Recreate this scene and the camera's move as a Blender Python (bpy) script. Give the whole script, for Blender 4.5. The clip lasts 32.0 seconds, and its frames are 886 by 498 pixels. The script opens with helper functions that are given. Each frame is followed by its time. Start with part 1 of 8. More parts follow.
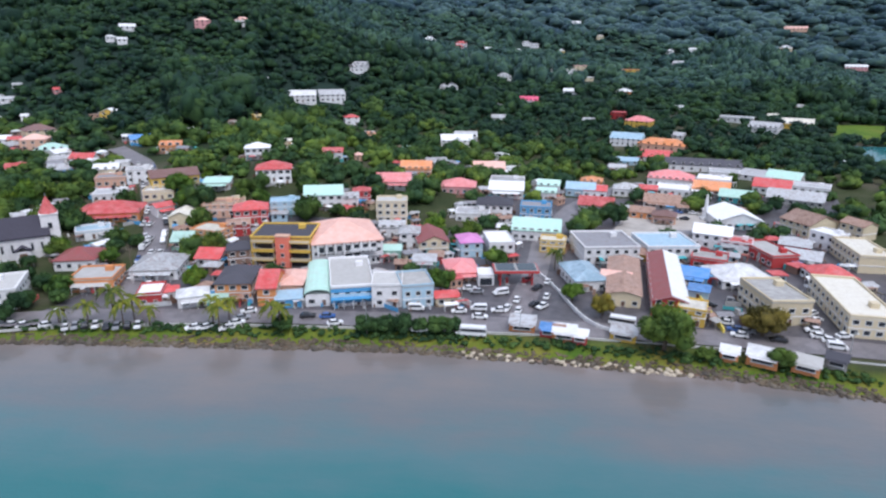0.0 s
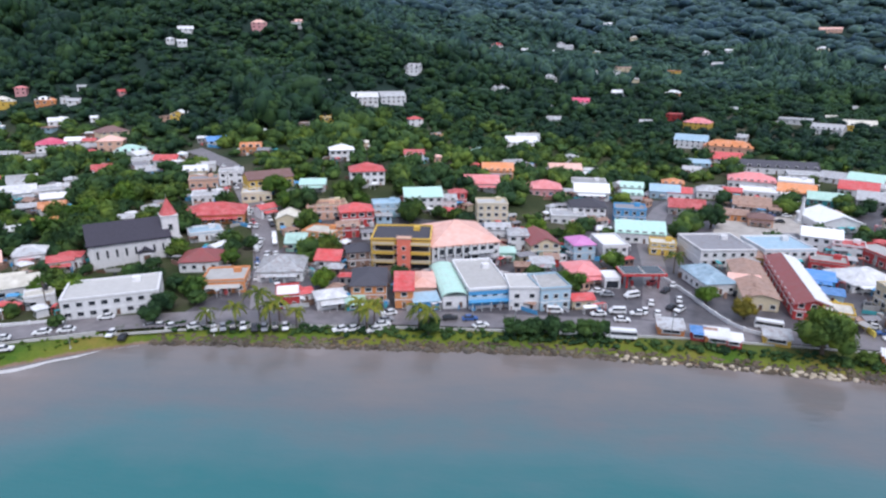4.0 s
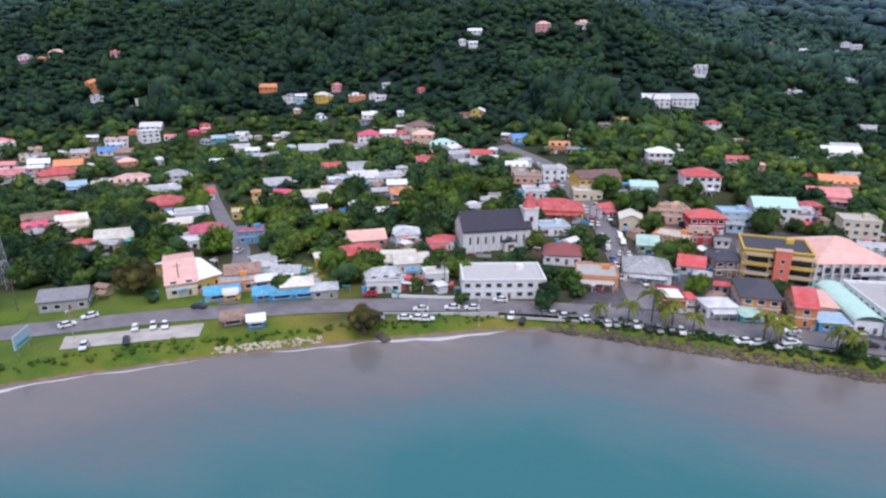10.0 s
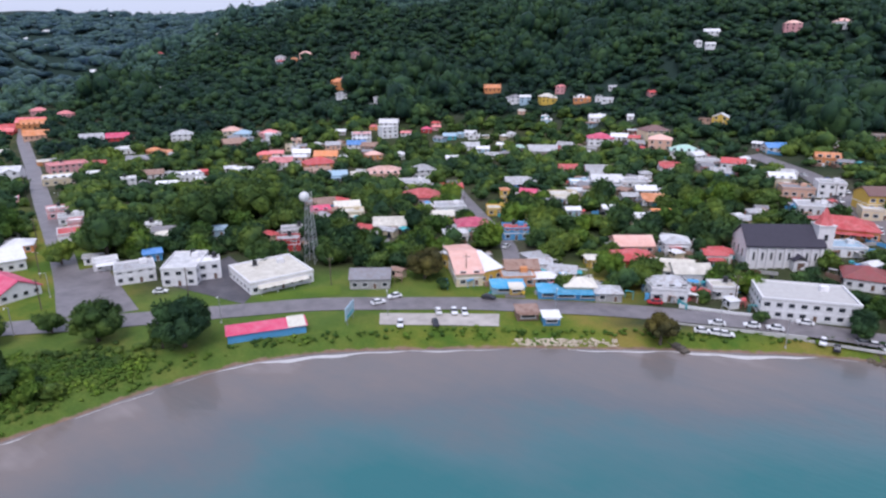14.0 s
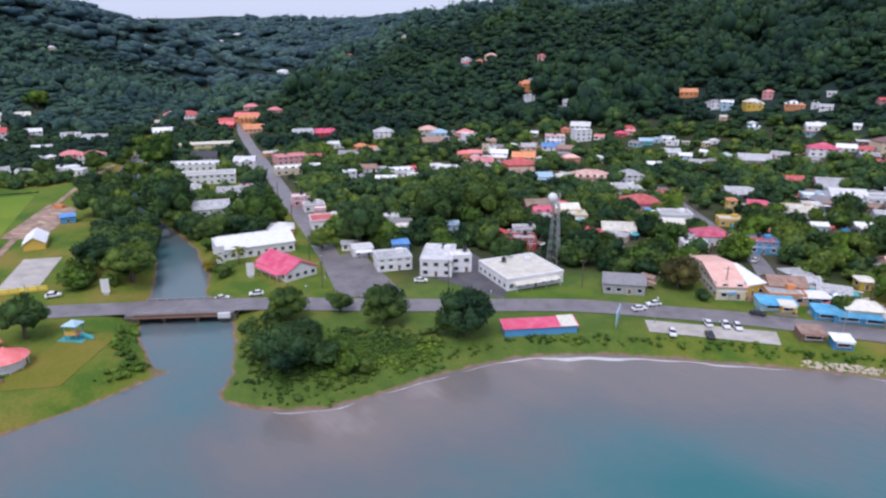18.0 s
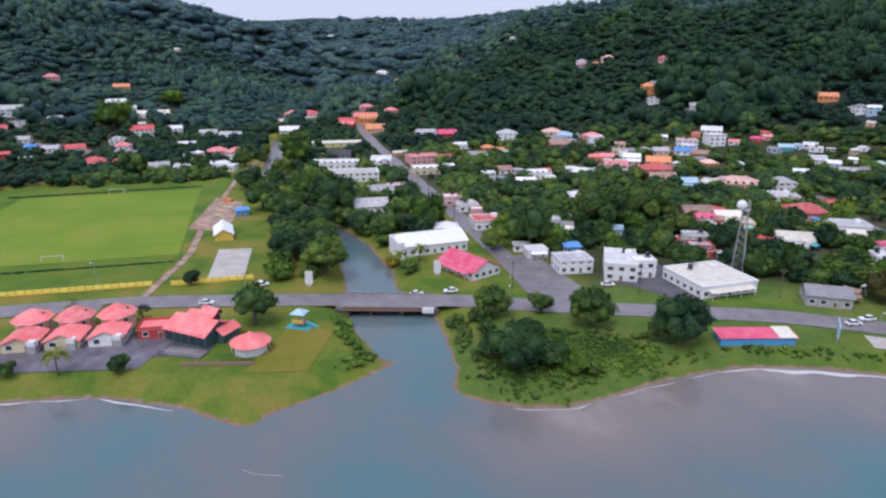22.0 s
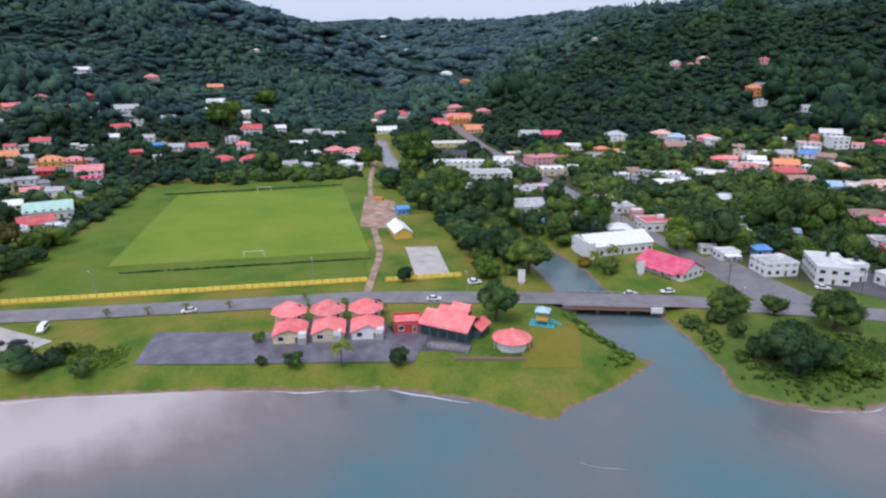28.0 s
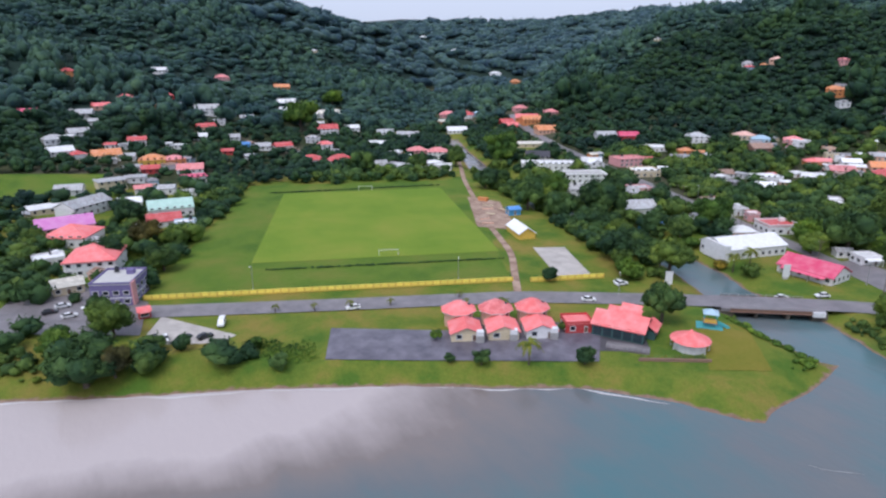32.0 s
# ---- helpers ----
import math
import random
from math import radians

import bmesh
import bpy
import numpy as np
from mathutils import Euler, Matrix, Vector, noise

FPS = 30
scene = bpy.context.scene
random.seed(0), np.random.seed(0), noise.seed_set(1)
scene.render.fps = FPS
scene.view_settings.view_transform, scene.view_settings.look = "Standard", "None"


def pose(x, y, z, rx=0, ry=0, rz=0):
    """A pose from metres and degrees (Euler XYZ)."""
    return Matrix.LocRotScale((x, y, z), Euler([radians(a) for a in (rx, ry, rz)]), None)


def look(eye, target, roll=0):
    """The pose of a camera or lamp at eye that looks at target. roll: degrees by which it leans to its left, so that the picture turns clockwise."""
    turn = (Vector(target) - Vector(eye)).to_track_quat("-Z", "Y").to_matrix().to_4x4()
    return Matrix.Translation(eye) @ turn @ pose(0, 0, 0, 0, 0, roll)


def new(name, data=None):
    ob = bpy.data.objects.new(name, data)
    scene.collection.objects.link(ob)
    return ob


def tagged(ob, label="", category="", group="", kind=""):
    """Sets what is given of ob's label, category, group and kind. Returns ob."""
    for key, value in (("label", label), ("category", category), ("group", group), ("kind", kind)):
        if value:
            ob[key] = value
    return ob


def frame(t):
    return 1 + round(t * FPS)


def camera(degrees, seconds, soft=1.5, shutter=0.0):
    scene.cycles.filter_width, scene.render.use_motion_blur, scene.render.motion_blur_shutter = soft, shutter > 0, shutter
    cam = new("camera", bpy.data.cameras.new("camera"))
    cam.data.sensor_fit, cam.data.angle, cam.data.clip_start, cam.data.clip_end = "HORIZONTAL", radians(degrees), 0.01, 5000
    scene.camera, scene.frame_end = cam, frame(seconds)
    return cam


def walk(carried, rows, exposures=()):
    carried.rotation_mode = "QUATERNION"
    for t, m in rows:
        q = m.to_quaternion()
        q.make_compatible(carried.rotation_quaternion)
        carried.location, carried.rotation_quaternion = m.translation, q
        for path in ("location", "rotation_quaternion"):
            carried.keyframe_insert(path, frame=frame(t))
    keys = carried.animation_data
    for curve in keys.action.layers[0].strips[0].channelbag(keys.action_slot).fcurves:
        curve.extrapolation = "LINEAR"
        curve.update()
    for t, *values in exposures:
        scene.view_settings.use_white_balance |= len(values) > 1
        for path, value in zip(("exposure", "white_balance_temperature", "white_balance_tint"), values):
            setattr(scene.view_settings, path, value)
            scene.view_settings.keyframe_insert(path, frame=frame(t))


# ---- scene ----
cam = camera(70.38, 32.0, soft=2.4)
PATH = [
    (0, (-0.00, 0.00, 74.80), (0.00, 190.19, 12.93), 0.50),
    (1, (-9.04, -0.25, 75.04), (-9.32, 189.94, 13.15), 0.44),
    (2, (-18.00, -0.47, 75.16), (-18.50, 189.67, 13.14), 0.42),
    (2.5, (-22.45, -0.58, 75.25), (-23.20, 189.61, 13.39), 0.34),
    (4.5, (-41.76, -0.36, 74.76), (-47.22, 189.87, 13.23), 0.56),
    (5, (-46.58, -0.48, 74.59), (-57.26, 189.52, 13.07), 0.47),
    (6, (-55.75, -1.39, 74.61), (-76.26, 187.79, 13.04), 0.41),
    (7, (-64.28, -2.78, 74.34), (-96.50, 184.77, 12.80), 0.27),
    (8, (-73.27, -4.71, 74.21), (-116.31, 180.63, 12.59), 0.19),
    (9, (-82.15, -7.06, 74.20), (-134.37, 175.93, 12.65), 0.17),
    (10, (-90.97, -10.45, 74.33), (-153.73, 169.20, 12.80), 0.15),
    (11, (-99.21, -13.70, 74.19), (-172.62, 161.92, 12.79), 0.09),
    (12, (-107.34, -18.16, 74.35), (-191.51, 152.59, 13.05), 0.11),
    (13, (-114.96, -22.52, 74.53), (-211.48, 141.56, 13.20), 0.06),
    (14, (-122.15, -27.97, 74.77), (-231.48, 127.89, 13.50), 0.02),
    (15, (-129.51, -34.25, 74.90), (-250.98, 112.42, 13.80), 0.01),
    (15.5, (-133.25, -37.42, 74.99), (-259.36, 105.28, 13.90), 0.06),
    (17.5, (-146.48, -50.80, 75.20), (-285.40, 79.56, 14.32), 0.02),
    (18, (-149.47, -54.50, 75.32), (-290.40, 73.69, 14.45), 0.03),
    (19, (-155.12, -62.57, 75.89), (-299.92, 61.24, 15.01), 0.02),
    (20, (-160.73, -69.95, 76.11), (-309.18, 49.45, 15.23), -0.04),
    (21, (-166.35, -77.99, 76.29), (-318.49, 36.72, 15.51), 0.01),
    (22, (-171.67, -86.05, 76.47), (-326.56, 24.95, 15.75), 0.00),
    (23, (-177.13, -94.36, 76.52), (-334.12, 13.72, 15.92), 0.01),
    (24, (-182.12, -103.09, 76.71), (-339.83, 3.90, 16.05), 0.03),
    (25, (-187.43, -111.29, 76.71), (-345.36, -4.59, 16.08), 0.01),
    (25.5, (-190.04, -115.37, 76.68), (-348.11, -8.89, 16.05), -0.01),
    (27.5, (-200.40, -132.65, 76.81), (-360.08, -28.56, 16.25), -0.01),
    (28, (-203.00, -137.03, 76.90), (-363.24, -33.81, 16.36), -0.01),
    (29, (-208.02, -145.92, 77.16), (-369.38, -44.50, 16.51), -0.04),
    (30, (-212.94, -154.80, 77.42), (-375.38, -55.11, 16.80), -0.01),
    (31, (-217.74, -163.56, 77.51), (-381.14, -65.47, 16.87), -0.01),
    (32, (-222.42, -172.65, 77.72), (-386.85, -76.25, 17.13), -0.05),
]
walk(cam, [(t, look(e, g, r)) for t, e, g, r in PATH], [(0.0, 0.16, 5750, 12), (13.0, 0.06, 5750, 19), (24.0, 0.04, 5750, 17), (32.0, 0.04, 5750, 14)])

# ---- world and sun ----
world = bpy.data.worlds.new("sky")
scene.world = world
world.use_nodes = True
wn = world.node_tree.nodes
sky = wn.new("ShaderNodeTexSky")
sky.sky_type = "NISHITA"
sky.sun_disc = False
sky.sun_elevation, sky.sun_rotation = radians(60), radians(152)
sky.dust_density, sky.air_density = 4.0, 1.0
cloud_mix = wn.new("ShaderNodeMix")
cloud_mix.data_type = "RGBA"
cloud_mix.inputs[0].default_value = 0.72
cloud_mix.inputs[7].default_value = (7.2, 7.6, 8.6, 1)
world.node_tree.links.new(sky.outputs[0], cloud_mix.inputs[6])
world.node_tree.links.new(cloud_mix.outputs[2], wn["Background"].inputs[0])
wn["Background"].inputs[1].default_value = 0.115
sun = new("sun", bpy.data.lights.new("sun", "SUN"))
sun.data.energy, sun.data.angle, sun.data.color = 1.9, radians(32), (1.0, 0.94, 0.86)
sun.matrix_world = look((0, 0, 405), (-110, 205, 0))

# ---- materials ----
RNG = np.random.default_rng(7)


class Nodes:
    """A short way to write a node material."""

    def __init__(self, name, rough=0.8, metal=0.0):
        self.m = bpy.data.materials.new(name)
        self.m.use_nodes = True
        self.t = self.m.node_tree
        self.b = self.t.nodes["Principled BSDF"]
        self.b.inputs["Roughness"].default_value = rough
        self.b.inputs["Metallic"].default_value = metal

    def node(self, kind, **values):
        n = self.t.nodes.new("ShaderNode" + kind)
        for k, v in values.items():
            n.inputs[k.replace("_", " ")].default_value = v
        return n

    def link(self, a, b):
        self.t.links.new(a, b)

    def position(self):
        return self.t.nodes.new("ShaderNodeNewGeometry").outputs["Position"]

    def noise(self, scale, detail=4, rough=0.6, vector=None):
        n = self.node("TexNoise", Scale=scale, Detail=detail, Roughness=rough)
        self.link(vector or self.position(), n.inputs["Vector"])
        return n.outputs["Fac"]

    def ramp(self, fac, *stops):
        n = self.t.nodes.new("ShaderNodeValToRGB")
        while len(n.color_ramp.elements) < len(stops):
            n.color_ramp.elements.new(0.5)
        for e, (p, c) in zip(n.color_ramp.elements, stops):
            e.position, e.color = p, (*c, 1)
        self.link(fac, n.inputs[0])
        return n.outputs[0]

    def mix(self, fac, a, b, how="MIX"):
        n = self.t.nodes.new("ShaderNodeMix")
        n.data_type, n.blend_type = "RGBA", how
        for socket, v in zip((n.inputs[0], n.inputs[6], n.inputs[7]), (fac, a, b)):
            if isinstance(v, (int, float)):
                socket.default_value = v
            elif isinstance(v, tuple):
                socket.default_value = (*v, 1)
            else:
                self.link(v, socket)
        return n.outputs[2]

    def math(self, how, a, b=0.0):
        n = self.t.nodes.new("ShaderNodeMath")
        n.operation = how
        for socket, v in zip(n.inputs, (a, b)):
            if isinstance(v, (int, float)):
                socket.default_value = v
            else:
                self.link(v, socket)
        return n.outputs[0]

    def bump(self, height, strength=0.4, distance=0.1):
        n = self.node("Bump", Strength=strength, Distance=distance)
        self.link(height, n.inputs["Height"])
        self.link(n.outputs[0], self.b.inputs["Normal"])

    def colour(self, c):
        self.link(c, self.b.inputs["Base Color"])
        return self.m


def painted(name, c, rough=0.75, wear=0.25):
    """Painted render or boards: weather streaks and blotches over one colour."""
    n = Nodes(name, rough)
    pick = n.t.nodes.new("ShaderNodeObjectInfo").outputs["Random"]
    tone = n.ramp(pick, (0.0, tuple(0.88 * v for v in c)), (1.0, tuple(min(1, 1.06 * v) for v in c)))
    grime = n.ramp(n.noise(0.9, 6, 0.7), (0.42, (0, 0, 0)), (0.70, (1, 1, 1)))
    dirt = tuple(0.55 * v + 0.05 for v in c)
    base = n.mix(n.math("MULTIPLY", grime, wear * 1.6), tone, dirt)
    n.bump(n.noise(14.0, 3), 0.15, 0.02)
    return n.colour(base)


def roofing(name, c, rust=0.3, rough=0.55, metal=0.0):
    """Corrugated sheet roofing with faded and rusty patches."""
    n = Nodes(name, rough, metal)
    pick = n.t.nodes.new("ShaderNodeObjectInfo").outputs["Random"]
    tone = n.ramp(pick, (0.0, tuple(0.58 * v + 0.02 for v in c)), (0.45, tuple(0.9 * v for v in c)), (1.0, tuple(min(1, 1.10 * v + 0.02) for v in c)))
    faded = n.mix(n.ramp(n.noise(0.35, 5, 0.7), (0.4, (0, 0, 0)), (0.7, (1, 1, 1))), tone, tuple(min(1, 0.80 * v + 0.22 * max(c)) for v in c))
    patch = n.ramp(n.noise(0.8, 6, 0.75), (0.47, (0, 0, 0)), (0.66, (1, 1, 1)))
    base = n.mix(n.math("MULTIPLY", patch, min(0.9, rust * 1.5)), faded, (0.16, 0.075, 0.04))
    w = n.node("TexWave", Scale=2.6)
    w.bands_direction = "X"
    local = n.t.nodes.new("ShaderNodeTexCoord").outputs["Object"]
    n.link(local, w.inputs["Vector"])
    n.bump(w.outputs["Fac"], 0.25, 0.03)
    return n.colour(base)


def foliage(name, dark, light, tip, scale=0.9, haze_sheen=0.0):
    """Leaves: each spray has its own green, with finer light and dark in it."""
    n = Nodes(name, 0.7)
    n.b.inputs["Specular IOR Level"].default_value = 0.12
    # Blue sheen stands in for haze on the hill and ridge woods.
    n.b.inputs["Sheen Weight"].default_value = haze_sheen
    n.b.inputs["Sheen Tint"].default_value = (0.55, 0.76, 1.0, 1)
    each = n.t.nodes.new("ShaderNodeNewGeometry").outputs["Random Per Island"]
    tone = n.ramp(each, (0.0, dark), (0.5, light), (1.0, tip))
    stand = n.ramp(n.noise(0.020, 4, 0.65), (0.36, (0.52, 0.64, 0.72)), (0.64, (1.42, 1.36, 0.96)))
    tree_tone = n.ramp(n.noise(0.13, 3, 0.5), (0.38, (0.66, 0.72, 0.80)), (0.62, (1.36, 1.26, 0.95)))
    stand = n.mix(1.0, stand, tree_tone, "MULTIPLY")
    leaf = n.ramp(n.noise(scale, 6, 0.75), (0.32, (0.60, 0.64, 0.64)), (0.66, (1.15, 1.15, 1.1)))
    n.bump(n.noise(scale * 1.4, 6, 0.8), 0.45, 0.5)
    return n.colour(n.mix(1.0, n.mix(1.0, tone, stand, "MULTIPLY"), leaf, "MULTIPLY"))


def grassy(name, a, b, c, scale=0.06):
    n = Nodes(name, 0.9)
    n.b.inputs["Specular IOR Level"].default_value = 0.1
    big = n.ramp(n.noise(scale, 5, 0.6), (0.35, a), (0.5, b), (0.68, c))
    base = n.mix(1.0, big, n.ramp(n.noise(1.7, 6, 0.8), (0.3, (0.6, 0.6, 0.6)), (0.7, (1.0, 1.0, 1.0))), "MULTIPLY")
    n.bump(n.noise(2.5, 5, 0.8), 0.6, 0.25)
    return n.colour(base)


def paving(name, a, b, wet=0.6):
    n = Nodes(name, wet)
    base = n.ramp(n.noise(0.22, 7, 0.7), (0.35, a), (0.7, b))
    n.bump(n.noise(6.0, 4), 0.2, 0.03)
    return n.colour(base)


def plain(name, c, rough=0.5, metal=0.0, amount=0.25):
    n = Nodes(name, rough, metal)
    base = n.ramp(n.noise(1.6, 5, 0.7), (0.3, tuple((1 - amount) * v for v in c)), (0.7, c))
    return n.colour(base)


WALL = {
    "white": painted("white_paint", (0.80, 0.79, 0.79), wear=0.34),
    "cream": painted("cream_paint", (0.65, 0.55, 0.37)),
    "yellow": painted("yellow_paint", (0.67, 0.44, 0.07)),
    "orange": painted("orange_paint", (0.65, 0.26, 0.09)),
    "peach": painted("peach_paint", (0.69, 0.42, 0.30)),
    "pink": painted("pink_paint", (0.66, 0.32, 0.32)),
    "red": painted("red_paint", (0.46, 0.04, 0.04)),
    "blue": painted("blue_paint", (0.09, 0.32, 0.58)),
    "sky": painted("pale_blue_paint", (0.40, 0.55, 0.65)),
    "green": painted("mint_paint", (0.33, 0.55, 0.44)),
    "teal": painted("teal_paint", (0.07, 0.37, 0.40)),
    "grey": painted("bare_render", (0.38, 0.37, 0.36), wear=0.5),
    "stone": painted("pale_stone", (0.76, 0.74, 0.74), wear=0.3),
    "brown": painted("brown_boards", (0.24, 0.14, 0.10), wear=0.5),
    "pine": painted("dark_pine_boards", (0.035, 0.085, 0.085)),
    "lilac": painted("lilac_paint", (0.37, 0.30, 0.51)),
    "indigo": painted("indigo_paint", (0.17, 0.14, 0.30)),
    "coral": painted("coral_paint", (0.78, 0.20, 0.13)),
}
ROOF = {
    "red": roofing("red_sheet_roof", (0.60, 0.06, 0.06), 0.25),
    "pink": roofing("faded_pink_roof", (0.74, 0.22, 0.22), 0.1),
    "coral": roofing("coral_tile_roof", (0.80, 0.150, 0.145), 0.05),
    "magenta": roofing("magenta_sheet_roof", (0.66, 0.05, 0.14), 0.06),
    "maroon": roofing("maroon_sheet_roof", (0.24, 0.045, 0.045), 0.3),
    "white": roofing("white_sheet_roof", (0.78, 0.78, 0.78), 0.12),
    "zinc": roofing("zinc_sheet_roof", (0.52, 0.53, 0.54), 0.45, 0.45, 0.15),
    "rust": roofing("rusty_sheet_roof", (0.36, 0.22, 0.16), 0.8),
    "dark": roofing("dark_shingle_roof", (0.060, 0.058, 0.075), 0.0, 0.8),
    "grey": roofing("grey_sheet_roof", (0.26, 0.26, 0.28), 0.3),
    "orange": roofing("orange_sheet_roof", (0.72, 0.25, 0.07), 0.2),
    "peach": roofing("peach_sheet_roof", (0.80, 0.45, 0.36), 0.08),
    "blue": roofing("blue_sheet_roof", (0.07, 0.26, 0.62), 0.08),
    "sky": roofing("pale_blue_sheet_roof", (0.35, 0.52, 0.64), 0.15),
    "green": roofing("mint_sheet_roof", (0.45, 0.68, 0.58), 0.12),
    "cream": roofing("cream_slab_roof", (0.70, 0.66, 0.56), 0.15, 0.8),
    "concrete": roofing("weathered_slab_roof", (0.46, 0.45, 0.43), 0.12, 0.85),
    "brown": roofing("brown_shingle_roof", (0.20, 0.11, 0.10), 0.2, 0.8),
    "lilac": roofing("lilac_sheet_roof", (0.62, 0.20, 0.50), 0.05),
    "azure": roofing("turquoise_sheet_roof", (0.06, 0.40, 0.66), 0.06),
}
GLASS = plain("window_glass", (0.03, 0.035, 0.045), 0.2)
FRAME = plain("window_frame_paint", (0.70, 0.70, 0.69), 0.6)
DARKWOOD = plain("dark_door_paint", (0.16, 0.09, 0.06), 0.6)
TRUNK = plain("bark", (0.13, 0.10, 0.075), 0.9)
LEAF = foliage("leaves", (0.056, 0.096, 0.032), (0.078, 0.128, 0.038), (0.120, 0.168, 0.046))
LEAF_DEEP = foliage("deep_green_leaves", (0.033, 0.070, 0.038), (0.043, 0.086, 0.042), (0.066, 0.114, 0.048))
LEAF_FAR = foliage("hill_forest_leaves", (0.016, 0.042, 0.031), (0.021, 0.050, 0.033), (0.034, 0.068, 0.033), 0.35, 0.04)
# Upland and ridge leaves are painted bluer and paler in place of haze.
LEAF_HAZED_UPLAND = foliage("hazed_upland_leaves", (0.034, 0.072, 0.072), (0.040, 0.082, 0.080), (0.048, 0.093, 0.085), 0.3, 0.10)
LEAF_HAZY = foliage("hazed_ridge_leaves", (0.040, 0.078, 0.108), (0.046, 0.086, 0.116), (0.054, 0.094, 0.120), 0.2, 0.16)
PALM = foliage("palm_fronds", (0.062, 0.092, 0.022), (0.110, 0.135, 0.030), (0.19, 0.18, 0.04))


def land_material():
    """Rough ground inland, short grass where the ground is lush, wet sand at the water's edge."""
    n = Nodes("rough_ground", 0.9)
    n.b.inputs["Specular IOR Level"].default_value = 0.15
    lush = n.t.nodes.new("ShaderNodeAttribute")
    lush.attribute_name = "lush"
    inland = n.ramp(n.noise(0.03, 5, 0.6), (0.35, (0.035, 0.052, 0.020)), (0.5, (0.060, 0.072, 0.030)), (0.68, (0.130, 0.115, 0.085)))
    grass = n.ramp(n.noise(0.05, 5, 0.65), (0.38, (0.085, 0.160, 0.020)), (0.50, (0.165, 0.205, 0.028)), (0.63, (0.260, 0.215, 0.048)))
    rank = n.t.nodes.new("ShaderNodeAttribute")
    rank.attribute_name = "rank"
    tall = n.ramp(n.noise(0.11, 5, 0.65), (0.33, (0.080, 0.145, 0.026)), (0.50, (0.115, 0.180, 0.032)), (0.68, (0.170, 0.205, 0.042)))
    grass = n.mix(rank.outputs["Fac"], grass, tall)
    speck = n.ramp(n.noise(1.7, 6, 0.8), (0.3, (0.62, 0.62, 0.62)), (0.7, (1.0, 1.0, 1.0)))
    xyz = n.t.nodes.new("ShaderNodeSeparateXYZ")
    n.link(n.position(), xyz.inputs[0])
    wooded = n.math("MULTIPLY", n.math("SUBTRACT", xyz.outputs["Z"], 16.0), 0.08)
    wooded.node.use_clamp = True
    inland = n.mix(wooded, inland, (0.024, 0.046, 0.036))
    cover = n.mix(1.0, n.mix(lush.outputs["Fac"], inland, grass), speck, "MULTIPLY")
    level = n.math("ADD", xyz.outputs["Z"], n.math("MULTIPLY", n.noise(0.35, 4, 0.6), 0.9))
    sand = n.ramp(n.noise(0.4, 5, 0.6), (0.3, (0.17, 0.105, 0.075)), (0.7, (0.28, 0.19, 0.14)))
    n.bump(n.noise(2.5, 5, 0.8), 0.6, 0.25)
    return n.colour(n.mix(n.ramp(level, (0.55, (0, 0, 0)), (0.75, (1, 1, 1))), sand, cover))


LAND = land_material()
VERGE = grassy("shore_grass", (0.170, 0.190, 0.025), (0.230, 0.210, 0.035), (0.300, 0.230, 0.060), 0.05)
PITCH = grassy("playing_field_grass", (0.165, 0.265, 0.030), (0.205, 0.295, 0.036), (0.265, 0.310, 0.048), 0.03)
ROUGHGRASS = grassy("field_margin_grass", (0.085, 0.160, 0.024), (0.130, 0.205, 0.028), (0.190, 0.215, 0.042), 0.045)
ASPHALT = paving("asphalt", (0.130, 0.118, 0.124), (0.24, 0.215, 0.22), 0.42)
TARMAC = paving("old_tarmac", (0.050, 0.046, 0.054), (0.125, 0.115, 0.122), 0.5)
WETLOT = paving("wet_violet_asphalt", (0.070, 0.062, 0.082), (0.19, 0.175, 0.205), 0.35)
GRAVEL = paving("pale_gravel", (0.34, 0.31, 0.28), (0.52, 0.48, 0.44), 0.9)
EARTH = paving("bare_earth", (0.19, 0.11, 0.075), (0.46, 0.34, 0.26), 0.95)
KERB = paving("kerb_concrete", (0.40, 0.39, 0.37), (0.58, 0.57, 0.55), 0.85)
ROCK = paving("sea_wall_boulders", (0.055, 0.048, 0.040), (0.19, 0.16, 0.12), 0.9)

# ---- plan: coast, river, terrain ----
COAST_EAST = [(420, 40), (260, 80), (170, 102), (99, 123), (69, 132), (30, 139), (-12, 145), (-63, 147), (-103, 148), (-116, 148), (-130, 142),
              (-158, 126), (-190, 105), (-214, 87), (-232, 72), (-243, 57), (-249, 40), (-252, 24), (-255, 8), (-261, 0), (-269, -7), (-277, -8), (-285, -1)]
RIVER_EAST = [(-301, 7), (-313, 12), (-340, 15), (-356, 23), (-373, 27), (-390, 32), (-430, 35), (-480, 40), (-520, 52), (-570, 68), (-640, 96), (-720, 133)]
RIVER_WEST = [(-722, 122), (-640, 86), (-575, 56), (-555, 48), (-520, 38), (-482, 28), (-430, 21), (-385, 16), (-365, 9), (-347, 1), (-326, -9), (-312, -12), (-300, -14), (-296, -9)]
COAST_WEST = [(-294, -18), (-292, -32), (-291, -46), (-289, -53), (-295, -57), (-305, -62), (-320, -75), (-330, -92), (-343, -112), (-360, -144),
              (-373, -174), (-386, -200), (-410, -250), (-480, -380), (-700, -700), (-1200, -1200)]
SHORE = np.array(COAST_EAST + RIVER_EAST + RIVER_WEST + COAST_WEST, float)
LANDPOLY = np.vstack([SHORE, [(-4500, -1200), (-4500, 4500), (4500, 4500), (4500, 40)]])


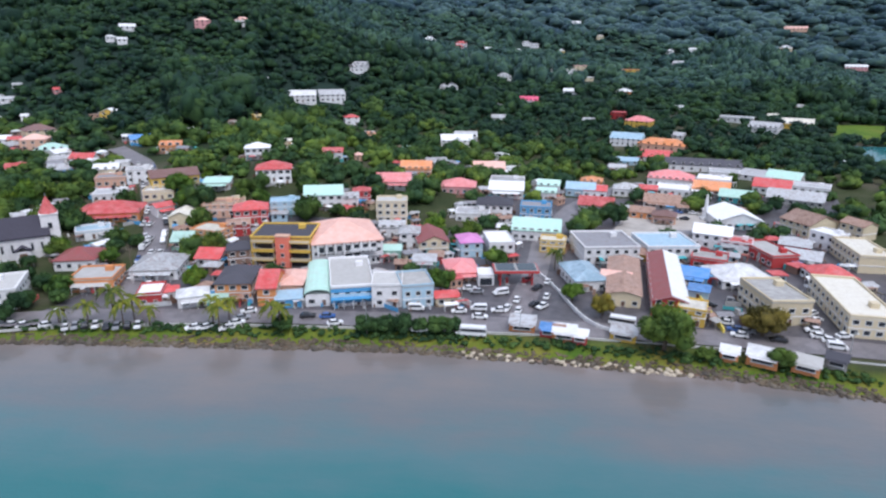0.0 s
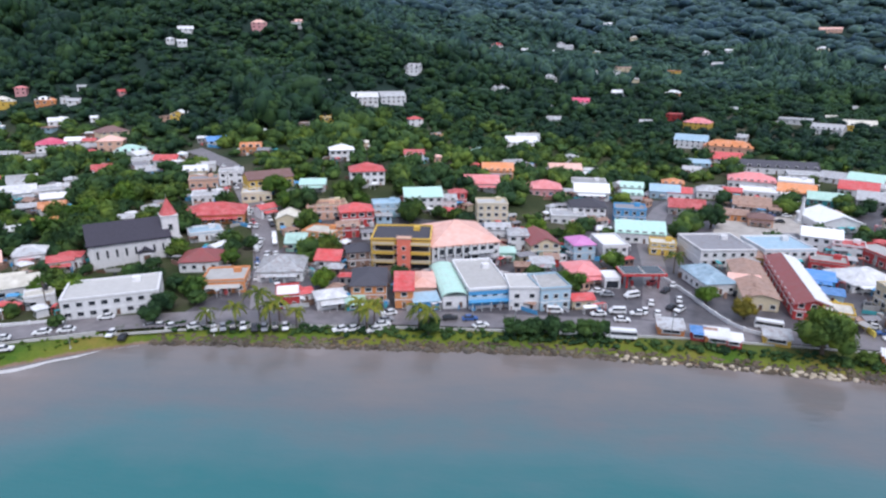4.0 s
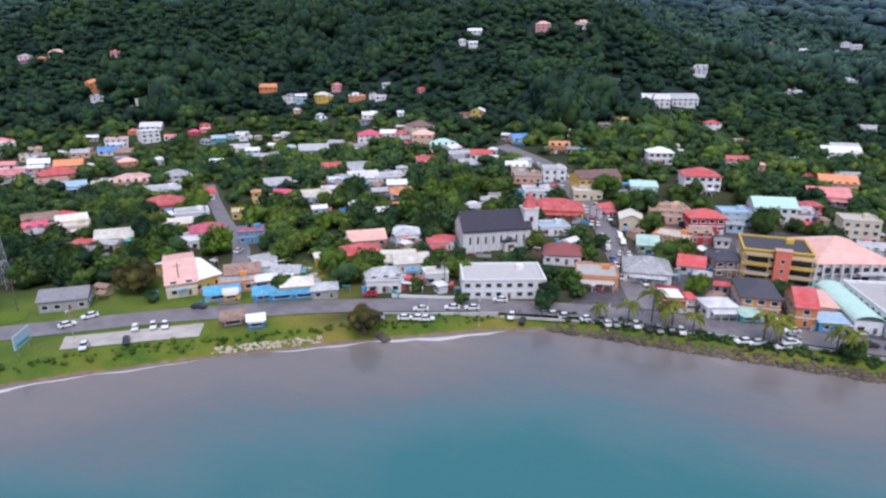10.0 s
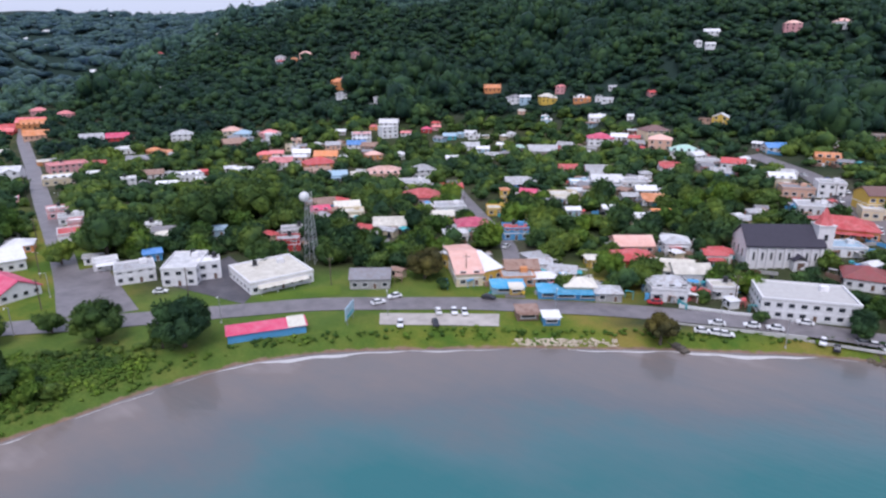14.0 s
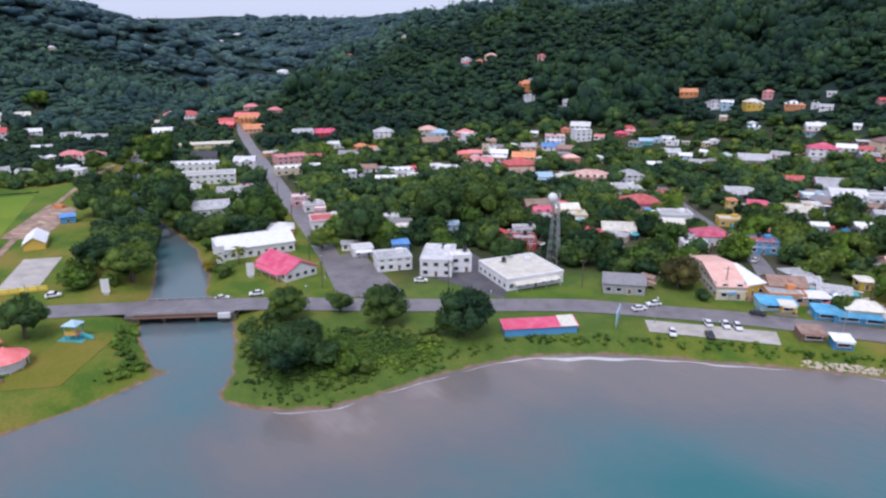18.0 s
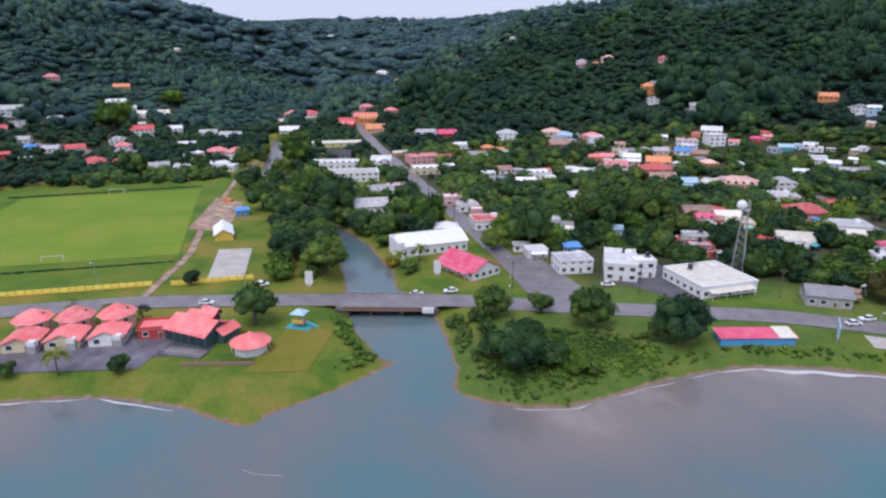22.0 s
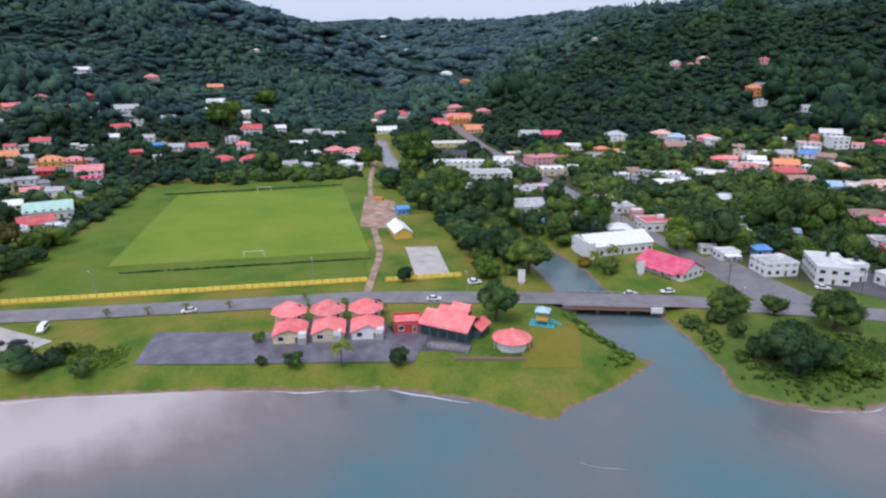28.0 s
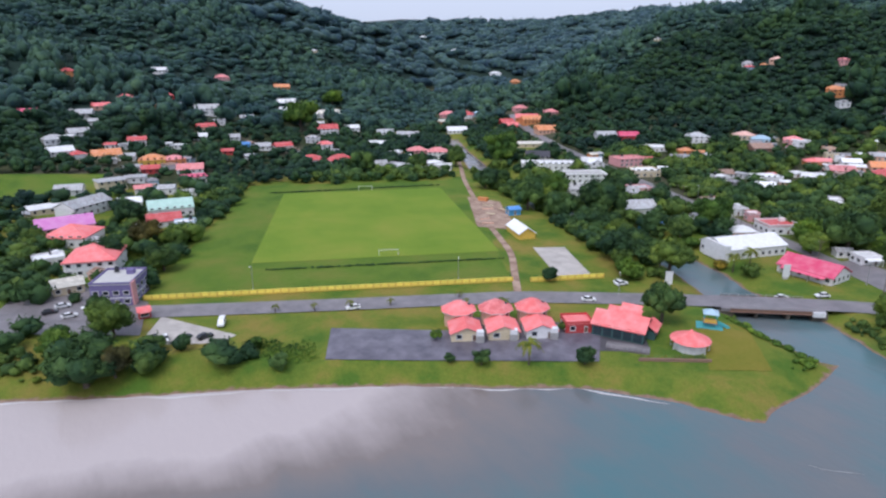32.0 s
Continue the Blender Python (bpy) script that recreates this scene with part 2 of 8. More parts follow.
def inside(poly, x, y):
    """Whether points lie in a polygon."""
    hit = np.zeros(x.shape, bool)
    for (ax, ay), (bx, by) in zip(poly, np.roll(poly, -1, 0)):
        if ay != by:
            hit ^= ((ay > y) != (by > y)) & (x < (bx - ax) * (y - ay) / (by - ay) + ax)
    return hit


def from_line(line, x, y):
    """Distance of points from a line of corners."""
    best = np.full(x.shape, 1e9)
    for (ax, ay), (bx, by) in zip(line[:-1], line[1:]):
        dx, dy = bx - ax, by - ay
        k = np.clip(((x - ax) * dx + (y - ay) * dy) / (dx * dx + dy * dy), 0, 1)
        best = np.minimum(best, np.hypot(x - ax - k * dx, y - ay - k * dy))
    return best


def shore(x, y):
    """Distance inland from the water's edge; negative over water."""
    d = from_line(SHORE, x, y)
    return np.where(inside(LANDPOLY, x, y), d, -d)


FAR_RIDGES = [(-1200, 80, 120, 24), (-1250, -80, 180, -68), (-770, 480, 130, 19), (-1150, 420, 160, -88), (-2650, 1200, 500, 120), (-1750, 620, 300, -80),
    (-3000, 700, 500, 50), (700, 1600, 300, 44), (1300, 1500, 400, 199)]
TOWN_RISE = [(-140, 197, 24, 6), (90, 250, 90, -5), (-110, 220, 60, -10), (-70, 270, 45, 8), (0, 250, 50, -6), (-330, 350, 100, -14)]
HILLS = [(-1050, 250, 220, -25), (-165, 560, 95, 50), (-240, 660, 170, 30), (-420, 740, 190, 16), (-640, 620, 190, 41), (-520, 440, 120, 0),
    (-380, 430, 90, -8), (-90, 330, 100, 17), (-60, 480, 140, -31), (80, 620, 200, 4), (220, 800, 250, 27), (40, 1000, 280, -72),
    (-950, 640, 240, 61), (-1280, -20, 220, 52), (-1150, -340, 260, 104), (-1600, -150, 320, 128), (-1650, 800, 500, -37), (-2300, 500, 600, 60),
    (200, 1600, 500, 138), (800, 1500, 500, 9), (-300, 1200, 400, 120), (-1500, 1400, 500, 180), (-1450, 350, 250, 99), (-620, 80, 250, -11),
    (500, 800, 300, -19)]


def height(x, y):
    """Ground level."""
    x, y = np.asarray(x, float), np.asarray(y, float)
    d = shore(x, y)
    rise = sum(a * np.exp(-((x - cx) ** 2 + (y - cy) ** 2) / (2 * s * s)) for cx, cy, s, a in TOWN_RISE + HILLS + FAR_RIDGES)
    rise = np.where(rise > 0, rise, 0.15 * np.tanh(rise)) * np.clip((d - 25) / 60, 0, 1)
    # spurs and gullies on the hills
    fold = np.sin((0.85 * x + 0.5 * y) / 24 + 1.6 * np.sin(y / 75)) + 0.7 * np.sin((0.5 * y - 0.9 * x) / 37 + 1.2 * np.sin(x / 90))
    rise = rise + 4.5 * fold * np.clip((rise - 26) / 26, 0, 1)
    k = np.clip(d / 9, -1, 1)
    bank = np.where(k > 0, 2.6 * k * k * (3 - 2 * k) + 0.25 * k, 2.5 * k)
    return bank + rise


def ground(x, y):
    return float(height(np.array([x]), np.array([y]))[0])


# ---- building blocks ----
def mesh_from(name, verts, faces, materials=(), slots=None, smooth=False):
    me = bpy.data.meshes.new(name)
    me.from_pydata([tuple(v) for v in verts], [], [tuple(f) for f in faces])
    for m in materials:
        me.materials.append(m)
    if slots is not None:
        me.polygons.foreach_set("material_index", np.array(slots, dtype=np.int32))
    if smooth:
        me.polygons.foreach_set("use_smooth", np.ones(len(me.polygons), bool))
    return me


def big_mesh(name, verts, faces, material, smooth=False):
    """A large mesh of triangles or quads from arrays."""
    me = bpy.data.meshes.new(name)
    verts, faces = np.asarray(verts, np.float32), np.asarray(faces, np.int32)
    n, k = faces.shape
    me.vertices.add(len(verts))
    me.vertices.foreach_set("co", verts.ravel())
    me.loops.add(n * k)
    me.loops.foreach_set("vertex_index", faces.ravel())
    me.polygons.add(n)
    me.polygons.foreach_set("loop_start", np.arange(0, n * k, k, dtype=np.int32))
    me.polygons.foreach_set("loop_total", np.full(n, k, np.int32))
    if smooth:
        me.polygons.foreach_set("use_smooth", np.ones(n, bool))
    me.materials.append(material)
    me.update()
    me.validate()
    return me


def boxes(name, parts, materials):
    """One mesh of boxes: each (x0, y0, z0, x1, y1, z1, slot)."""
    verts, faces, slots = [], [], []
    for x0, y0, z0, x1, y1, z1, s in parts:
        n = len(verts)
        verts += [(x0, y0, z0), (x1, y0, z0), (x1, y1, z0), (x0, y1, z0), (x0, y0, z1), (x1, y0, z1), (x1, y1, z1), (x0, y1, z1)]
        faces += [(n, n + 3, n + 2, n + 1), (n + 4, n + 5, n + 6, n + 7), (n, n + 1, n + 5, n + 4), (n + 1, n + 2, n + 6, n + 5),
                  (n + 2, n + 3, n + 7, n + 6), (n + 3, n, n + 4, n + 7)]
        slots += [s] * 6
    return mesh_from(name, verts, faces, materials, slots)


def put(name, me, parent=None, place=(0, 0, 0), turn=0.0, size=(1, 1, 1), material=None, label=""):
    """Links a mesh as an object under its thing; a material of its own where one is given."""
    ob = new(name, me)
    ob.parent = parent
    ob.location, ob.rotation_euler, ob.scale = place, (0, 0, turn), size
    if material:
        ob.material_slots[0].link = "OBJECT"
        ob.material_slots[0].material = material
    return tagged(ob, label) if label else ob


CUBE = boxes("box", [(-0.5, -0.5, 0, 0.5, 0.5, 1, 0)], [FRAME])


def ribbon(line, width, lift, step=4.0, extra=0.0, least=-9.0):
    """A strip that follows the ground along a line of corners."""
    pts = []
    for (ax, ay), (bx, by) in zip(line[:-1], line[1:]):
        n = max(1, int(math.hypot(bx - ax, by - ay) / step))
        pts += [(ax + (bx - ax) * i / n, ay + (by - ay) * i / n) for i in range(n)]
    pts.append(line[-1])
    p = np.array(pts, float)
    for _ in range(6):
        p[1:-1] = (p[:-2] + 2 * p[1:-1] + p[2:]) / 4
    d = np.gradient(p, axis=0)
    side = np.stack([-d[:, 1], d[:, 0]], 1) / np.hypot(d[:, 0], d[:, 1])[:, None]
    cols = []
    offs = np.linspace(-0.5, 0.5, max(2, int(width / 3) + 1)) * width
    mid = height(p[:, 0], p[:, 1])
    for o in offs:
        q = p + side * (o + extra)
        cols.append(np.stack([q[:, 0], q[:, 1], np.maximum(height(q[:, 0], q[:, 1]), np.maximum(mid * 0.5 + 0.5 * height(q[:, 0], q[:, 1]), least)) + lift], 1))
    v = np.stack(cols, 1)
    n, k = v.shape[:2]
    i = np.arange((n - 1) * k).reshape(n - 1, k)[:, :-1].ravel()
    return v.reshape(-1, 3), np.stack([i, i + k, i + k + 1, i + 1], 1)


def patch(poly, lift, cell=4.0):
    """A flat-lying sheet that follows the ground inside a convex four-cornered outline."""
    a, b, c, d = [np.array(q, float) for q in poly]
    n = max(2, int(max(np.linalg.norm(b - a), np.linalg.norm(c - d)) / cell))
    m = max(2, int(max(np.linalg.norm(d - a), np.linalg.norm(c - b)) / cell))
    u, v = np.meshgrid(np.linspace(0, 1, n + 1), np.linspace(0, 1, m + 1))
    u, v = u.ravel()[:, None], v.ravel()[:, None]
    q = a * (1 - u) * (1 - v) + b * u * (1 - v) + c * u * v + d * (1 - u) * v
    verts = np.column_stack([q, height(q[:, 0], q[:, 1]) + lift])
    i = (np.arange(m)[:, None] * (n + 1) + np.arange(n)).ravel()
    return verts, np.stack([i, i + 1, i + n + 2, i + n + 1], 1)


# ---- the setting ----
def axis_steps(a, b, lo, hi, fine, coarse):
    """Grid lines: fine between a and b, then wider and wider out to lo and hi."""
    line = list(np.arange(a, b + 0.1, fine))
    s, x = fine, b
    while x < hi:
        s = min(coarse, s * 1.12)
        x += s
        line.append(x)
    s, x = fine, a
    while x > lo:
        s = min(coarse, s * 1.12)
        x -= s
        line.insert(0, x)
    return np.array(line)


def sheet(xs, ys, z):
    gx, gy = np.meshgrid(xs, ys)
    v = np.column_stack([gx.ravel(), gy.ravel(), z(gx.ravel(), gy.ravel())])
    n, m = len(xs), len(ys)
    i = (np.arange(m - 1)[:, None] * n + np.arange(n - 1)).ravel()
    return v, np.stack([i, i + 1, i + n + 1, i + n], 1)


gv, gf = sheet(axis_steps(-560, 130, -4400, 4400, 4.0, 90), axis_steps(-220, 260, -1100, 4400, 4.0, 90), height)
ground_mesh = big_mesh("ground", gv, gf, LAND, True)
d0 = shore(gv[:, 0], gv[:, 1])
lush = np.clip((62 - d0) / 14, 0, 1) * np.clip((-168 - gv[:, 0]) / 12, 0, 1) + np.clip((9 - d0) / 3, 0, 1) * (gv[:, 0] > -180)
lush = np.where((gv[:, 0] < -335) & (gv[:, 1] < 60) & (gv[:, 0] > -600), 1.0, lush)
ground_mesh.attributes.new("lush", "FLOAT", "POINT").data.foreach_set("value", np.clip(lush, 0, 1).astype(np.float32))
rank = np.clip((gv[:, 0] + 303) / 8, 0, 1) * np.clip((-215 - gv[:, 0]) / 25, 0.0, 1) * np.clip((gv[:, 1] + 14) / 6, 0, 1)
ground_mesh.attributes.new("rank", "FLOAT", "POINT").data.foreach_set("value", rank.astype(np.float32))
tagged(put("ground", ground_mesh), "green tropical land rising from the shore to wooded hills", "ground", kind="structure")

# the sea: silty near the shore, teal further out, and the river
W = Nodes("sea_water", 0.12)
W.b.inputs["IOR"].default_value = 1.33
silt_glare = W.t.nodes.new("ShaderNodeAttribute")
silt_glare.attribute_name = "silt_glare"
swirl = W.math("ADD", silt_glare.outputs["Fac"], W.math("MULTIPLY", W.math("SUBTRACT", W.noise(0.03, 4, 0.6), 0.5), 0.45))
drift = W.node("Mapping", Scale=(0.45, 1.7, 1.0), Rotation=(0, 0, 0.35))
W.link(W.position(), drift.inputs["Vector"])
swirl = W.math("ADD", swirl, W.math("MULTIPLY", W.math("SUBTRACT", W.noise(0.022, 5, 0.62, drift.outputs[0]), 0.5), 0.55))
tint = W.ramp(swirl, (0.0, (0.034, 0.146, 0.154)), (0.22, (0.076, 0.154, 0.168)), (0.42, (0.128, 0.142, 0.150)), (0.66, (0.190, 0.162, 0.150)), (1.0, (0.44, 0.385, 0.37)))
stretch = W.node("Mapping", Scale=(1.0, 2.6, 1.0), Rotation=(0, 0, 0.5))
W.link(W.position(), stretch.inputs["Vector"])
W.bump(W.math("ADD", W.noise(0.18, 3, 0.5, stretch.outputs[0]), W.math("MULTIPLY", W.noise(0.9, 3, 0.6), 0.35)), 0.16, 0.8)
SEA = W.colour(tint)
sv, sf = sheet(axis_steps(-480, 160, -3200, 3200, 7.0, 200), axis_steps(-330, 160, -3200, 400, 7.0, 200), lambda x, y: 0 * x)
sea_mesh = big_mesh("sea", sv, sf, SEA, True)
off = np.maximum(0, -shore(sv[:, 0], sv[:, 1]))
west = np.clip((-sv[:, 0] - 290) / 80, 0, 1)
bay = np.clip((-sv[:, 0] - 170) / 90, 0, 1)
calm = np.clip((-sv[:, 0] - 268) / 30, 0, 1) * np.clip((sv[:, 1] + 125) / 40, 0, 1)
# Last term paints pale sky glare into the far western water's silt value.
silty = (0.70 - 0.40 * calm - 0.30 * bay * (1 - west)) * np.clip(1.0 - off / (52 - 14 * bay), 0, 1) ** 0.8 + 0.28 * bay + 0.66 * west * np.clip((-sv[:, 1] - 85) / 60, 0, 1)
plume = np.minimum(from_line([(-560, 65), (-430, 28), (-350, 12), (-312, 4), (-296, -4), (-262, -40), (-225, -70)], sv[:, 0], sv[:, 1]), 60)
silty = silty + (0.30 - silty) * np.clip(1.2 - plume / 18, 0, 1)
sea_mesh.attributes.new("silt_glare", "FLOAT", "POINT").data.foreach_set("value", silty.astype(np.float32))
tagged(put("water", sea_mesh), "calm teal sea turning silty brown along the shore", "water", kind="structure")


def strip(name, line, width, lift, material, label, category="road", extra=0.0, least=-9.0):
    v, f = ribbon(line, width, lift, extra=extra, least=least)
    return tagged(put(name, big_mesh(name, v, f, material, True)), label, category, kind="structure")


def lot(name, poly, lift, material, label, category="ground"):
    v, f = patch(poly, lift)
    return tagged(put(name, big_mesh(name, v, f, material, True)), label, category, kind="structure")


COAST_ROAD = [(330, 90), (200, 118), (110, 141), (60, 150), (0, 157), (-52, 160), (-107, 158), (-140, 151), (-174, 138), (-212, 118), (-251, 90), (-275, 63),
              (-296, 40), (-311, 26), (-326, 6), (-345, -20), (-370, -58), (-392, -108), (-418, -164), (-450, -235), (-520, -380)]
MAIN_STREET = [(-300, 45), (-330, 58), (-363, 71), (-447, 102), (-560, 145), (-674, 187), (-760, 225)]
CHURCH_STREET = [(-90, 165), (-98, 195), (-108, 228), (-128, 270), (-149, 311), (-180, 345)]
HILL_STREET = [(-205, 128), (-229, 168), (-262, 200), (-289, 228), (-320, 262)]
MARKET_STREET = [(20, 160), (32, 200), (40, 240), (60, 285), (100, 330)]
TRACK = [(-372, -57), (-392, -44), (-406, -34), (-450, -16), (-538, 27), (-600, 62)]
ROADS = [COAST_ROAD, MAIN_STREET, CHURCH_STREET, HILL_STREET, MARKET_STREET, TRACK]
strip("road_coast", COAST_ROAD, 9.5, 0.10, ASPHALT, "grey asphalt coast road along the bay", least=2.95)
strip("road_main_street", MAIN_STREET, 8.0, 0.14, ASPHALT, "straight grey street running inland between houses")
strip("road_church_street", CHURCH_STREET, 9.0, 0.14, ASPHALT, "grey street climbing inland, lined with cars")
strip("road_hill_street", HILL_STREET, 6.0, 0.14, ASPHALT, "narrow grey street between houses")
strip("road_market_street", MARKET_STREET, 8.0, 0.14, ASPHALT, "town street leading inland from the market square")
strip("path_field_track", TRACK, 2.6, 0.16, EARTH, "bare brown earth track beside the playing field", "path")


# ---- houses ----
FOOTPRINTS = []
TOWN_CORE = [(-112, 150), (170, 110), (240, 330), (60, 330), (-20, 262), (-95, 240)]


def shell(name, profile_in, profile_out, ends):
    """A sheet of some thickness: two outlines, drawn out between two ends along x."""
    n = len(profile_out)
    ring = profile_out + profile_in[::-1]
    verts = [(e, y, z) for e in ends for y, z in ring]
    k = len(ring)
    faces = [(i, (i + 1) % k, k + (i + 1) % k, k + i) for i in range(k)]
    for base, flip in ((0, False), (k, True)):
        for i in range(n - 1):
            q = (base + i, base + k - 1 - i, base + k - 2 - i, base + i + 1)
            faces.append(q[::-1] if flip else q)
    return mesh_from(name, verts, faces, [FRAME])


GABLE = shell("gable_roof", [(-0.5, -0.10), (0, 0.90), (0.5, -0.10)], [(-0.5, 0), (0, 1), (0.5, 0)], (-0.5, 0.5))
SHED = shell("shed_roof", [(-0.5, -0.12), (0.5, 0.88)], [(-0.5, 0), (0.5, 1)], (-0.5, 0.5))
ARCH = shell("arched_roof", [(0.5 * math.cos(a) * 0.96, 0.94 * math.sin(a) - 0.03) for a in [math.pi - i * math.pi / 8 for i in range(9)]],
             [(0.5 * math.cos(a), math.sin(a)) for a in [math.pi - i * math.pi / 8 for i in range(9)]], (-0.5, 0.5))
GABLE_END = mesh_from("gable_wall", [(-0.5, -0.5, 0), (-0.5, 0.5, 0), (-0.5, 0, 1), (0.5, -0.5, 0), (0.5, 0.5, 0), (0.5, 0, 1)],
                      [(0, 2, 1), (3, 4, 5), (0, 1, 4, 3), (1, 2, 5, 4), (2, 0, 3, 5)], [FRAME])


def hip_mesh(ratio):
    """A hipped roof whose ridge is that share of its length, with a fascia below."""
    r = ratio / 2
    v = [(-0.5, -0.5, -0.1), (0.5, -0.5, -0.1), (0.5, 0.5, -0.1), (-0.5, 0.5, -0.1), (-0.5, -0.5, 0), (0.5, -0.5, 0), (0.5, 0.5, 0), (-0.5, 0.5, 0), (-r, 0, 1), (r, 0, 1)]
    f = [(0, 3, 2, 1), (0, 1, 5, 4), (1, 2, 6, 5), (2, 3, 7, 6), (3, 0, 4, 7), (4, 5, 9, 8), (6, 7, 8, 9), (5, 6, 9), (7, 4, 8)]
    return mesh_from("hip_roof", v, f, [FRAME])


HIPS = {k: hip_mesh(k / 10) for k in range(0, 8)}
SLAB = boxes("flat_roof", [(-0.5, -0.5, 0, 0.5, 0.5, 0.35, 0)], [FRAME])
PARAPET = boxes("parapet", [(-0.5, -0.5, 0, 0.5, -0.47, 1, 0), (-0.5, 0.47, 0, 0.5, 0.5, 1, 0), (-0.5, -0.47, 0, -0.475, 0.47, 1, 0), (0.475, -0.47, 0, 0.5, 0.47, 1, 0)], [FRAME])
def opening_mesh(name, rim, proud, sill, material):
    """A frame with a recessed panel, all one piece: slot 0 is the frame, slot 1 the panel."""
    o, i = 0.5, 0.5 - rim
    lo, hi = -0.06 if sill else 0.0, 1.0
    v = [(-o, 0.02, lo), (o, 0.02, lo), (o, 0.02, hi), (-o, 0.02, hi), (-o, -proud, lo), (o, -proud, lo), (o, -proud, hi), (-o, -proud, hi),
         (-i, -proud, rim), (i, -proud, rim), (i, -proud, 1 - rim), (-i, -proud, 1 - rim), (-i, -0.03, rim), (i, -0.03, rim), (i, -0.03, 1 - rim), (-i, -0.03, 1 - rim)]
    f = [(0, 4, 7, 3), (1, 2, 6, 5), (3, 7, 6, 2), (0, 1, 5, 4), (4, 5, 9, 8), (5, 6, 10, 9), (6, 7, 11, 10), (7, 4, 8, 11),
         (8, 9, 13, 12), (9, 10, 14, 13), (10, 11, 15, 14), (11, 8, 12, 15), (12, 13, 14, 15)]
    return mesh_from(name, v, f, [FRAME, material], [0] * 12 + [1])


WINDOW = opening_mesh("window", 0.09, 0.12, True, GLASS)
DOOR = opening_mesh("door", 0.08, 0.10, False, DARKWOOD)
SHOPFRONT = opening_mesh("shop_front", 0.05, 0.14, False, GLASS)

PAINT_WORD = {"white": "white-painted", "cream": "cream", "yellow": "bright yellow", "orange": "orange", "peach": "peach", "pink": "pink", "red": "deep red", "blue": "blue",
              "sky": "pale blue", "green": "mint green", "teal": "teal", "grey": "bare grey", "stone": "pale stone", "brown": "brown boarded", "lilac": "lilac", "pine": "dark pine-green", "coral": "coral", "indigo": "indigo"}
ROOF_WORD = {"red": "red sheet", "pink": "faded pink", "coral": "coral", "magenta": "magenta sheet", "maroon": "maroon", "white": "white sheet", "zinc": "zinc sheet",
             "rust": "rusty sheet", "dark": "dark shingle", "grey": "grey sheet", "orange": "orange", "peach": "peach", "blue": "blue", "sky": "pale blue",
             "green": "mint", "cream": "cream slab", "concrete": "weathered concrete", "brown": "brown", "lilac": "lilac", "azure": "turquoise"}
SHAPE_WORD = {"gable": "gabled", "front": "front-gabled", "hip": "hipped", "flat": "flat", "shed": "lean-to", "arch": "arched"}
STOREY = 2.8
SILLS = []


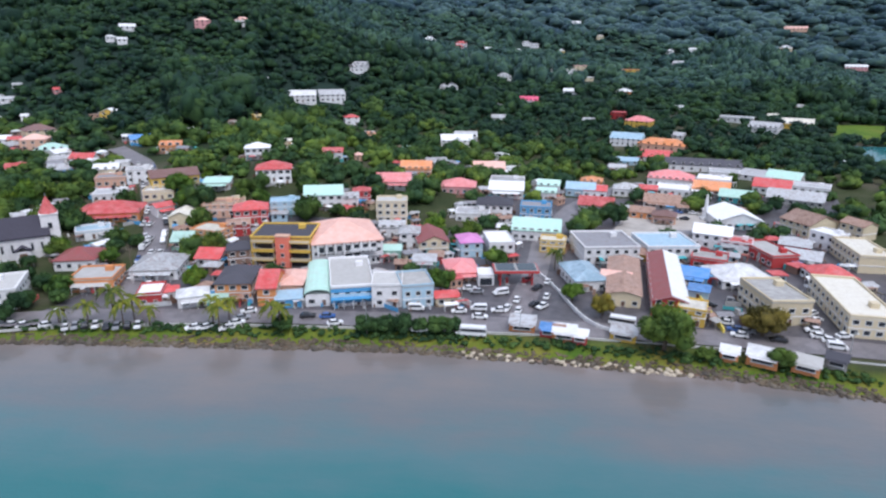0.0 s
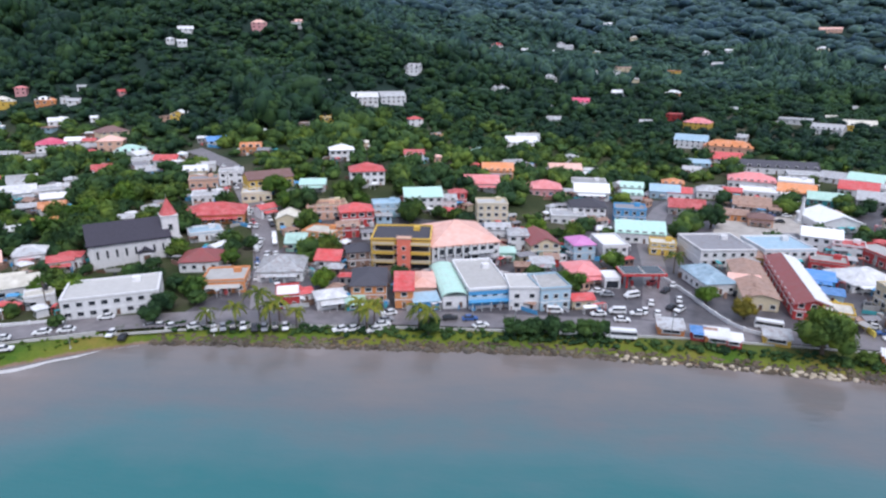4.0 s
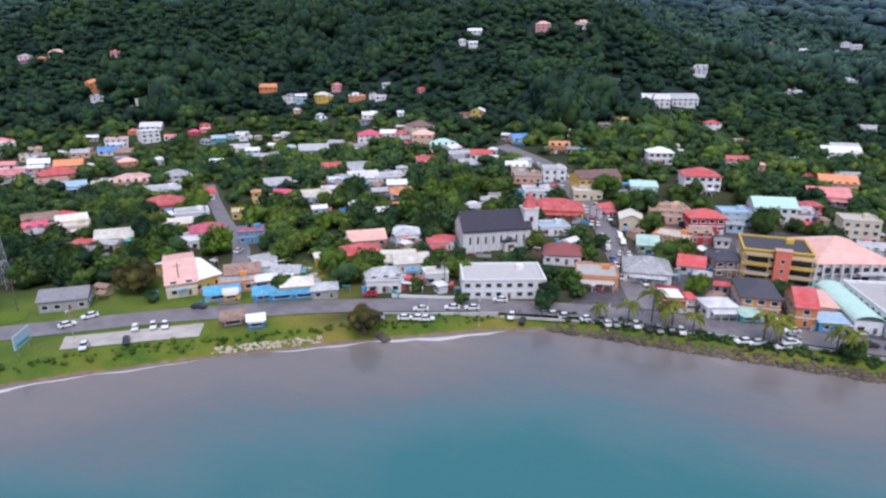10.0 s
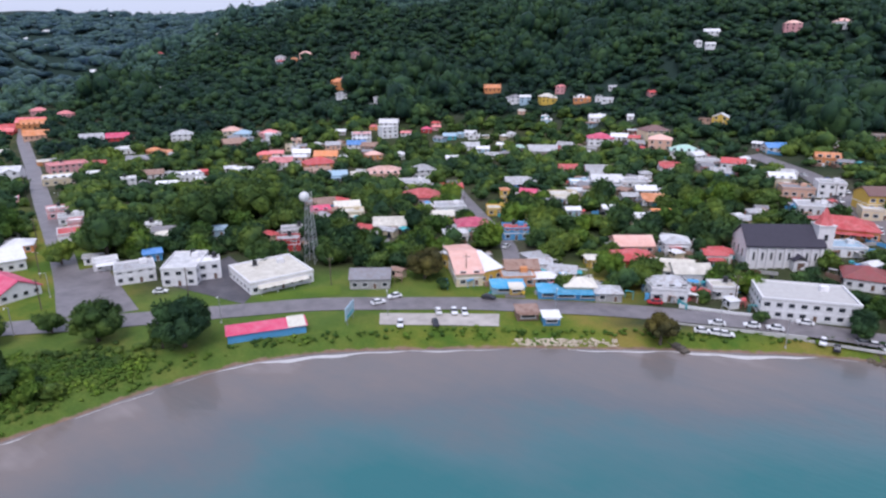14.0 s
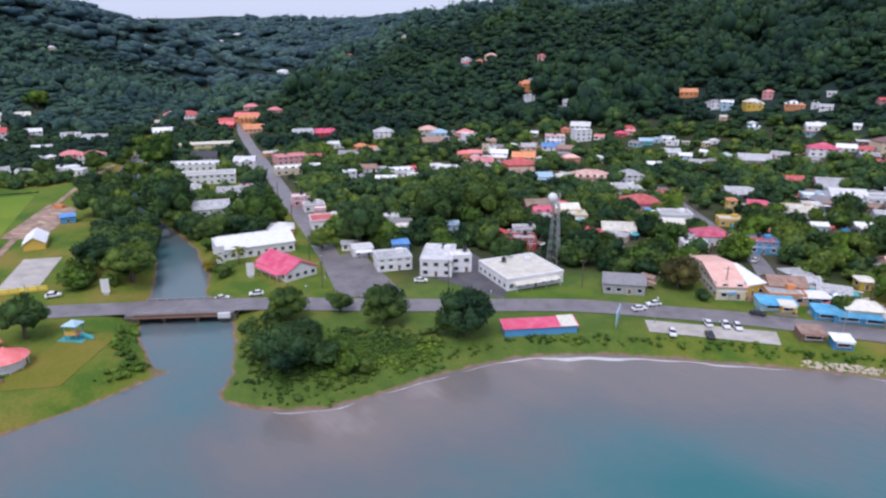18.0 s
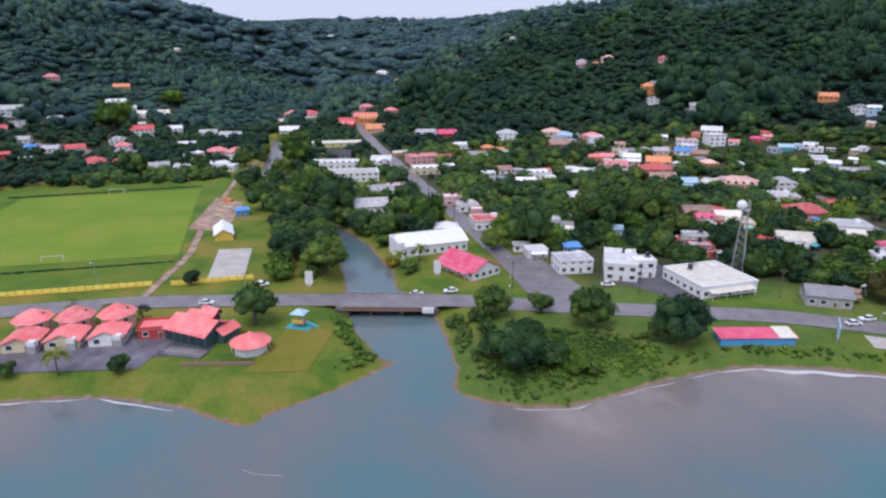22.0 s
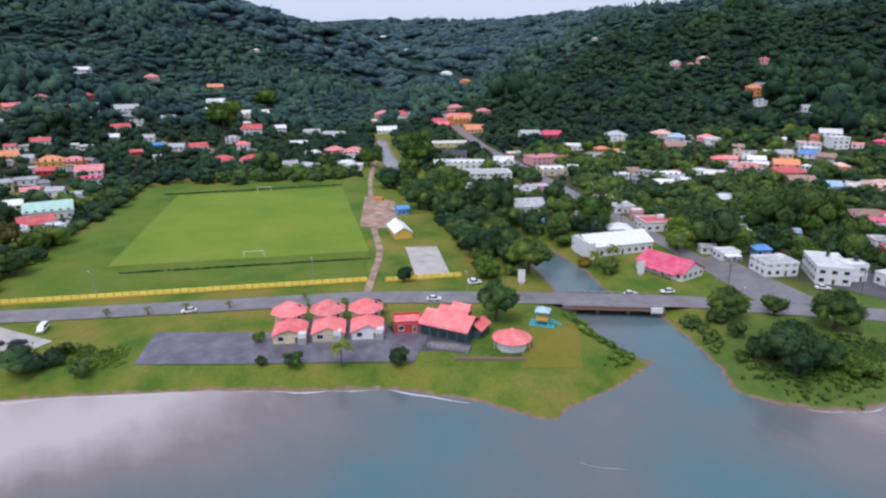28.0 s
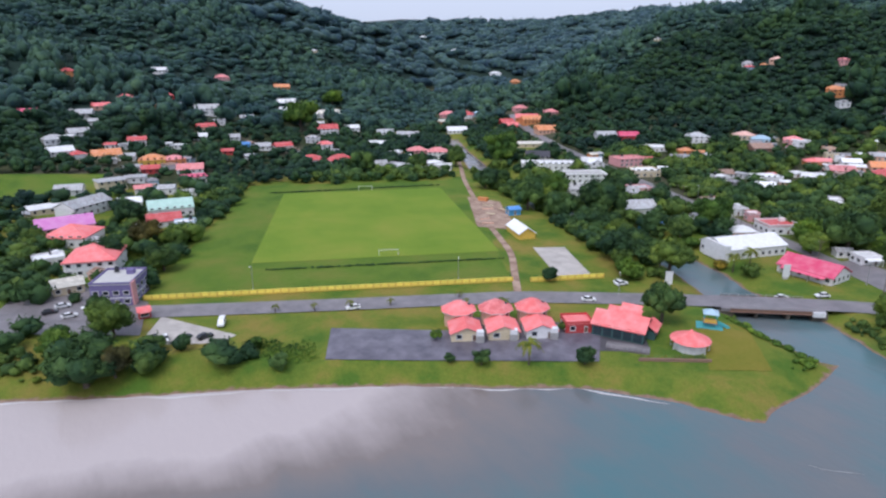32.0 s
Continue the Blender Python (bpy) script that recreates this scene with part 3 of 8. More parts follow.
def house(x, y, w, d, floors, yaw, wall, roof, shape, detail=1, label="", category="house", pitch=0.0, storey=STOREY, group="houses of the town", trim=None, windows=True):
    """One building: walls, roof, bands, doors and windows. yaw turns its front (local -y) from south, in degrees."""
    a = radians(yaw if detail else yaw + RNG.uniform(-16, 16))
    base = min(ground(x + 0.4 * (w * i * math.cos(a) - d * j * math.sin(a)), y + 0.4 * (w * i * math.sin(a) + d * j * math.cos(a))) for i in (-1, 1) for j in (-1, 1)) - 0.15
    top = max(ground(x, y), base) - base
    FOOTPRINTS.append((x, y, 0.5 * max(w, d)))
    if category == "house" and shape == "flat" and detail and inside(np.array(TOWN_CORE, float), np.array([x]), np.array([y]))[0]:
        category = "commercial building"
    many = ("single-storey", "two-storey", "three-storey", "four-storey")[max(0, min(3, int(floors) - 1))]
    thing = new("house" if category == "house" else category.replace(" ", "_"))
    thing.location, thing.rotation_euler = (x, y, base), (0, 0, a)
    tagged(thing, label or f"{PAINT_WORD[wall]} {many} {category} with {ROOF_WORD[roof]} {SHAPE_WORD[shape]} roof", category, group)
    wm, rm = WALL[wall], ROOF[roof]
    h = floors * storey * (1.0 if detail else 0.85) + top * 0.6
    put("wall", CUBE, thing, (0, 0, -1.0), 0, (w, d, h + 1.0), wm)
    over = 0.9 if detail else 0.6
    if shape == "gable":
        rise = pitch or min(3.3, 0.24 * d)
        put("roof", GABLE, thing, (0, 0, h + 0.12), 0, (w + over, d + over, rise), rm)
        put("gable_wall", GABLE_END, thing, (0, 0, h - 0.02), 0, (w - 0.02, d, rise * 0.9 * d / (d + over)), wm)
    elif shape == "front":
        rise = pitch or min(3.3, 0.24 * w)
        put("roof", GABLE, thing, (0, 0, h + 0.12), math.pi / 2, (d + over, w + over, rise), rm)
        put("gable_wall", GABLE_END, thing, (0, 0, h - 0.02), math.pi / 2, (d - 0.02, w, rise * 0.9 * w / (w + over)), wm)
    elif shape == "hip":
        rise = pitch or 0.24 * min(w, d)
        long = max(w, d)
        k = HIPS[max(0, min(7, int(10 * (1 - min(w, d) / long))))]
        if w >= d:
            put("roof", k, thing, (0, 0, h + 0.14), 0, (w + over, d + over, rise), rm)
        else:
            put("roof", k, thing, (0, 0, h + 0.14), math.pi / 2, (d + over, w + over, rise), rm)
    elif shape == "shed":
        put("roof", SHED, thing, (0, 0, h + 0.1), 0, (w + over, d + over, pitch or 0.1 * d), rm)
    elif shape == "arch":
        put("roof", ARCH, thing, (0, 0, h + 0.05), math.pi / 2, (d + over, w + over, pitch or 0.22 * w), rm)
    else:
        put("roof", SLAB, thing, (0, 0, h), 0, (w + 0.3, d + 0.3, 0.7), rm)
        put("parapet", PARAPET, thing, (0, 0, h + 0.24), 0, (w + 0.24, d + 0.24, 0.55), wm)
    glass = RNG.uniform(0.85, 1.15)
    waterside = float(shore(np.array([x]), np.array([y]))[0]) < 75
    if detail and category == "house" and windows and floors < 1.45 and w > 6 and shape != "arch" and RNG.uniform() < 0.34:
        put("verandah_roof", SHED, thing, (0, -d / 2 - 1.1, 2.35 + top * 0.6), 0, (w * 0.8, 2.4, 0.5), rm)
        for i in range(4):
            put("verandah_post", CUBE, thing, (w * 0.8 * (i / 3 - 0.5) * 0.96, -d / 2 - 2.1, -0.6), 0, (0.16, 0.16, 3.0 + top * 0.6), FRAME)
    if shape == "flat" and detail and w > 9:
        put("roof_hatch", CUBE, thing, (0.24 * w, 0.2 * d, h + 0.2), 0, (2.2, 2.0, 1.5), wm)
    for fl in range(max(1, int(round(floors))) if windows else 0):
        z = fl * storey + top * 0.6
        if fl and detail:
            put("floor_band", CUBE, thing, (0, 0, z - 0.16), 0, (w + 0.24, d + 0.24, 0.28), trim or WALL["white"])
        sides = [(w, -d / 2, 0.0), (d, -w / 2, math.pi / 2), (d, -w / 2, -math.pi / 2)] if detail and waterside else [(w, -d / 2, 0.0)]
        for span, face, turn in sides:
            n = max(1, int(span / (2.9 if detail else 3.4)))
            n = min(n, 9)
            for i in range(n):
                u = (i + 0.5) / n * span - span / 2
                ox, oy = u, face
                px, py = ox * math.cos(turn) - oy * math.sin(turn), ox * math.sin(turn) + oy * math.cos(turn)
                if fl == 0 and turn == 0.0 and i == n // 2:
                    put("door", DOOR, thing, (px, py, z + 0.05), turn, (1.1, 1, 2.1))
                else:
                    pane = put("window", WINDOW, thing, (px, py, z + 0.9), turn, (min(1.8, span / n * 0.60) * glass, 1, 1.45))
                    if detail and turn == 0.0 and len(SILLS) < 330:
                        SILLS.append(put("window_sill", CUBE, pane, (0, -0.12, -0.06), 0, (1.16, 0.22, 0.07), trim or FRAME))
    return thing


FAR_VERTS, FAR_FACES, FAR_SLOTS, FAR_MATS = [], [], [], []


def far_slot(material):
    if material not in FAR_MATS:
        FAR_MATS.append(material)
    return FAR_MATS.index(material)


def far_solid(verts, faces, material, m):
    n = len(FAR_VERTS)
    FAR_VERTS.extend(m @ Vector(v) for v in verts)
    FAR_FACES.extend(tuple(n + i for i in f) for f in faces)
    FAR_SLOTS.extend([far_slot(material)] * len(faces))


BOX_FACES = [(0, 3, 2, 1), (4, 5, 6, 7), (0, 1, 5, 4), (1, 2, 6, 5), (2, 3, 7, 6), (3, 0, 4, 7)]


def far_box(x0, y0, z0, x1, y1, z1, material, m):
    far_solid([(x0, y0, z0), (x1, y0, z0), (x1, y1, z0), (x0, y1, z0), (x0, y0, z1), (x1, y0, z1), (x1, y1, z1), (x0, y1, z1)], BOX_FACES, material, m)


def far_house(x, y, w, d, floors, yaw, wall, roof, shape, windows=True, own=True):
    """A house far off; beyond the edge of the town, walls, eaves, roof and openings go into one mesh."""
    if own and math.hypot(x + 130, y - 20) < 470:
        house(x, y, w, d, floors, yaw, wall, roof, shape, 0)
        return
    yaw += RNG.uniform(-16, 16)
    m = Matrix.Translation((x, y, ground(x, y) - 0.4)) @ Matrix.Rotation(radians(yaw), 4, "Z")
    FOOTPRINTS.append((x, y, 0.5 * max(w, d)))
    h = floors * STOREY * 0.85 + 0.4
    far_box(-w / 2, -d / 2, -1.5, w / 2, d / 2, h, WALL[wall], m)
    a, b = w / 2 + 0.45, d / 2 + 0.45
    if shape in ("gable", "hip", "front"):
        rise = 0.25 * min(w, d)
        k = 0.0 if shape == "gable" else min(w, d) / 2
        if shape == "front":
            far_solid([(-a, -b, h), (a, -b, h), (a, b, h), (-a, b, h), (0, -b, h + rise), (0, b, h + rise)], [(0, 3, 2, 1), (0, 1, 4), (2, 3, 5), (1, 2, 5, 4), (3, 0, 4, 5)], ROOF[roof], m)
        else:
            far_solid([(-a, -b, h), (a, -b, h), (a, b, h), (-a, b, h), (-a + k, 0, h + rise), (a - k, 0, h + rise)], [(0, 3, 2, 1), (0, 1, 5, 4), (2, 3, 4, 5), (1, 2, 5), (3, 0, 4)], ROOF[roof], m)
    else:
        far_box(-a, -b, h, a, b, h + 0.35, ROOF[roof], m)
    n = max(2, min(6, int(w / 3.2)))
    for fl in range(max(1, int(round(floors)))) if windows else ():
        for i in range(n):
            u = (i + 0.5) / n * w - w / 2
            far_box(u - 0.55, -d / 2 - 0.08, 1.2 + fl * STOREY, u + 0.55, -d / 2 + 0.05, 2.5 + fl * STOREY, GLASS, m)


def finish_far_houses():
    me = mesh_from("distant_houses", FAR_VERTS, FAR_FACES, FAR_MATS, FAR_SLOTS)
    tagged(put("distant_houses", me), "small distant houses and sheds scattered among the trees", "houses", kind="stuff")


# town centre
house(-133.6, 165.8, 24.7, 15, 2, 21, "white", "concrete", "flat")
house(-53.8, 206.8, 19.9, 17, 3.4, 0, "yellow", "dark", "flat")
house(-35.7, 213.2, 23.7, 26, 2.8, 17, "white", "peach", "hip", pitch=5.0)
house(-28.2, 180.2, 12.3, 26, 2, 11, "white", "concrete", "flat")
house(-16.2, 172.0, 8.6, 11, 2.3, 3, "white", "concrete", "flat")
house(-37.8, 179.6, 6.9, 26, 1.3, 9, "white", "green", "arch", pitch=1.7)
house(-8.3, 172.5, 9.0, 12, 2.3, 13, "sky", "concrete", "flat")
house(-4.6, 221.6, 10.8, 16, 1.7, 10, "cream", "maroon", "front")
house(-12.4, 224.8, 7.3, 9, 2, -0, "white", "zinc", "hip")
house(5.8, 194.1, 9.9, 13, 1.1, 8, "peach", "pink", "hip")
house(9.4, 216.8, 7.9, 10, 2, 10, "sky", "lilac", "hip")
house(20.1, 217.7, 9.0, 14, 2, 6, "white", "white", "flat")
house(-50.7, 173.5, 5.2, 14, 2, 3, "orange", "red", "gable")
house(-45.8, 179.7, 7.5, 13, 1.4, 4, "peach", "peach", "hip")
house(-61.6, 177.2, 10.1, 15, 2, 5, "orange", "dark", "hip")
house(-84.6, 169.7, 6.5, 9, 1.3, 14, "red", "white", "flat")
house(-78.1, 202.4, 8.3, 10, 1, -4, "white", "red", "gable")
house(-92.1, 193.3, 14.3, 15, 1.2, 6, "white", "zinc", "hip")
house(-106.8, 182.1, 12.6, 12, 1.3, 9, "orange", "concrete", "flat")
house(-120.0, 197.0, 12.3, 12, 1.2, 9, "white", "maroon", "hip")
house(-99.9, 233.4, 8.3, 10, 1.3, 7, "cream", "cream", "front")
house(-92.8, 216.2, 7.1, 10, 1, 5, "green", "green", "gable")
house(-130.3, 239.0, 22.7, 14, 1.3, 12, "orange", "red", "hip")
house(-84.0, 220.4, 12.5, 10, 1.6, -17, "orange", "cream", "flat")
house(57.9, 216.5, 19.6, 20, 2, 4, "white", "grey", "flat")
house(79.8, 216.4, 18.4, 17, 2, 4, "white", "sky", "flat")
house(44.5, 188.6, 9.9, 17, 1.3, 8, "white", "sky", "hip")
house(56.6, 184.5, 9.6, 34, 1.4, -15, "cream", "rust", "front", pitch=1.2)
market = house(69.0, 182.5, 9.6, 44, 1.6, -15, "red", "maroon", "front", pitch=1.7)
sheets = put("roof_slope", CUBE, market, (2.6, 0, 1.6 * STOREY + 1.22), 0, (5.3, 43, 0.14), ROOF["white"], "newer pale sheet roof slope")
sheets.rotation_euler = (0, 0.313, 0)
house(68.7, 159.3, 7.2, 8, 1.6, -25, "yellow", "cream", "flat")
house(123.1, 259.6, 17.7, 20, 1.3, -3, "white", "white", "front")
house(115.7, 212.4, 18.6, 10, 1.4, -81, "red", "concrete", "flat")
house(148.0, 245.3, 13.5, 16, 1.8, -69, "cream", "rust", "gable")
house(94.9, 190.4, 16.7, 14, 1, 5, "white", "white", "hip")
house(93.9, 165.2, 11.3, 18, 2.4, 2, "cream", "concrete", "flat")
house(114.8, 163.6, 31.5, 12, 2, -102, "cream", "cream", "flat")
house(124.0, 189.6, 11.7, 12, 1.2, -3, "white", "red", "hip")
# town centre, second row
house(-49.3, 253.4, 15.2, 12.1, 2, 9, "white", "green", "gable", 1)
house(-63.1, 243.8, 11.2, 8.9, 1.5, 12, "sky", "sky", "flat", 1)
house(-20.9, 248.8, 12.3, 9.9, 3, 3, "cream", "concrete", "flat", 1)
house(-34.7, 261.4, 7.2, 5.7, 2, 6, "red", "red", "hip", 1)
house(-40.1, 255.3, 9.3, 7.5, 1.5, 7, "white", "zinc", "gable", 1)
house(22.8, 271.4, 15.3, 12.3, 2, -7, "white", "dark", "hip", 1)
house(40.7, 267.8, 13.2, 10.6, 2, -11, "blue", "grey", "flat", 1)
house(49.7, 297.4, 9.2, 7.4, 1.5, -11, "white", "green", "gable", 1)
house(37.1, 239.5, 18.4, 14.0, 1.5, -11, "white", "green", "gable", 1)
house(40.6, 221.4, 9.1, 7.3, 1.5, -13, "yellow", "cream", "flat", 1)
house(12.8, 262.7, 14.4, 11.5, 1.2, -5, "white", "zinc", "flat", 1)
house(-19.5, 232.6, 9.5, 7.6, 1.5, 3, "white", "zinc", "gable", 1)
house(-18.1, 210.1, 6.7, 5.4, 1.2, 2, "green", "green", "shed", 1)
house(0.8, 170.1, 6.5, 5.2, 1, 11, "cream", "red", "gable", 1)
house(-80.2, 172.4, 4.0, 5.0, 1, 22, "white", "red", "hip", 1)
house(-72.1, 168.5, 8.4, 6.7, 1.2, 21, "white", "white", "hip", 1)
house(-67.8, 202.3, 9.9, 7.9, 2, 16, "brown", "dark", "hip", 1)
house(-76.1, 225.2, 8.0, 6.4, 1.5, 17, "red", "rust", "gable", 1)
house(-74.1, 234.8, 12.5, 10.0, 2, 15, "red", "red", "hip", 1)
house(-111.3, 241.5, 7.2, 5.7, 1.3, 48, "white", "red", "gable", 1)
house(-127.7, 220.0, 11.4, 9.1, 1, 28, "white", "sky", "flat", 1)
house(-85.9, 245.8, 12.1, 9.7, 1, 17, "cream", "rust", "flat", 1)
house(95.0, 261.5, 9.6, 7.7, 1.3, -22, "peach", "brown", "hip", 1)
house(88.3, 270.7, 9.9, 8.0, 1, -20, "orange", "rust", "gable", 1)
house(140.1, 294.3, 14.4, 11.5, 1, -27, "teal", "green", "gable", 1)
house(165.5, 288.8, 23.5, 14.0, 1, -31, "grey", "zinc", "gable", 1)
house(134.4, 309.5, 16.8, 13.4, 1, -25, "orange", "orange", "gable", 1)
house(118.6, 308.9, 22.3, 14.0, 1, -22, "white", "white", "flat", 1)
house(102.4, 229.1, 13.2, 10.5, 2, -26, "white", "white", "gable", 1)
house(108.4, 221.3, 10.3, 8.3, 1.5, -28, "white", "red", "flat", 1)
house(92.1, 205.5, 11.5, 9.2, 1.2, -26, "red", "concrete", "flat", 1)
house(80.3, 190.4, 9.7, 7.8, 1, -25, "blue", "blue", "shed", 1)
house(77.2, 176.3, 5.7, 5.0, 1, -26, "sky", "blue", "shed", 1)
house(144.5, 225.5, 10.0, 8.0, 2, -64, "white", "white", "flat", 1)
house(162.5, 236.7, 9.7, 7.8, 2, -70, "cream", "rust", "gable", 1)
house(145.6, 207.6, 22.2, 11, 2, -99, "cream", "cream", "flat")
house(125.5, 208.3, 11.7, 9.4, 1, -33, "grey", "zinc", "shed", 1)
house(129.8, 221.0, 10.3, 8.2, 1.2, -32, "red", "zinc", "shed", 1)
house(119.8, 170.9, 8.2, 6.6, 1.3, -37, "white", "red", "hip", 1)
house(116.1, 210.2, 8.7, 7.0, 1, -31, "grey", "concrete", "flat", 1)
house(71.7, 209.3, 7.9, 6.3, 1.2, -21, "yellow", "rust", "gable", 1)
house(54.6, 185.5, 8.8, 7.0, 1.2, -19, "orange", "peach", "gable", 1)
house(-2.2, 206.7, 4.7, 5.0, 1, -2, "red", "rust", "shed", 1)
house(-6.2, 202.1, 7.6, 6.1, 1, -1, "green", "zinc", "shed", 1)
house(-42.4, 186.8, 4.6, 5.0, 1, 10, "peach", "coral", "gable", 1)
house(-44.4, 168.1, 7.1, 5.7, 1, 12, "blue", "sky", "shed", 1)
house(102.6, 287.7, 15.7, 12.5, 1, -21, "white", "rust", "gable", 1)
house(70.5, 281.9, 15.4, 12.3, 1.2, -16, "grey", "red", "gable", 1)
house(68.5, 307.7, 13.9, 11.1, 1.3, -14, "sky", "sky", "gable", 1)
house(74.9, 304.8, 11.1, 8.9, 1.3, -15, "white", "red", "gable", 1)
house(31.0, 302.5, 16.4, 13.1, 1.3, -8, "white", "white", "gable", 1)
house(91.3, 307.9, 12.3, 9.8, 1.3, -18, "white", "zinc", "hip", 1)
# hillside above the centre
house(-124.3, 382.9, 10.2, 8.1, 2, 15, "brown", "concrete", "flat", 0)
house(-114.0, 401.1, 12.0, 9.6, 2, 13, "yellow", "cream", "flat", 0)
house(-103.3, 385.4, 8.9, 7.1, 2, 12, "white", "white", "hip", 0)
house(-92.4, 311.7, 11.7, 9.4, 2, 13, "white", "white", "hip", 1)
house(-86.5, 345.1, 6.2, 5.0, 1.5, 11, "cream", "cream", "gable", 0)
far_house(-99.7, 454.4, 18.2, 14.0, 2, 10, "white", "white", "gable")
far_house(-82.2, 467.3, 18.3, 14.0, 2, 8, "white", "zinc", "gable")
far_house(-93.8, 434.9, 8.4, 6.7, 1, 10, "orange", "orange", "hip")
far_house(-63.0, 433.8, 9.6, 7.7, 2, 6, "white", "red", "hip")
house(-62.3, 384.4, 4.1, 5.0, 1, 7, "cream", "peach", "hip", 0)
house(-56.9, 322.1, 9.8, 7.8, 1.5, 7, "white", "red", "gable", 1)
house(-45.2, 329.8, 4.2, 5.0, 1, 5, "peach", "peach", "hip", 1)
house(-75.1, 275.4, 14.8, 11.9, 2, 12, "white", "red", "hip", 1)
house(-20.8, 377.4, 10.1, 8.1, 1, 0, "teal", "green", "hip", 0)
far_house(8.4, 420.7, 20.8, 14.0, 2, -4, "white", "white", "gable")
far_house(15.2, 442.8, 15.7, 12.5, 1.5, -4, "white", "zinc", "gable")
far_house(44.1, 513.1, 11.7, 9.4, 1, -7, "white", "zinc", "gable")
far_house(71.8, 569.2, 21.8, 14.0, 1.5, -9, "white", "magenta", "gable")
far_house(45.5, 548.2, 9.6, 7.7, 1, -7, "white", "zinc", "hip")
far_house(-12.7, 544.4, 14.2, 11.4, 1, -1, "white", "zinc", "gable")
far_house(6.5, 572.5, 10.0, 8.0, 2, -2, "white", "zinc", "hip")
far_house(30.0, 568.5, 17.8, 14.0, 1, -5, "peach", "peach", "gable")
far_house(-72.2, 531.7, 11.0, 8.8, 1.5, 6, "white", "zinc", "hip")
far_house(18.5, 898.7, 18.4, 14.0, 1.5, -2, "white", "red", "hip")
far_house(-21.8, 929.8, 15.8, 12.6, 1.5, 0, "white", "white", "hip")
far_house(-64.7, 737.8, 6.9, 5.6, 2, 4, "white", "zinc", "hip")
house(-13.9, 319.3, 15.4, 12.4, 1.5, -1, "orange", "orange", "gable", 1)
house(-23.3, 290.6, 15.7, 12.6, 1.3, 1, "white", "pink", "gable", 1)
house(-4.2, 343.7, 11.1, 8.9, 1.3, -2, "white", "zinc", "gable", 0)
house(25.1, 345.2, 17.3, 13.8, 1.2, -7, "white", "peach", "gable", 0)
house(39.6, 346.9, 9.4, 7.5, 1.2, -9, "white", "white", "flat", 0)
house(34.2, 379.1, 10.2, 8.2, 1.5, -8, "white", "zinc", "hip", 0)
house(7.5, 300.1, 16.2, 13.0, 1.3, -5, "pink", "pink", "hip", 1)
house(32.7, 316.8, 17.1, 13.7, 1.3, -9, "white", "zinc", "flat", 1)
far_house(128.5, 707.9, 26.8, 14.0, 2, -12, "white", "cream", "flat")
far_house(164.6, 738.8, 36.7, 14.0, 2, -14, "cream", "peach", "flat")
far_house(207.6, 764.3, 38.1, 14.0, 2, -16, "yellow", "orange", "flat")
far_house(137.0, 678.2, 33.9, 14.0, 1, -13, "cream", "white", "flat")
far_house(169.5, 609.9, 12.7, 10.2, 1.5, -17, "orange", "white", "hip")
far_house(141.6, 517.2, 11.8, 9.4, 2, -17, "red", "red", "flat")
far_house(149.2, 486.1, 18.8, 14.0, 2, -19, "yellow", "pink", "hip")
far_house(125.3, 431.7, 20.6, 14.0, 2, -18, "white", "sky", "gable")
far_house(116.1, 500.7, 13.2, 10.6, 1, -15, "grey", "zinc", "gable")
far_house(143.7, 414.3, 29.4, 14.0, 1.5, -21, "peach", "orange", "hip")
far_house(146.8, 358.0, 43.1, 13, 1.5, -18, "white", "dark", "gable")
far_house(130.6, 387.6, 19.3, 14.0, 1, -21, "white", "red", "gable")
far_house(110.9, 377.2, 12.2, 9.7, 1, -19, "sky", "sky", "shed")
house(100.0, 358.2, 9.7, 7.7, 1, -18, "white", "zinc", "gable", 0)
house(120.2, 327.7, 22.4, 14.0, 1.5, -23, "white", "pink", "hip", 1)
house(142.0, 325.2, 16.4, 13.1, 1.2, -26, "white", "white", "flat", 1)
house(153.6, 340.7, 15.3, 12.2, 1.2, -27, "white", "zinc", "flat", 0)
far_house(180.4, 327.8, 16.5, 13.2, 1, -31, "white", "green", "gable")
house(169.1, 334.7, 18.0, 14.0, 1, -29, "white", "zinc", "shed", 0)
house(102.9, 309.6, 8.5, 6.8, 1, -21, "red", "red", "gable", 1)
house(53.1, 311.0, 10.7, 8.6, 1.5, -13, "white", "green", "gable", 1)
house(76.8, 320.6, 10.5, 8.4, 1.5, -16, "orange", "orange", "hip", 1)
far_house(226.0, 499.3, 28.8, 14.0, 1.3, -26, "white", "zinc", "flat")
far_house(232.3, 459.5, 20.2, 14.0, 1.5, -29, "white", "zinc", "gable")
far_house(263.1, 474.5, 20.8, 14.0, 1.5, -31, "yellow", "cream", "gable")
far_house(262.9, 511.1, 8.1, 6.5, 1, -29, "cream", "cream", "gable")
far_house(380.2, 639.1, 25.5, 14.0, 1, -32, "white", "pink", "gable")
far_house(411.1, 647.7, 21.4, 14.0, 1, -34, "white", "pink", "gable")
far_house(562.5, 895.4, 26.1, 14.0, 1.5, -33, "pink", "white", "gable")
far_house(357.8, 907.8, 15.5, 12.4, 1.5, -22, "white", "peach", "hip")
far_house(355.3, 833.3, 21.4, 14.0, 1, -24, "white", "white", "gable")
far_house(386.8, 894.6, 11.5, 9.2, 1, -24, "peach", "peach", "hip")
far_house(503.9, 976.5, 16.6, 13.3, 1.5, -28, "cream", "white", "hip")
far_house(574.4, 1090.9, 33.1, 14.0, 1.5, -28, "peach", "peach", "gable")
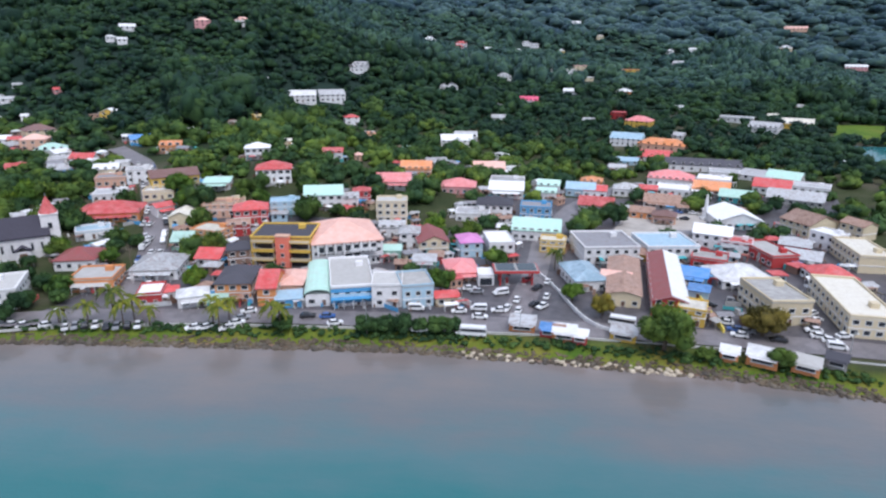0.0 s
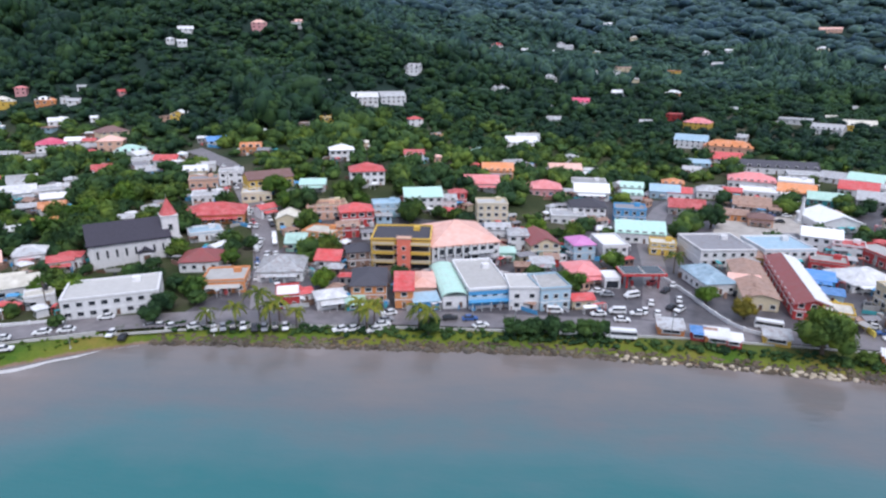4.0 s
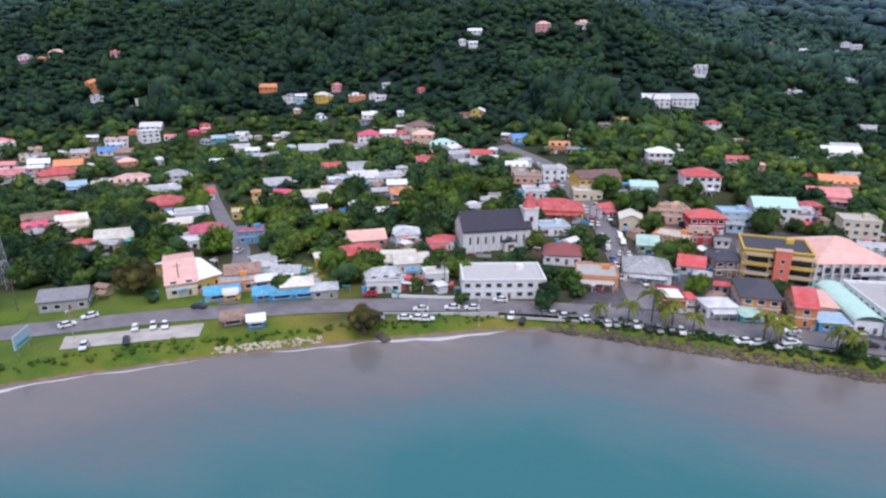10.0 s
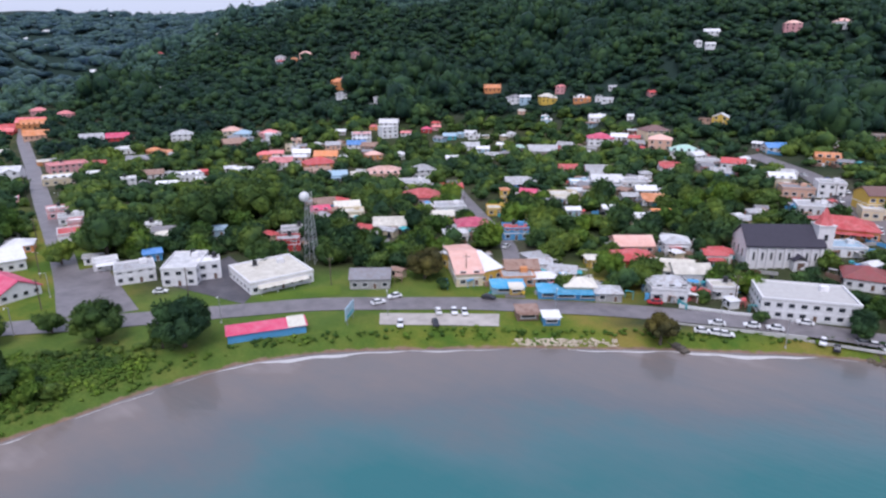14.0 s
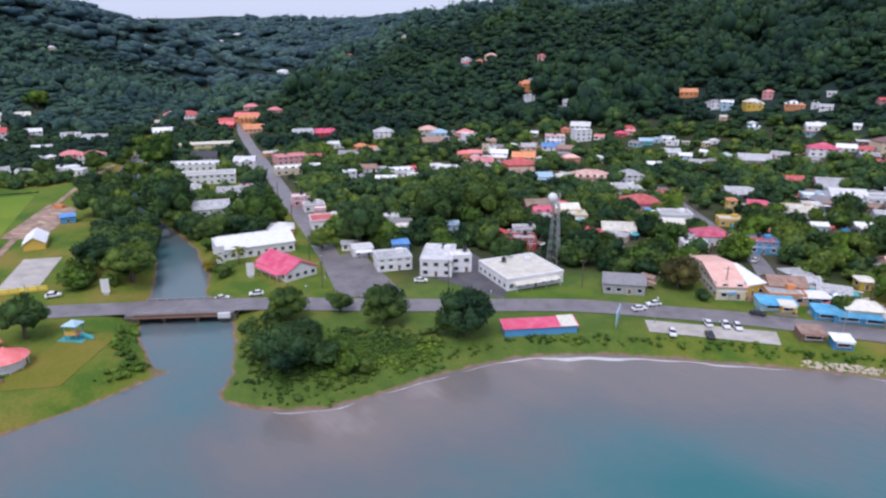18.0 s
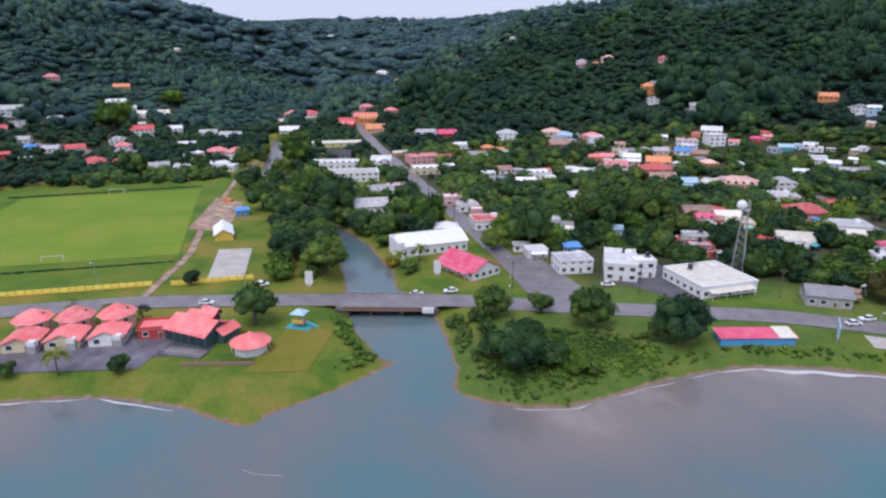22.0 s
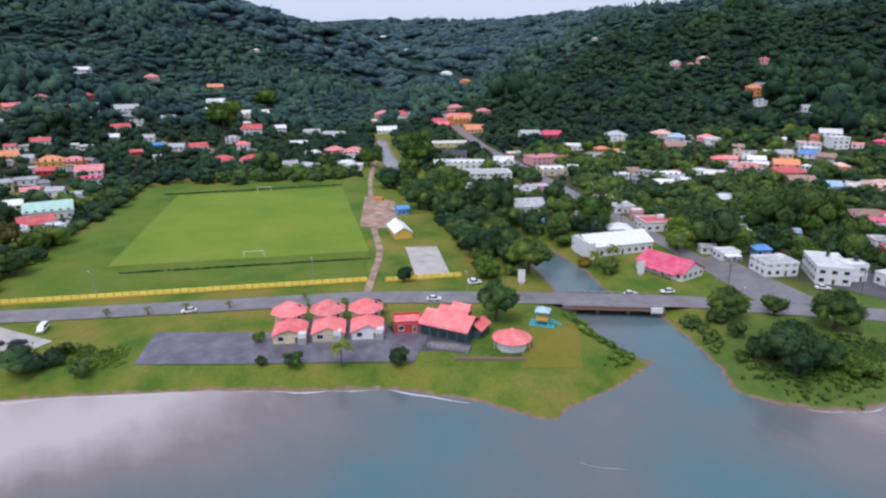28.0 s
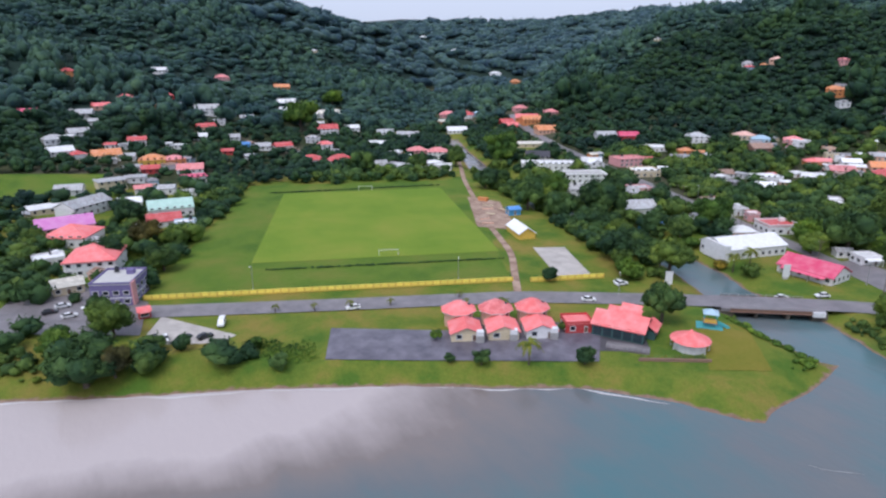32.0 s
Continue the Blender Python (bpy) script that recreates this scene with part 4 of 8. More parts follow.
far_house(309.3, 557.8, 10.7, 8.6, 1.3, -30, "cream", "zinc", "hip")
far_house(403.4, 844.8, 10.2, 8.2, 1.5, -26, "white", "red", "hip")
far_house(329.1, 962.4, 9.1, 7.2, 1.5, -20, "white", "white", "hip")
far_house(243.3, 1038.4, 10.6, 8.5, 1.5, -14, "cream", "cream", "hip")
far_house(229.2, 355.9, 6.4, 5.1, 1, -35, "white", "white", "hip")
far_house(121.3, 985.4, 11.8, 9.4, 1.5, -8, "white", "zinc", "hip")
far_house(61.1, 669.5, 13.9, 11.1, 1.5, -7, "white", "zinc", "hip")
far_house(165.4, 935.5, 9.6, 7.7, 1.5, -11, "yellow", "white", "hip")
house(182.8, 306.9, 16.6, 13.3, 1, -33, "white", "zinc", "flat", 1)
house(164.3, 308.7, 16.7, 13.4, 1.2, -31, "white", "red", "gable", 1)
# houses up the church street and behind
far_house(-370.1, 365.4, 8.6, 6.8, 1, 41, "white", "white", "flat")
far_house(-347.2, 379.4, 6.6, 5.3, 1, 37, "white", "white", "hip")
house(-326.8, 354.3, 8.3, 6.6, 1, 37, "sky", "green", "hip", 0)
house(-308.3, 352.4, 18.9, 14.0, 1, 36, "grey", "zinc", "gable", 0)
house(-276.6, 372.3, 16.1, 12.9, 2, 31, "white", "magenta", "hip", 0)
house(-279.6, 356.9, 13.6, 10.9, 1, 32, "grey", "zinc", "flat", 0)
house(-266.3, 379.7, 10.7, 8.6, 1, 29, "white", "white", "gable", 0)
house(-250.6, 364.8, 10.3, 8.2, 1, 28, "lilac", "zinc", "gable", 0)
far_house(-295.2, 415.9, 9.3, 7.5, 1, 30, "white", "white", "hip")
house(-234.2, 361.1, 13.5, 10.8, 2.5, 26, "peach", "peach", "hip", 0)
house(-215.5, 345.1, 15.4, 12.3, 1.5, 25, "white", "green", "hip", 0)
house(-184.3, 320.3, 11.3, 9.1, 1.3, 22, "white", "red", "gable", 0)
house(-198.0, 325.2, 13.3, 10.7, 1, 24, "white", "zinc", "flat", 0)
house(-185.8, 302.8, 11.4, 9.1, 1, 23, "sky", "zinc", "gable", 1)
house(-214.5, 313.3, 10.1, 8.1, 1, 27, "white", "red", "gable", 1)
house(-268.3, 303.7, 10.6, 8.5, 1.3, 35, "white", "red", "gable", 1)
house(-251.1, 304.5, 12.9, 10.3, 1, 33, "pink", "zinc", "gable", 1)
house(-235.1, 276.9, 15.0, 12.0, 1.2, 33, "white", "white", "gable", 1)
house(-247.6, 273.6, 10.7, 8.6, 1, 35, "sky", "white", "flat", 1)
house(-221.9, 280.3, 14.5, 11.6, 1, 31, "white", "zinc", "flat", 1)
house(-221.3, 295.9, 5.7, 5.0, 1, 29, "white", "zinc", "hip", 1)
house(-203.6, 251.9, 9.8, 7.8, 1, 30, "white", "orange", "gable", 1)
house(-192.9, 229.6, 8.1, 6.5, 1.2, 31, "white", "orange", "gable", 1)
house(-200.3, 222.0, 7.5, 6.0, 1, 33, "cream", "white", "gable", 1)
house(-214.8, 229.3, 6.4, 5.1, 1, 35, "grey", "white", "gable", 1)
house(-227.7, 219.5, 6.2, 5.0, 1, 38, "sky", "white", "gable", 1)
house(-242.1, 242.0, 13.4, 10.7, 1.2, 37, "cream", "white", "flat", 1)
house(-241.4, 253.8, 7.5, 6.0, 1, 36, "grey", "white", "shed", 1)
house(-281.1, 267.3, 12.2, 9.8, 1, 40, "grey", "zinc", "gable", 1)
house(-236.8, 199.6, 5.3, 5.0, 1, 42, "white", "pink", "gable", 1)
house(-191.4, 190.3, 13.4, 10.7, 1, 35, "peach", "peach", "gable", 1)
house(-185.6, 174.6, 13.1, 10.5, 1.3, 36, "red", "red", "hip", 1)
house(-166.5, 172.7, 11.5, 9.2, 1.2, 32, "white", "cream", "gable", 1)
house(-177.6, 196.1, 8.6, 6.9, 1.2, 32, "white", "zinc", "hip", 1)
house(-163.0, 189.4, 7.2, 5.8, 1.3, 29, "white", "red", "gable", 1)
house(-197.2, 167.3, 4.0, 5.0, 1, 40, "yellow", "cream", "hip", 1)
house(-169.0, 156.5, 11.3, 9.0, 1.5, 36, "white", "zinc", "hip", 1)
house(-154.9, 165.2, 7.4, 5.9, 1.2, 31, "white", "cream", "flat", 1)
house(-213.9, 251.6, 7.4, 5.9, 1, 32, "white", "zinc", "gable", 1)
house(-211.2, 265.1, 9.2, 7.4, 1, 30, "white", "white", "gable", 1)
house(-146.7, 369.2, 10.0, 8.0, 1, 14, "white", "white", "hip", 0)
house(-144.2, 395.6, 8.5, 6.8, 1, 13, "white", "green", "gable", 0)
house(-144.4, 334.1, 11.0, 8.8, 1.5, 15, "orange", "orange", "gable", 0)
house(-170.7, 355.3, 11.7, 9.4, 1, 18, "white", "blue", "gable", 0)
house(-158.8, 293.4, 10.4, 8.3, 1.5, 19, "cream", "white", "gable", 1)
house(-150.5, 280.7, 12.6, 10.0, 1.3, 19, "peach", "grey", "flat", 1)
house(-138.3, 282.9, 10.5, 8.4, 2, 16, "white", "zinc", "flat", 1)
house(-120.0, 260.3, 12.1, 9.7, 1.2, 14, "cream", "white", "flat", 1)
house(-97.2, 266.0, 10.7, 8.6, 1.2, 9, "white", "green", "shed", 1)
house(-141.0, 262.6, 14.7, 11.8, 1, 18, "white", "zinc", "flat", 1)
house(-87.6, 240.8, 12.5, 10.0, 1.5, 7, "peach", "rust", "flat", 1)
house(-163.5, 235.4, 6.8, 5.5, 1, 24, "white", "zinc", "gable", 1)
house(-159.8, 247.5, 7.1, 5.7, 1, 23, "white", "zinc", "hip", 1)
house(-157.8, 303.9, 8.5, 6.8, 1.2, 18, "white", "zinc", "flat", 1)
house(-180.7, 330.7, 4.9, 5.0, 1, 21, "white", "white", "hip", 0)
far_house(-332.5, 406.6, 7.7, 6.2, 1.5, 34, "sky", "white", "hip")
far_house(-345.6, 439.8, 9.0, 7.2, 1.5, 33, "yellow", "cream", "hip")
far_house(-319.0, 443.6, 9.1, 7.2, 1.2, 31, "orange", "orange", "hip")
far_house(-378.3, 434.4, 7.4, 5.9, 1.5, 37, "white", "zinc", "hip")
far_house(22.6, 914.4, 15.4, 12.3, 1.5, -5, "white", "red", "hip")
far_house(-70.6, 546.9, 12.2, 9.8, 1.5, 2, "white", "zinc", "gable")
far_house(-0.8, 572.5, 6.9, 5.5, 1.5, -5, "white", "zinc", "hip")
# houses round the hill street
far_house(-478.7, 270.0, 9.8, 7.9, 2.5, 54, "white", "white", "flat")
house(-453.0, 263.6, 7.5, 6.0, 1.5, 53, "cream", "cream", "flat", 0)
house(-437.7, 258.9, 11.3, 9.0, 1, 52, "white", "white", "gable", 0)
house(-449.0, 247.6, 9.1, 7.3, 1, 54, "peach", "pink", "gable", 0)
house(-436.0, 240.6, 13.9, 11.1, 1, 54, "white", "white", "flat", 0)
house(-409.0, 246.3, 18.7, 14.0, 1.2, 51, "orange", "red", "hip", 0)
house(-420.8, 264.4, 15.2, 12.1, 1, 50, "peach", "orange", "gable", 0)
house(-434.5, 285.2, 10.5, 8.4, 1.2, 49, "peach", "zinc", "gable", 0)
far_house(-453.9, 312.9, 7.6, 6.1, 1, 48, "grey", "white", "gable")
far_house(-431.6, 310.5, 8.9, 7.1, 1, 47, "white", "white", "gable")
house(-425.3, 298.4, 12.9, 10.3, 1, 47, "white", "blue", "gable", 0)
house(-398.1, 285.2, 10.3, 8.2, 1.2, 46, "orange", "peach", "hip", 0)
far_house(-442.2, 336.8, 6.3, 5.0, 1, 45, "orange", "coral", "hip")
far_house(-424.2, 331.8, 12.3, 9.8, 3, 44, "white", "white", "flat")
house(-384.8, 297.0, 7.7, 6.1, 1.3, 44, "white", "white", "hip", 0)
far_house(-408.1, 358.2, 8.0, 6.4, 1, 41, "red", "magenta", "hip")
far_house(-385.8, 356.0, 9.5, 7.6, 1, 39, "teal", "sky", "gable")
far_house(-375.5, 369.1, 8.8, 7.1, 1, 37, "white", "white", "gable")
house(-360.5, 344.7, 12.8, 10.3, 1, 37, "white", "zinc", "gable", 0)
house(-355.4, 246.8, 23.2, 14.0, 1.5, 46, "peach", "peach", "hip", 0)
house(-339.3, 260.5, 14.0, 11.2, 2, 43, "white", "zinc", "hip", 0)
house(-327.5, 236.8, 16.9, 13.5, 1, 44, "white", "zinc", "flat", 1)
house(-302.0, 210.5, 17.7, 14.0, 1.3, 44, "pink", "red", "hip", 1)
house(-300.9, 234.2, 10.9, 8.7, 1.2, 41, "white", "red", "gable", 1)
house(-374.0, 225.7, 11.5, 9.2, 1.2, 50, "sky", "sky", "gable", 1)
house(-365.7, 235.2, 8.8, 7.0, 1, 48, "white", "cream", "gable", 1)
house(-391.1, 227.6, 14.6, 11.7, 1, 52, "brown", "rust", "gable", 1)
house(-278.7, 200.5, 13.4, 10.7, 1.2, 42, "white", "zinc", "flat", 1)
house(-272.8, 186.8, 9.1, 7.3, 1, 43, "yellow", "cream", "gable", 1)
house(-252.3, 178.0, 12.8, 10.2, 1.3, 41, "white", "magenta", "hip", 1)
house(-233.6, 179.5, 9.7, 7.7, 1.5, 37, "blue", "red", "flat", 1)
house(-321.2, 161.3, 8.0, 6.4, 1.5, 53, "pink", "magenta", "gable", 1)
house(-332.9, 173.1, 13.0, 10.4, 1, 53, "brown", "rust", "gable", 1)
house(-319.9, 176.8, 11.2, 8.9, 1, 51, "white", "cream", "gable", 1)
house(-283.6, 164.1, 9.3, 7.5, 1, 48, "white", "cream", "gable", 1)
house(-251.9, 165.1, 9.0, 7.2, 1, 43, "white", "white", "flat", 1)
house(-253.8, 171.9, 6.3, 5.1, 1, 42, "white", "zinc", "gable", 1)
house(-231.4, 138.8, 8.6, 30, 1.5, 43, "cream", "peach", "gable", pitch=2.8)
house(-229.1, 139.5, 8.9, 24, 1.4, 69, "yellow", "white", "gable", pitch=2.4)
house(-213.2, 146.1, 10.6, 8.5, 1.2, 38, "peach", "rust", "gable", 1)
house(-209.5, 152.6, 7.3, 5.8, 1.2, 36, "white", "zinc", "gable", 1)
house(-210.9, 139.5, 10.3, 8.2, 1, 39, "orange", "zinc", "flat", 1)
house(-191.3, 142.7, 9.4, 7.6, 1.2, 33, "cream", "cream", "hip", 1)
house(-182.4, 143.5, 7.7, 6.2, 1, 31, "grey", "zinc", "hip", 1)
house(-197.2, 167.9, 4.0, 5.0, 1, 31, "yellow", "cream", "hip", 1)
far_house(-404.4, 446.7, 13.9, 11.1, 1.2, 34, "orange", "orange", "gable")
far_house(-375.3, 434.9, 8.1, 6.5, 2, 33, "white", "grey", "hip")
far_house(-349.2, 439.5, 11.6, 9.2, 2, 30, "yellow", "cream", "hip")
far_house(-345.4, 456.4, 7.3, 5.8, 2, 29, "pink", "pink", "hip")
far_house(-322.3, 443.6, 10.6, 8.4, 1.5, 27, "orange", "white", "hip")
far_house(-335.1, 409.2, 5.5, 5.0, 2, 30, "teal", "white", "hip")
far_house(-295.9, 413.3, 11.5, 9.2, 1.2, 26, "white", "white", "gable")
far_house(-307.9, 444.4, 4.8, 5.0, 1.5, 26, "white", "zinc", "hip")
house(-209.4, 400.1, 9.7, 7.8, 2, 16, "yellow", "white", "front", 0)
far_house(-522.4, 386.0, 12.6, 10.0, 2.2, 47, "orange", "orange", "hip")
far_house(-507.7, 370.9, 8.7, 7.0, 1.5, 48, "white", "zinc", "hip")
far_house(-547.6, 433.7, 7.8, 6.3, 1.5, 46, "pink", "pink", "hip")
far_house(-125.6, 470.1, 4.0, 5.0, 1.2, 4, "white", "white", "hip")
far_house(-74.3, 533.7, 7.0, 5.6, 1.5, -2, "white", "zinc", "hip")
far_house(-163.2, 538.4, 11.9, 9.5, 1.5, 7, "white", "peach", "hip")
far_house(-195.5, 538.4, 12.1, 9.7, 2, 11, "pink", "peach", "hip")
far_house(-250.3, 524.8, 11.3, 9.1, 1, 17, "white", "white", "gable")
far_house(-254.4, 503.7, 6.0, 5.0, 1, 18, "white", "white", "hip")
house(-47.5, 402.3, 7.4, 5.9, 1.5, -6, "peach", "orange", "hip", 0)
house(-278.3, 268.7, 8.8, 7.1, 1, 34, "white", "zinc", "gable", 1)
house(-240.7, 239.1, 10.4, 8.3, 1, 31, "white", "cream", "gable", 1)
house(-268.2, 231.9, 4.0, 5.0, 2, 36, "yellow", "orange", "hip", 1)
house(-258.0, 207.9, 9.6, 7.7, 1, 37, "yellow", "cream", "flat", 1)
house(-172.5, 174.1, 13.1, 10.5, 1, 24, "white", "cream", "gable", 1)
house(-168.0, 154.7, 10.3, 8.2, 1.3, 25, "white", "zinc", "flat", 1)
house(-178.3, 198.1, 9.2, 7.4, 1.2, 23, "white", "white", "hip", 1)
house(-161.6, 192.4, 7.2, 5.8, 1.3, 19, "white", "red", "hip", 1)
# houses along the main street
far_house(-711.4, 212.5, 18.9, 14.0, 1.5, 68, "orange", "orange", "gable")
far_house(-666.4, 194.3, 17.5, 14.0, 1.2, 68, "peach", "orange", "gable")
far_house(-718.9, 242.8, 12.9, 10.3, 1.3, 66, "pink", "pink", "hip")
far_house(-732.9, 199.1, 13.3, 10.6, 1.2, 70, "red", "red", "gable")
far_house(-604.2, 206.1, 15.8, 12.6, 1.5, 64, "white", "zinc", "gable")
far_house(-591.9, 219.0, 15.1, 12.0, 1, 62, "red", "magenta", "gable")
far_house(-549.0, 203.8, 17.0, 13.6, 1.2, 61, "white", "white", "flat")
house(-514.6, 189.6, 13.7, 11.0, 1, 61, "white", "grey", "gable", 0)
far_house(-526.0, 208.0, 9.9, 7.9, 1.2, 60, "orange", "orange", "hip")
far_house(-542.4, 240.8, 15.5, 12.4, 2, 57, "white", "zinc", "hip")
far_house(-521.9, 268.6, 14.2, 11.3, 1.2, 53, "cream", "peach", "hip")
far_house(-495.8, 249.6, 15.7, 12.5, 1, 53, "brown", "rust", "gable")
far_house(-482.4, 272.3, 11.2, 9.0, 2, 50, "pink", "pink", "flat")
far_house(-463.3, 277.9, 7.2, 5.7, 1.2, 48, "peach", "cream", "flat")
house(-446.7, 261.9, 5.3, 5.0, 1.5, 48, "white", "zinc", "flat", 0)
house(-452.0, 240.2, 9.5, 7.6, 1.2, 51, "orange", "coral", "hip", 0)
house(-430.3, 235.3, 14.0, 11.2, 1, 49, "white", "pink", "gable", 0)
house(-525.4, 150.7, 21.0, 14.0, 2, 66, "pink", "pink", "flat", 0)
house(-493.6, 131.3, 16.7, 13.4, 1.5, 67, "cream", "white", "flat", 0)
house(-522.8, 118.2, 8.9, 7.1, 2, 70, "white", "white", "front", 0)
house(-452.2, 147.8, 7.3, 5.8, 2, 62, "white", "white", "flat", 0)
house(-430.1, 157.1, 11.3, 9.0, 1, 59, "sky", "white", "gable", 0)
house(-442.0, 177.0, 14.5, 11.6, 1.5, 57, "white", "white", "flat", 0)
house(-447.7, 190.2, 5.3, 5.0, 1, 56, "red", "red", "gable", 0)
house(-466.3, 170.1, 11.7, 9.3, 1, 60, "white", "rust", "gable", 0)
house(-389.6, 152.8, 7.2, 5.7, 1, 56, "white", "white", "flat", 1)
house(-442.4, 205.3, 6.8, 5.4, 1, 54, "white", "white", "gable", 0)
house(-416.7, 95.0, 8.4, 6.8, 1.5, 67, "pink", "white", "flat", 1)
house(-403.2, 94.1, 9.6, 7.7, 1, 67, "white", "zinc", "flat", 1)
house(-374.8, 83.4, 14.0, 11.2, 1.3, 66, "white", "red", "flat", 1)
house(-353.1, 121.2, 8.5, 6.8, 1.3, 57, "sky", "sky", "hip", 1)
house(-357.3, 104.6, 5.9, 5.0, 1.5, 61, "white", "white", "flat", 1)
house(-332.7, 71.8, 7.6, 6.1, 1, 65, "white", "white", "flat", 1)
house(-314.6, 71.9, 11.9, 9.6, 1.5, 63, "white", "zinc", "flat", 1)
house(-328.2, 86.2, 6.0, 5.0, 1, 61, "blue", "blue", "shed", 1)
house(-302.2, 82.4, 10.6, 17, 2, 42, "white", "white", "flat")
house(-296.4, 86.8, 7.3, 5.9, 2, 57, "white", "white", "flat", 1)
house(-277.7, 96.7, 20.6, 20, 1.25, 71, "white", "cream", "flat")
house(-306.3, 132.0, 8.8, 7.0, 1.5, 49, "white", "zinc", "flat", 1)
house(-297.9, 122.2, 8.4, 6.7, 1.5, 49, "red", "zinc", "flat", 1)
house(-279.7, 142.2, 12.7, 10.2, 1, 43, "grey", "grey", "flat", 1)
house(-284.3, 164.7, 12.9, 10.3, 1, 40, "white", "cream", "gable", 1)
house(-318.0, 164.2, 7.0, 5.6, 1.2, 46, "red", "rust", "gable", 1)
house(-309.1, 168.1, 11.3, 9.0, 1.2, 44, "cream", "cream", "flat", 1)
house(-248.2, 111.9, 12.3, 9, 1.2, 37, "grey", "grey", "gable")
far_house(-526.1, 387.7, 11.9, 9.5, 2, 44, "orange", "orange", "hip")
far_house(-450.4, 436.4, 17.7, 14.0, 1.2, 35, "orange", "orange", "gable")
far_house(-433.6, 313.3, 13.7, 11.0, 2, 37, "white", "pink", "flat")
house(-414.2, 300.7, 11.6, 9.3, 1.2, 36, "brown", "rust", "gable", 0)
far_house(-486.6, 274.1, 12.5, 10.0, 2, 45, "pink", "pink", "hip")
far_house(-507.4, 267.5, 12.8, 10.2, 1.2, 47, "sky", "sky", "hip")
# beyond the river
far_house(-808.8, 177.4, 17.2, 13.7, 1.2, 70, "pink", "pink", "hip")
far_house(-731.7, 140.9, 18.1, 14.0, 1, 71, "white", "white", "gable")
far_house(-716.2, 192.4, 13.6, 10.9, 1.2, 66, "red", "coral", "gable")
far_house(-630.3, 138.1, 40.0, 14.0, 1.2, 67, "cream", "cream", "flat")
far_house(-722.8, 216.1, 21.5, 14.0, 1.3, 64, "orange", "coral", "gable")
far_house(-672.7, 196.2, 14.9, 11.9, 1.2, 63, "peach", "orange", "gable")
far_house(-768.2, 242.5, 14.0, 11.2, 1.2, 64, "pink", "pink", "hip")
house(-542.5, 95.8, 35.5, 14.0, 1.5, 68, "white", "white", "flat", 0)
house(-499.9, 84.4, 28.9, 14.0, 2, 67, "white", "concrete", "flat", 0)
house(-471.4, 59.2, 17.3, 13.8, 1.5, 69, "stone", "concrete", "flat", 1)
house(-529.4, 120.7, 13.0, 10.4, 2, 64, "white", "white", "gable", 0)
house(-428.8, 55.8, 15.5, 12.4, 1.2, 67, "white", "zinc", "gable", 1)
house(-406.7, 41.3, 8.1, 6.5, 1, 68, "blue", "blue", "gable", 1)
house(-459.8, 90.4, 12.0, 9.6, 1.2, 63, "pink", "zinc", "flat", 0)
house(-457.2, 77.7, 12.8, 10.2, 1, 65, "white", "zinc", "gable", 1)
house(-442.3, 31.0, 5.2, 5.0, 1, 72, "white", "zinc", "gable", 1)
house(-334.6, 41.8, 18.6, 11.8, 1.0, 3, "stone", "magenta", "gable", pitch=3.3)
house(-377.7, 63.1, 10.2, 8.2, 1, 61, "orange", "white", "hip", 1)
house(-400.0, 67.5, 9.9, 8.0, 1, 62, "white", "zinc", "gable", 1)
house(-335.3, 118.5, 7.1, 5.7, 1, 45, "sky", "sky", "gable", 1)
house(-391.1, 90.1, 5.1, 5.0, 1.3, 57, "pink", "white", "flat", 1)
far_house(-629.9, 44.5, 13.1, 10.5, 2, 77, "pink", "pink", "hip")
far_house(-586.8, 32.1, 12.6, 10.1, 1.2, 78, "white", "white", "flat")
far_house(-735.6, 68.5, 14.0, 11.2, 1.5, 77, "white", "zinc", "gable")
# west of the playing field
far_house(-866.2, -167.4, 11.6, 9.3, 1.2, 90, "orange", "red", "hip")
far_house(-909.8, -89.1, 13.2, 10.5, 1.2, 84, "white", "white", "gable")
far_house(-844.7, -93.5, 10.1, 8.0, 1, 84, "red", "red", "hip")
far_house(-947.9, -23.7, 14.5, 11.6, 1.3, 79, "pink", "pink", "hip")
far_house(-827.5, -128.5, 12.3, 9.9, 1.3, 87, "orange", "coral", "hip")
far_house(-796.0, -149.0, 12.4, 9.9, 1.2, 89, "peach", "coral", "gable")
far_house(-805.4, -111.8, 6.6, 5.2, 1.2, 85, "orange", "orange", "hip")
far_house(-803.6, -92.7, 7.6, 6.1, 2, 83, "white", "zinc", "gable")
far_house(-766.7, -196.5, 14.4, 11.5, 1, 93, "pink", "magenta", "gable")
far_house(-770.8, -163.5, 15.0, 12.0, 1, 90, "grey", "zinc", "gable")
far_house(-750.9, -158.9, 9.0, 7.2, 1, 89, "white", "zinc", "gable")
far_house(-770.3, -103.9, 10.7, 8.6, 1, 84, "white", "white", "flat")
far_house(-798.9, -69.1, 19.2, 14.0, 2, 81, "white", "zinc", "gable")
far_house(-746.4, -81.0, 13.2, 10.5, 1.2, 81, "cream", "red", "gable")
far_house(-767.0, -66.3, 9.2, 7.4, 1.5, 80, "white", "zinc", "flat")
far_house(-824.1, -42.5, 8.2, 6.6, 1.2, 79, "orange", "cream", "hip")
far_house(-784.9, -39.5, 10.7, 8.6, 1.2, 78, "white", "zinc", "gable")
far_house(-704.3, -183.2, 13.1, 10.4, 1.3, 92, "white", "zinc", "hip")
far_house(-702.7, -134.4, 11.5, 9.2, 1.3, 87, "white", "red", "gable")
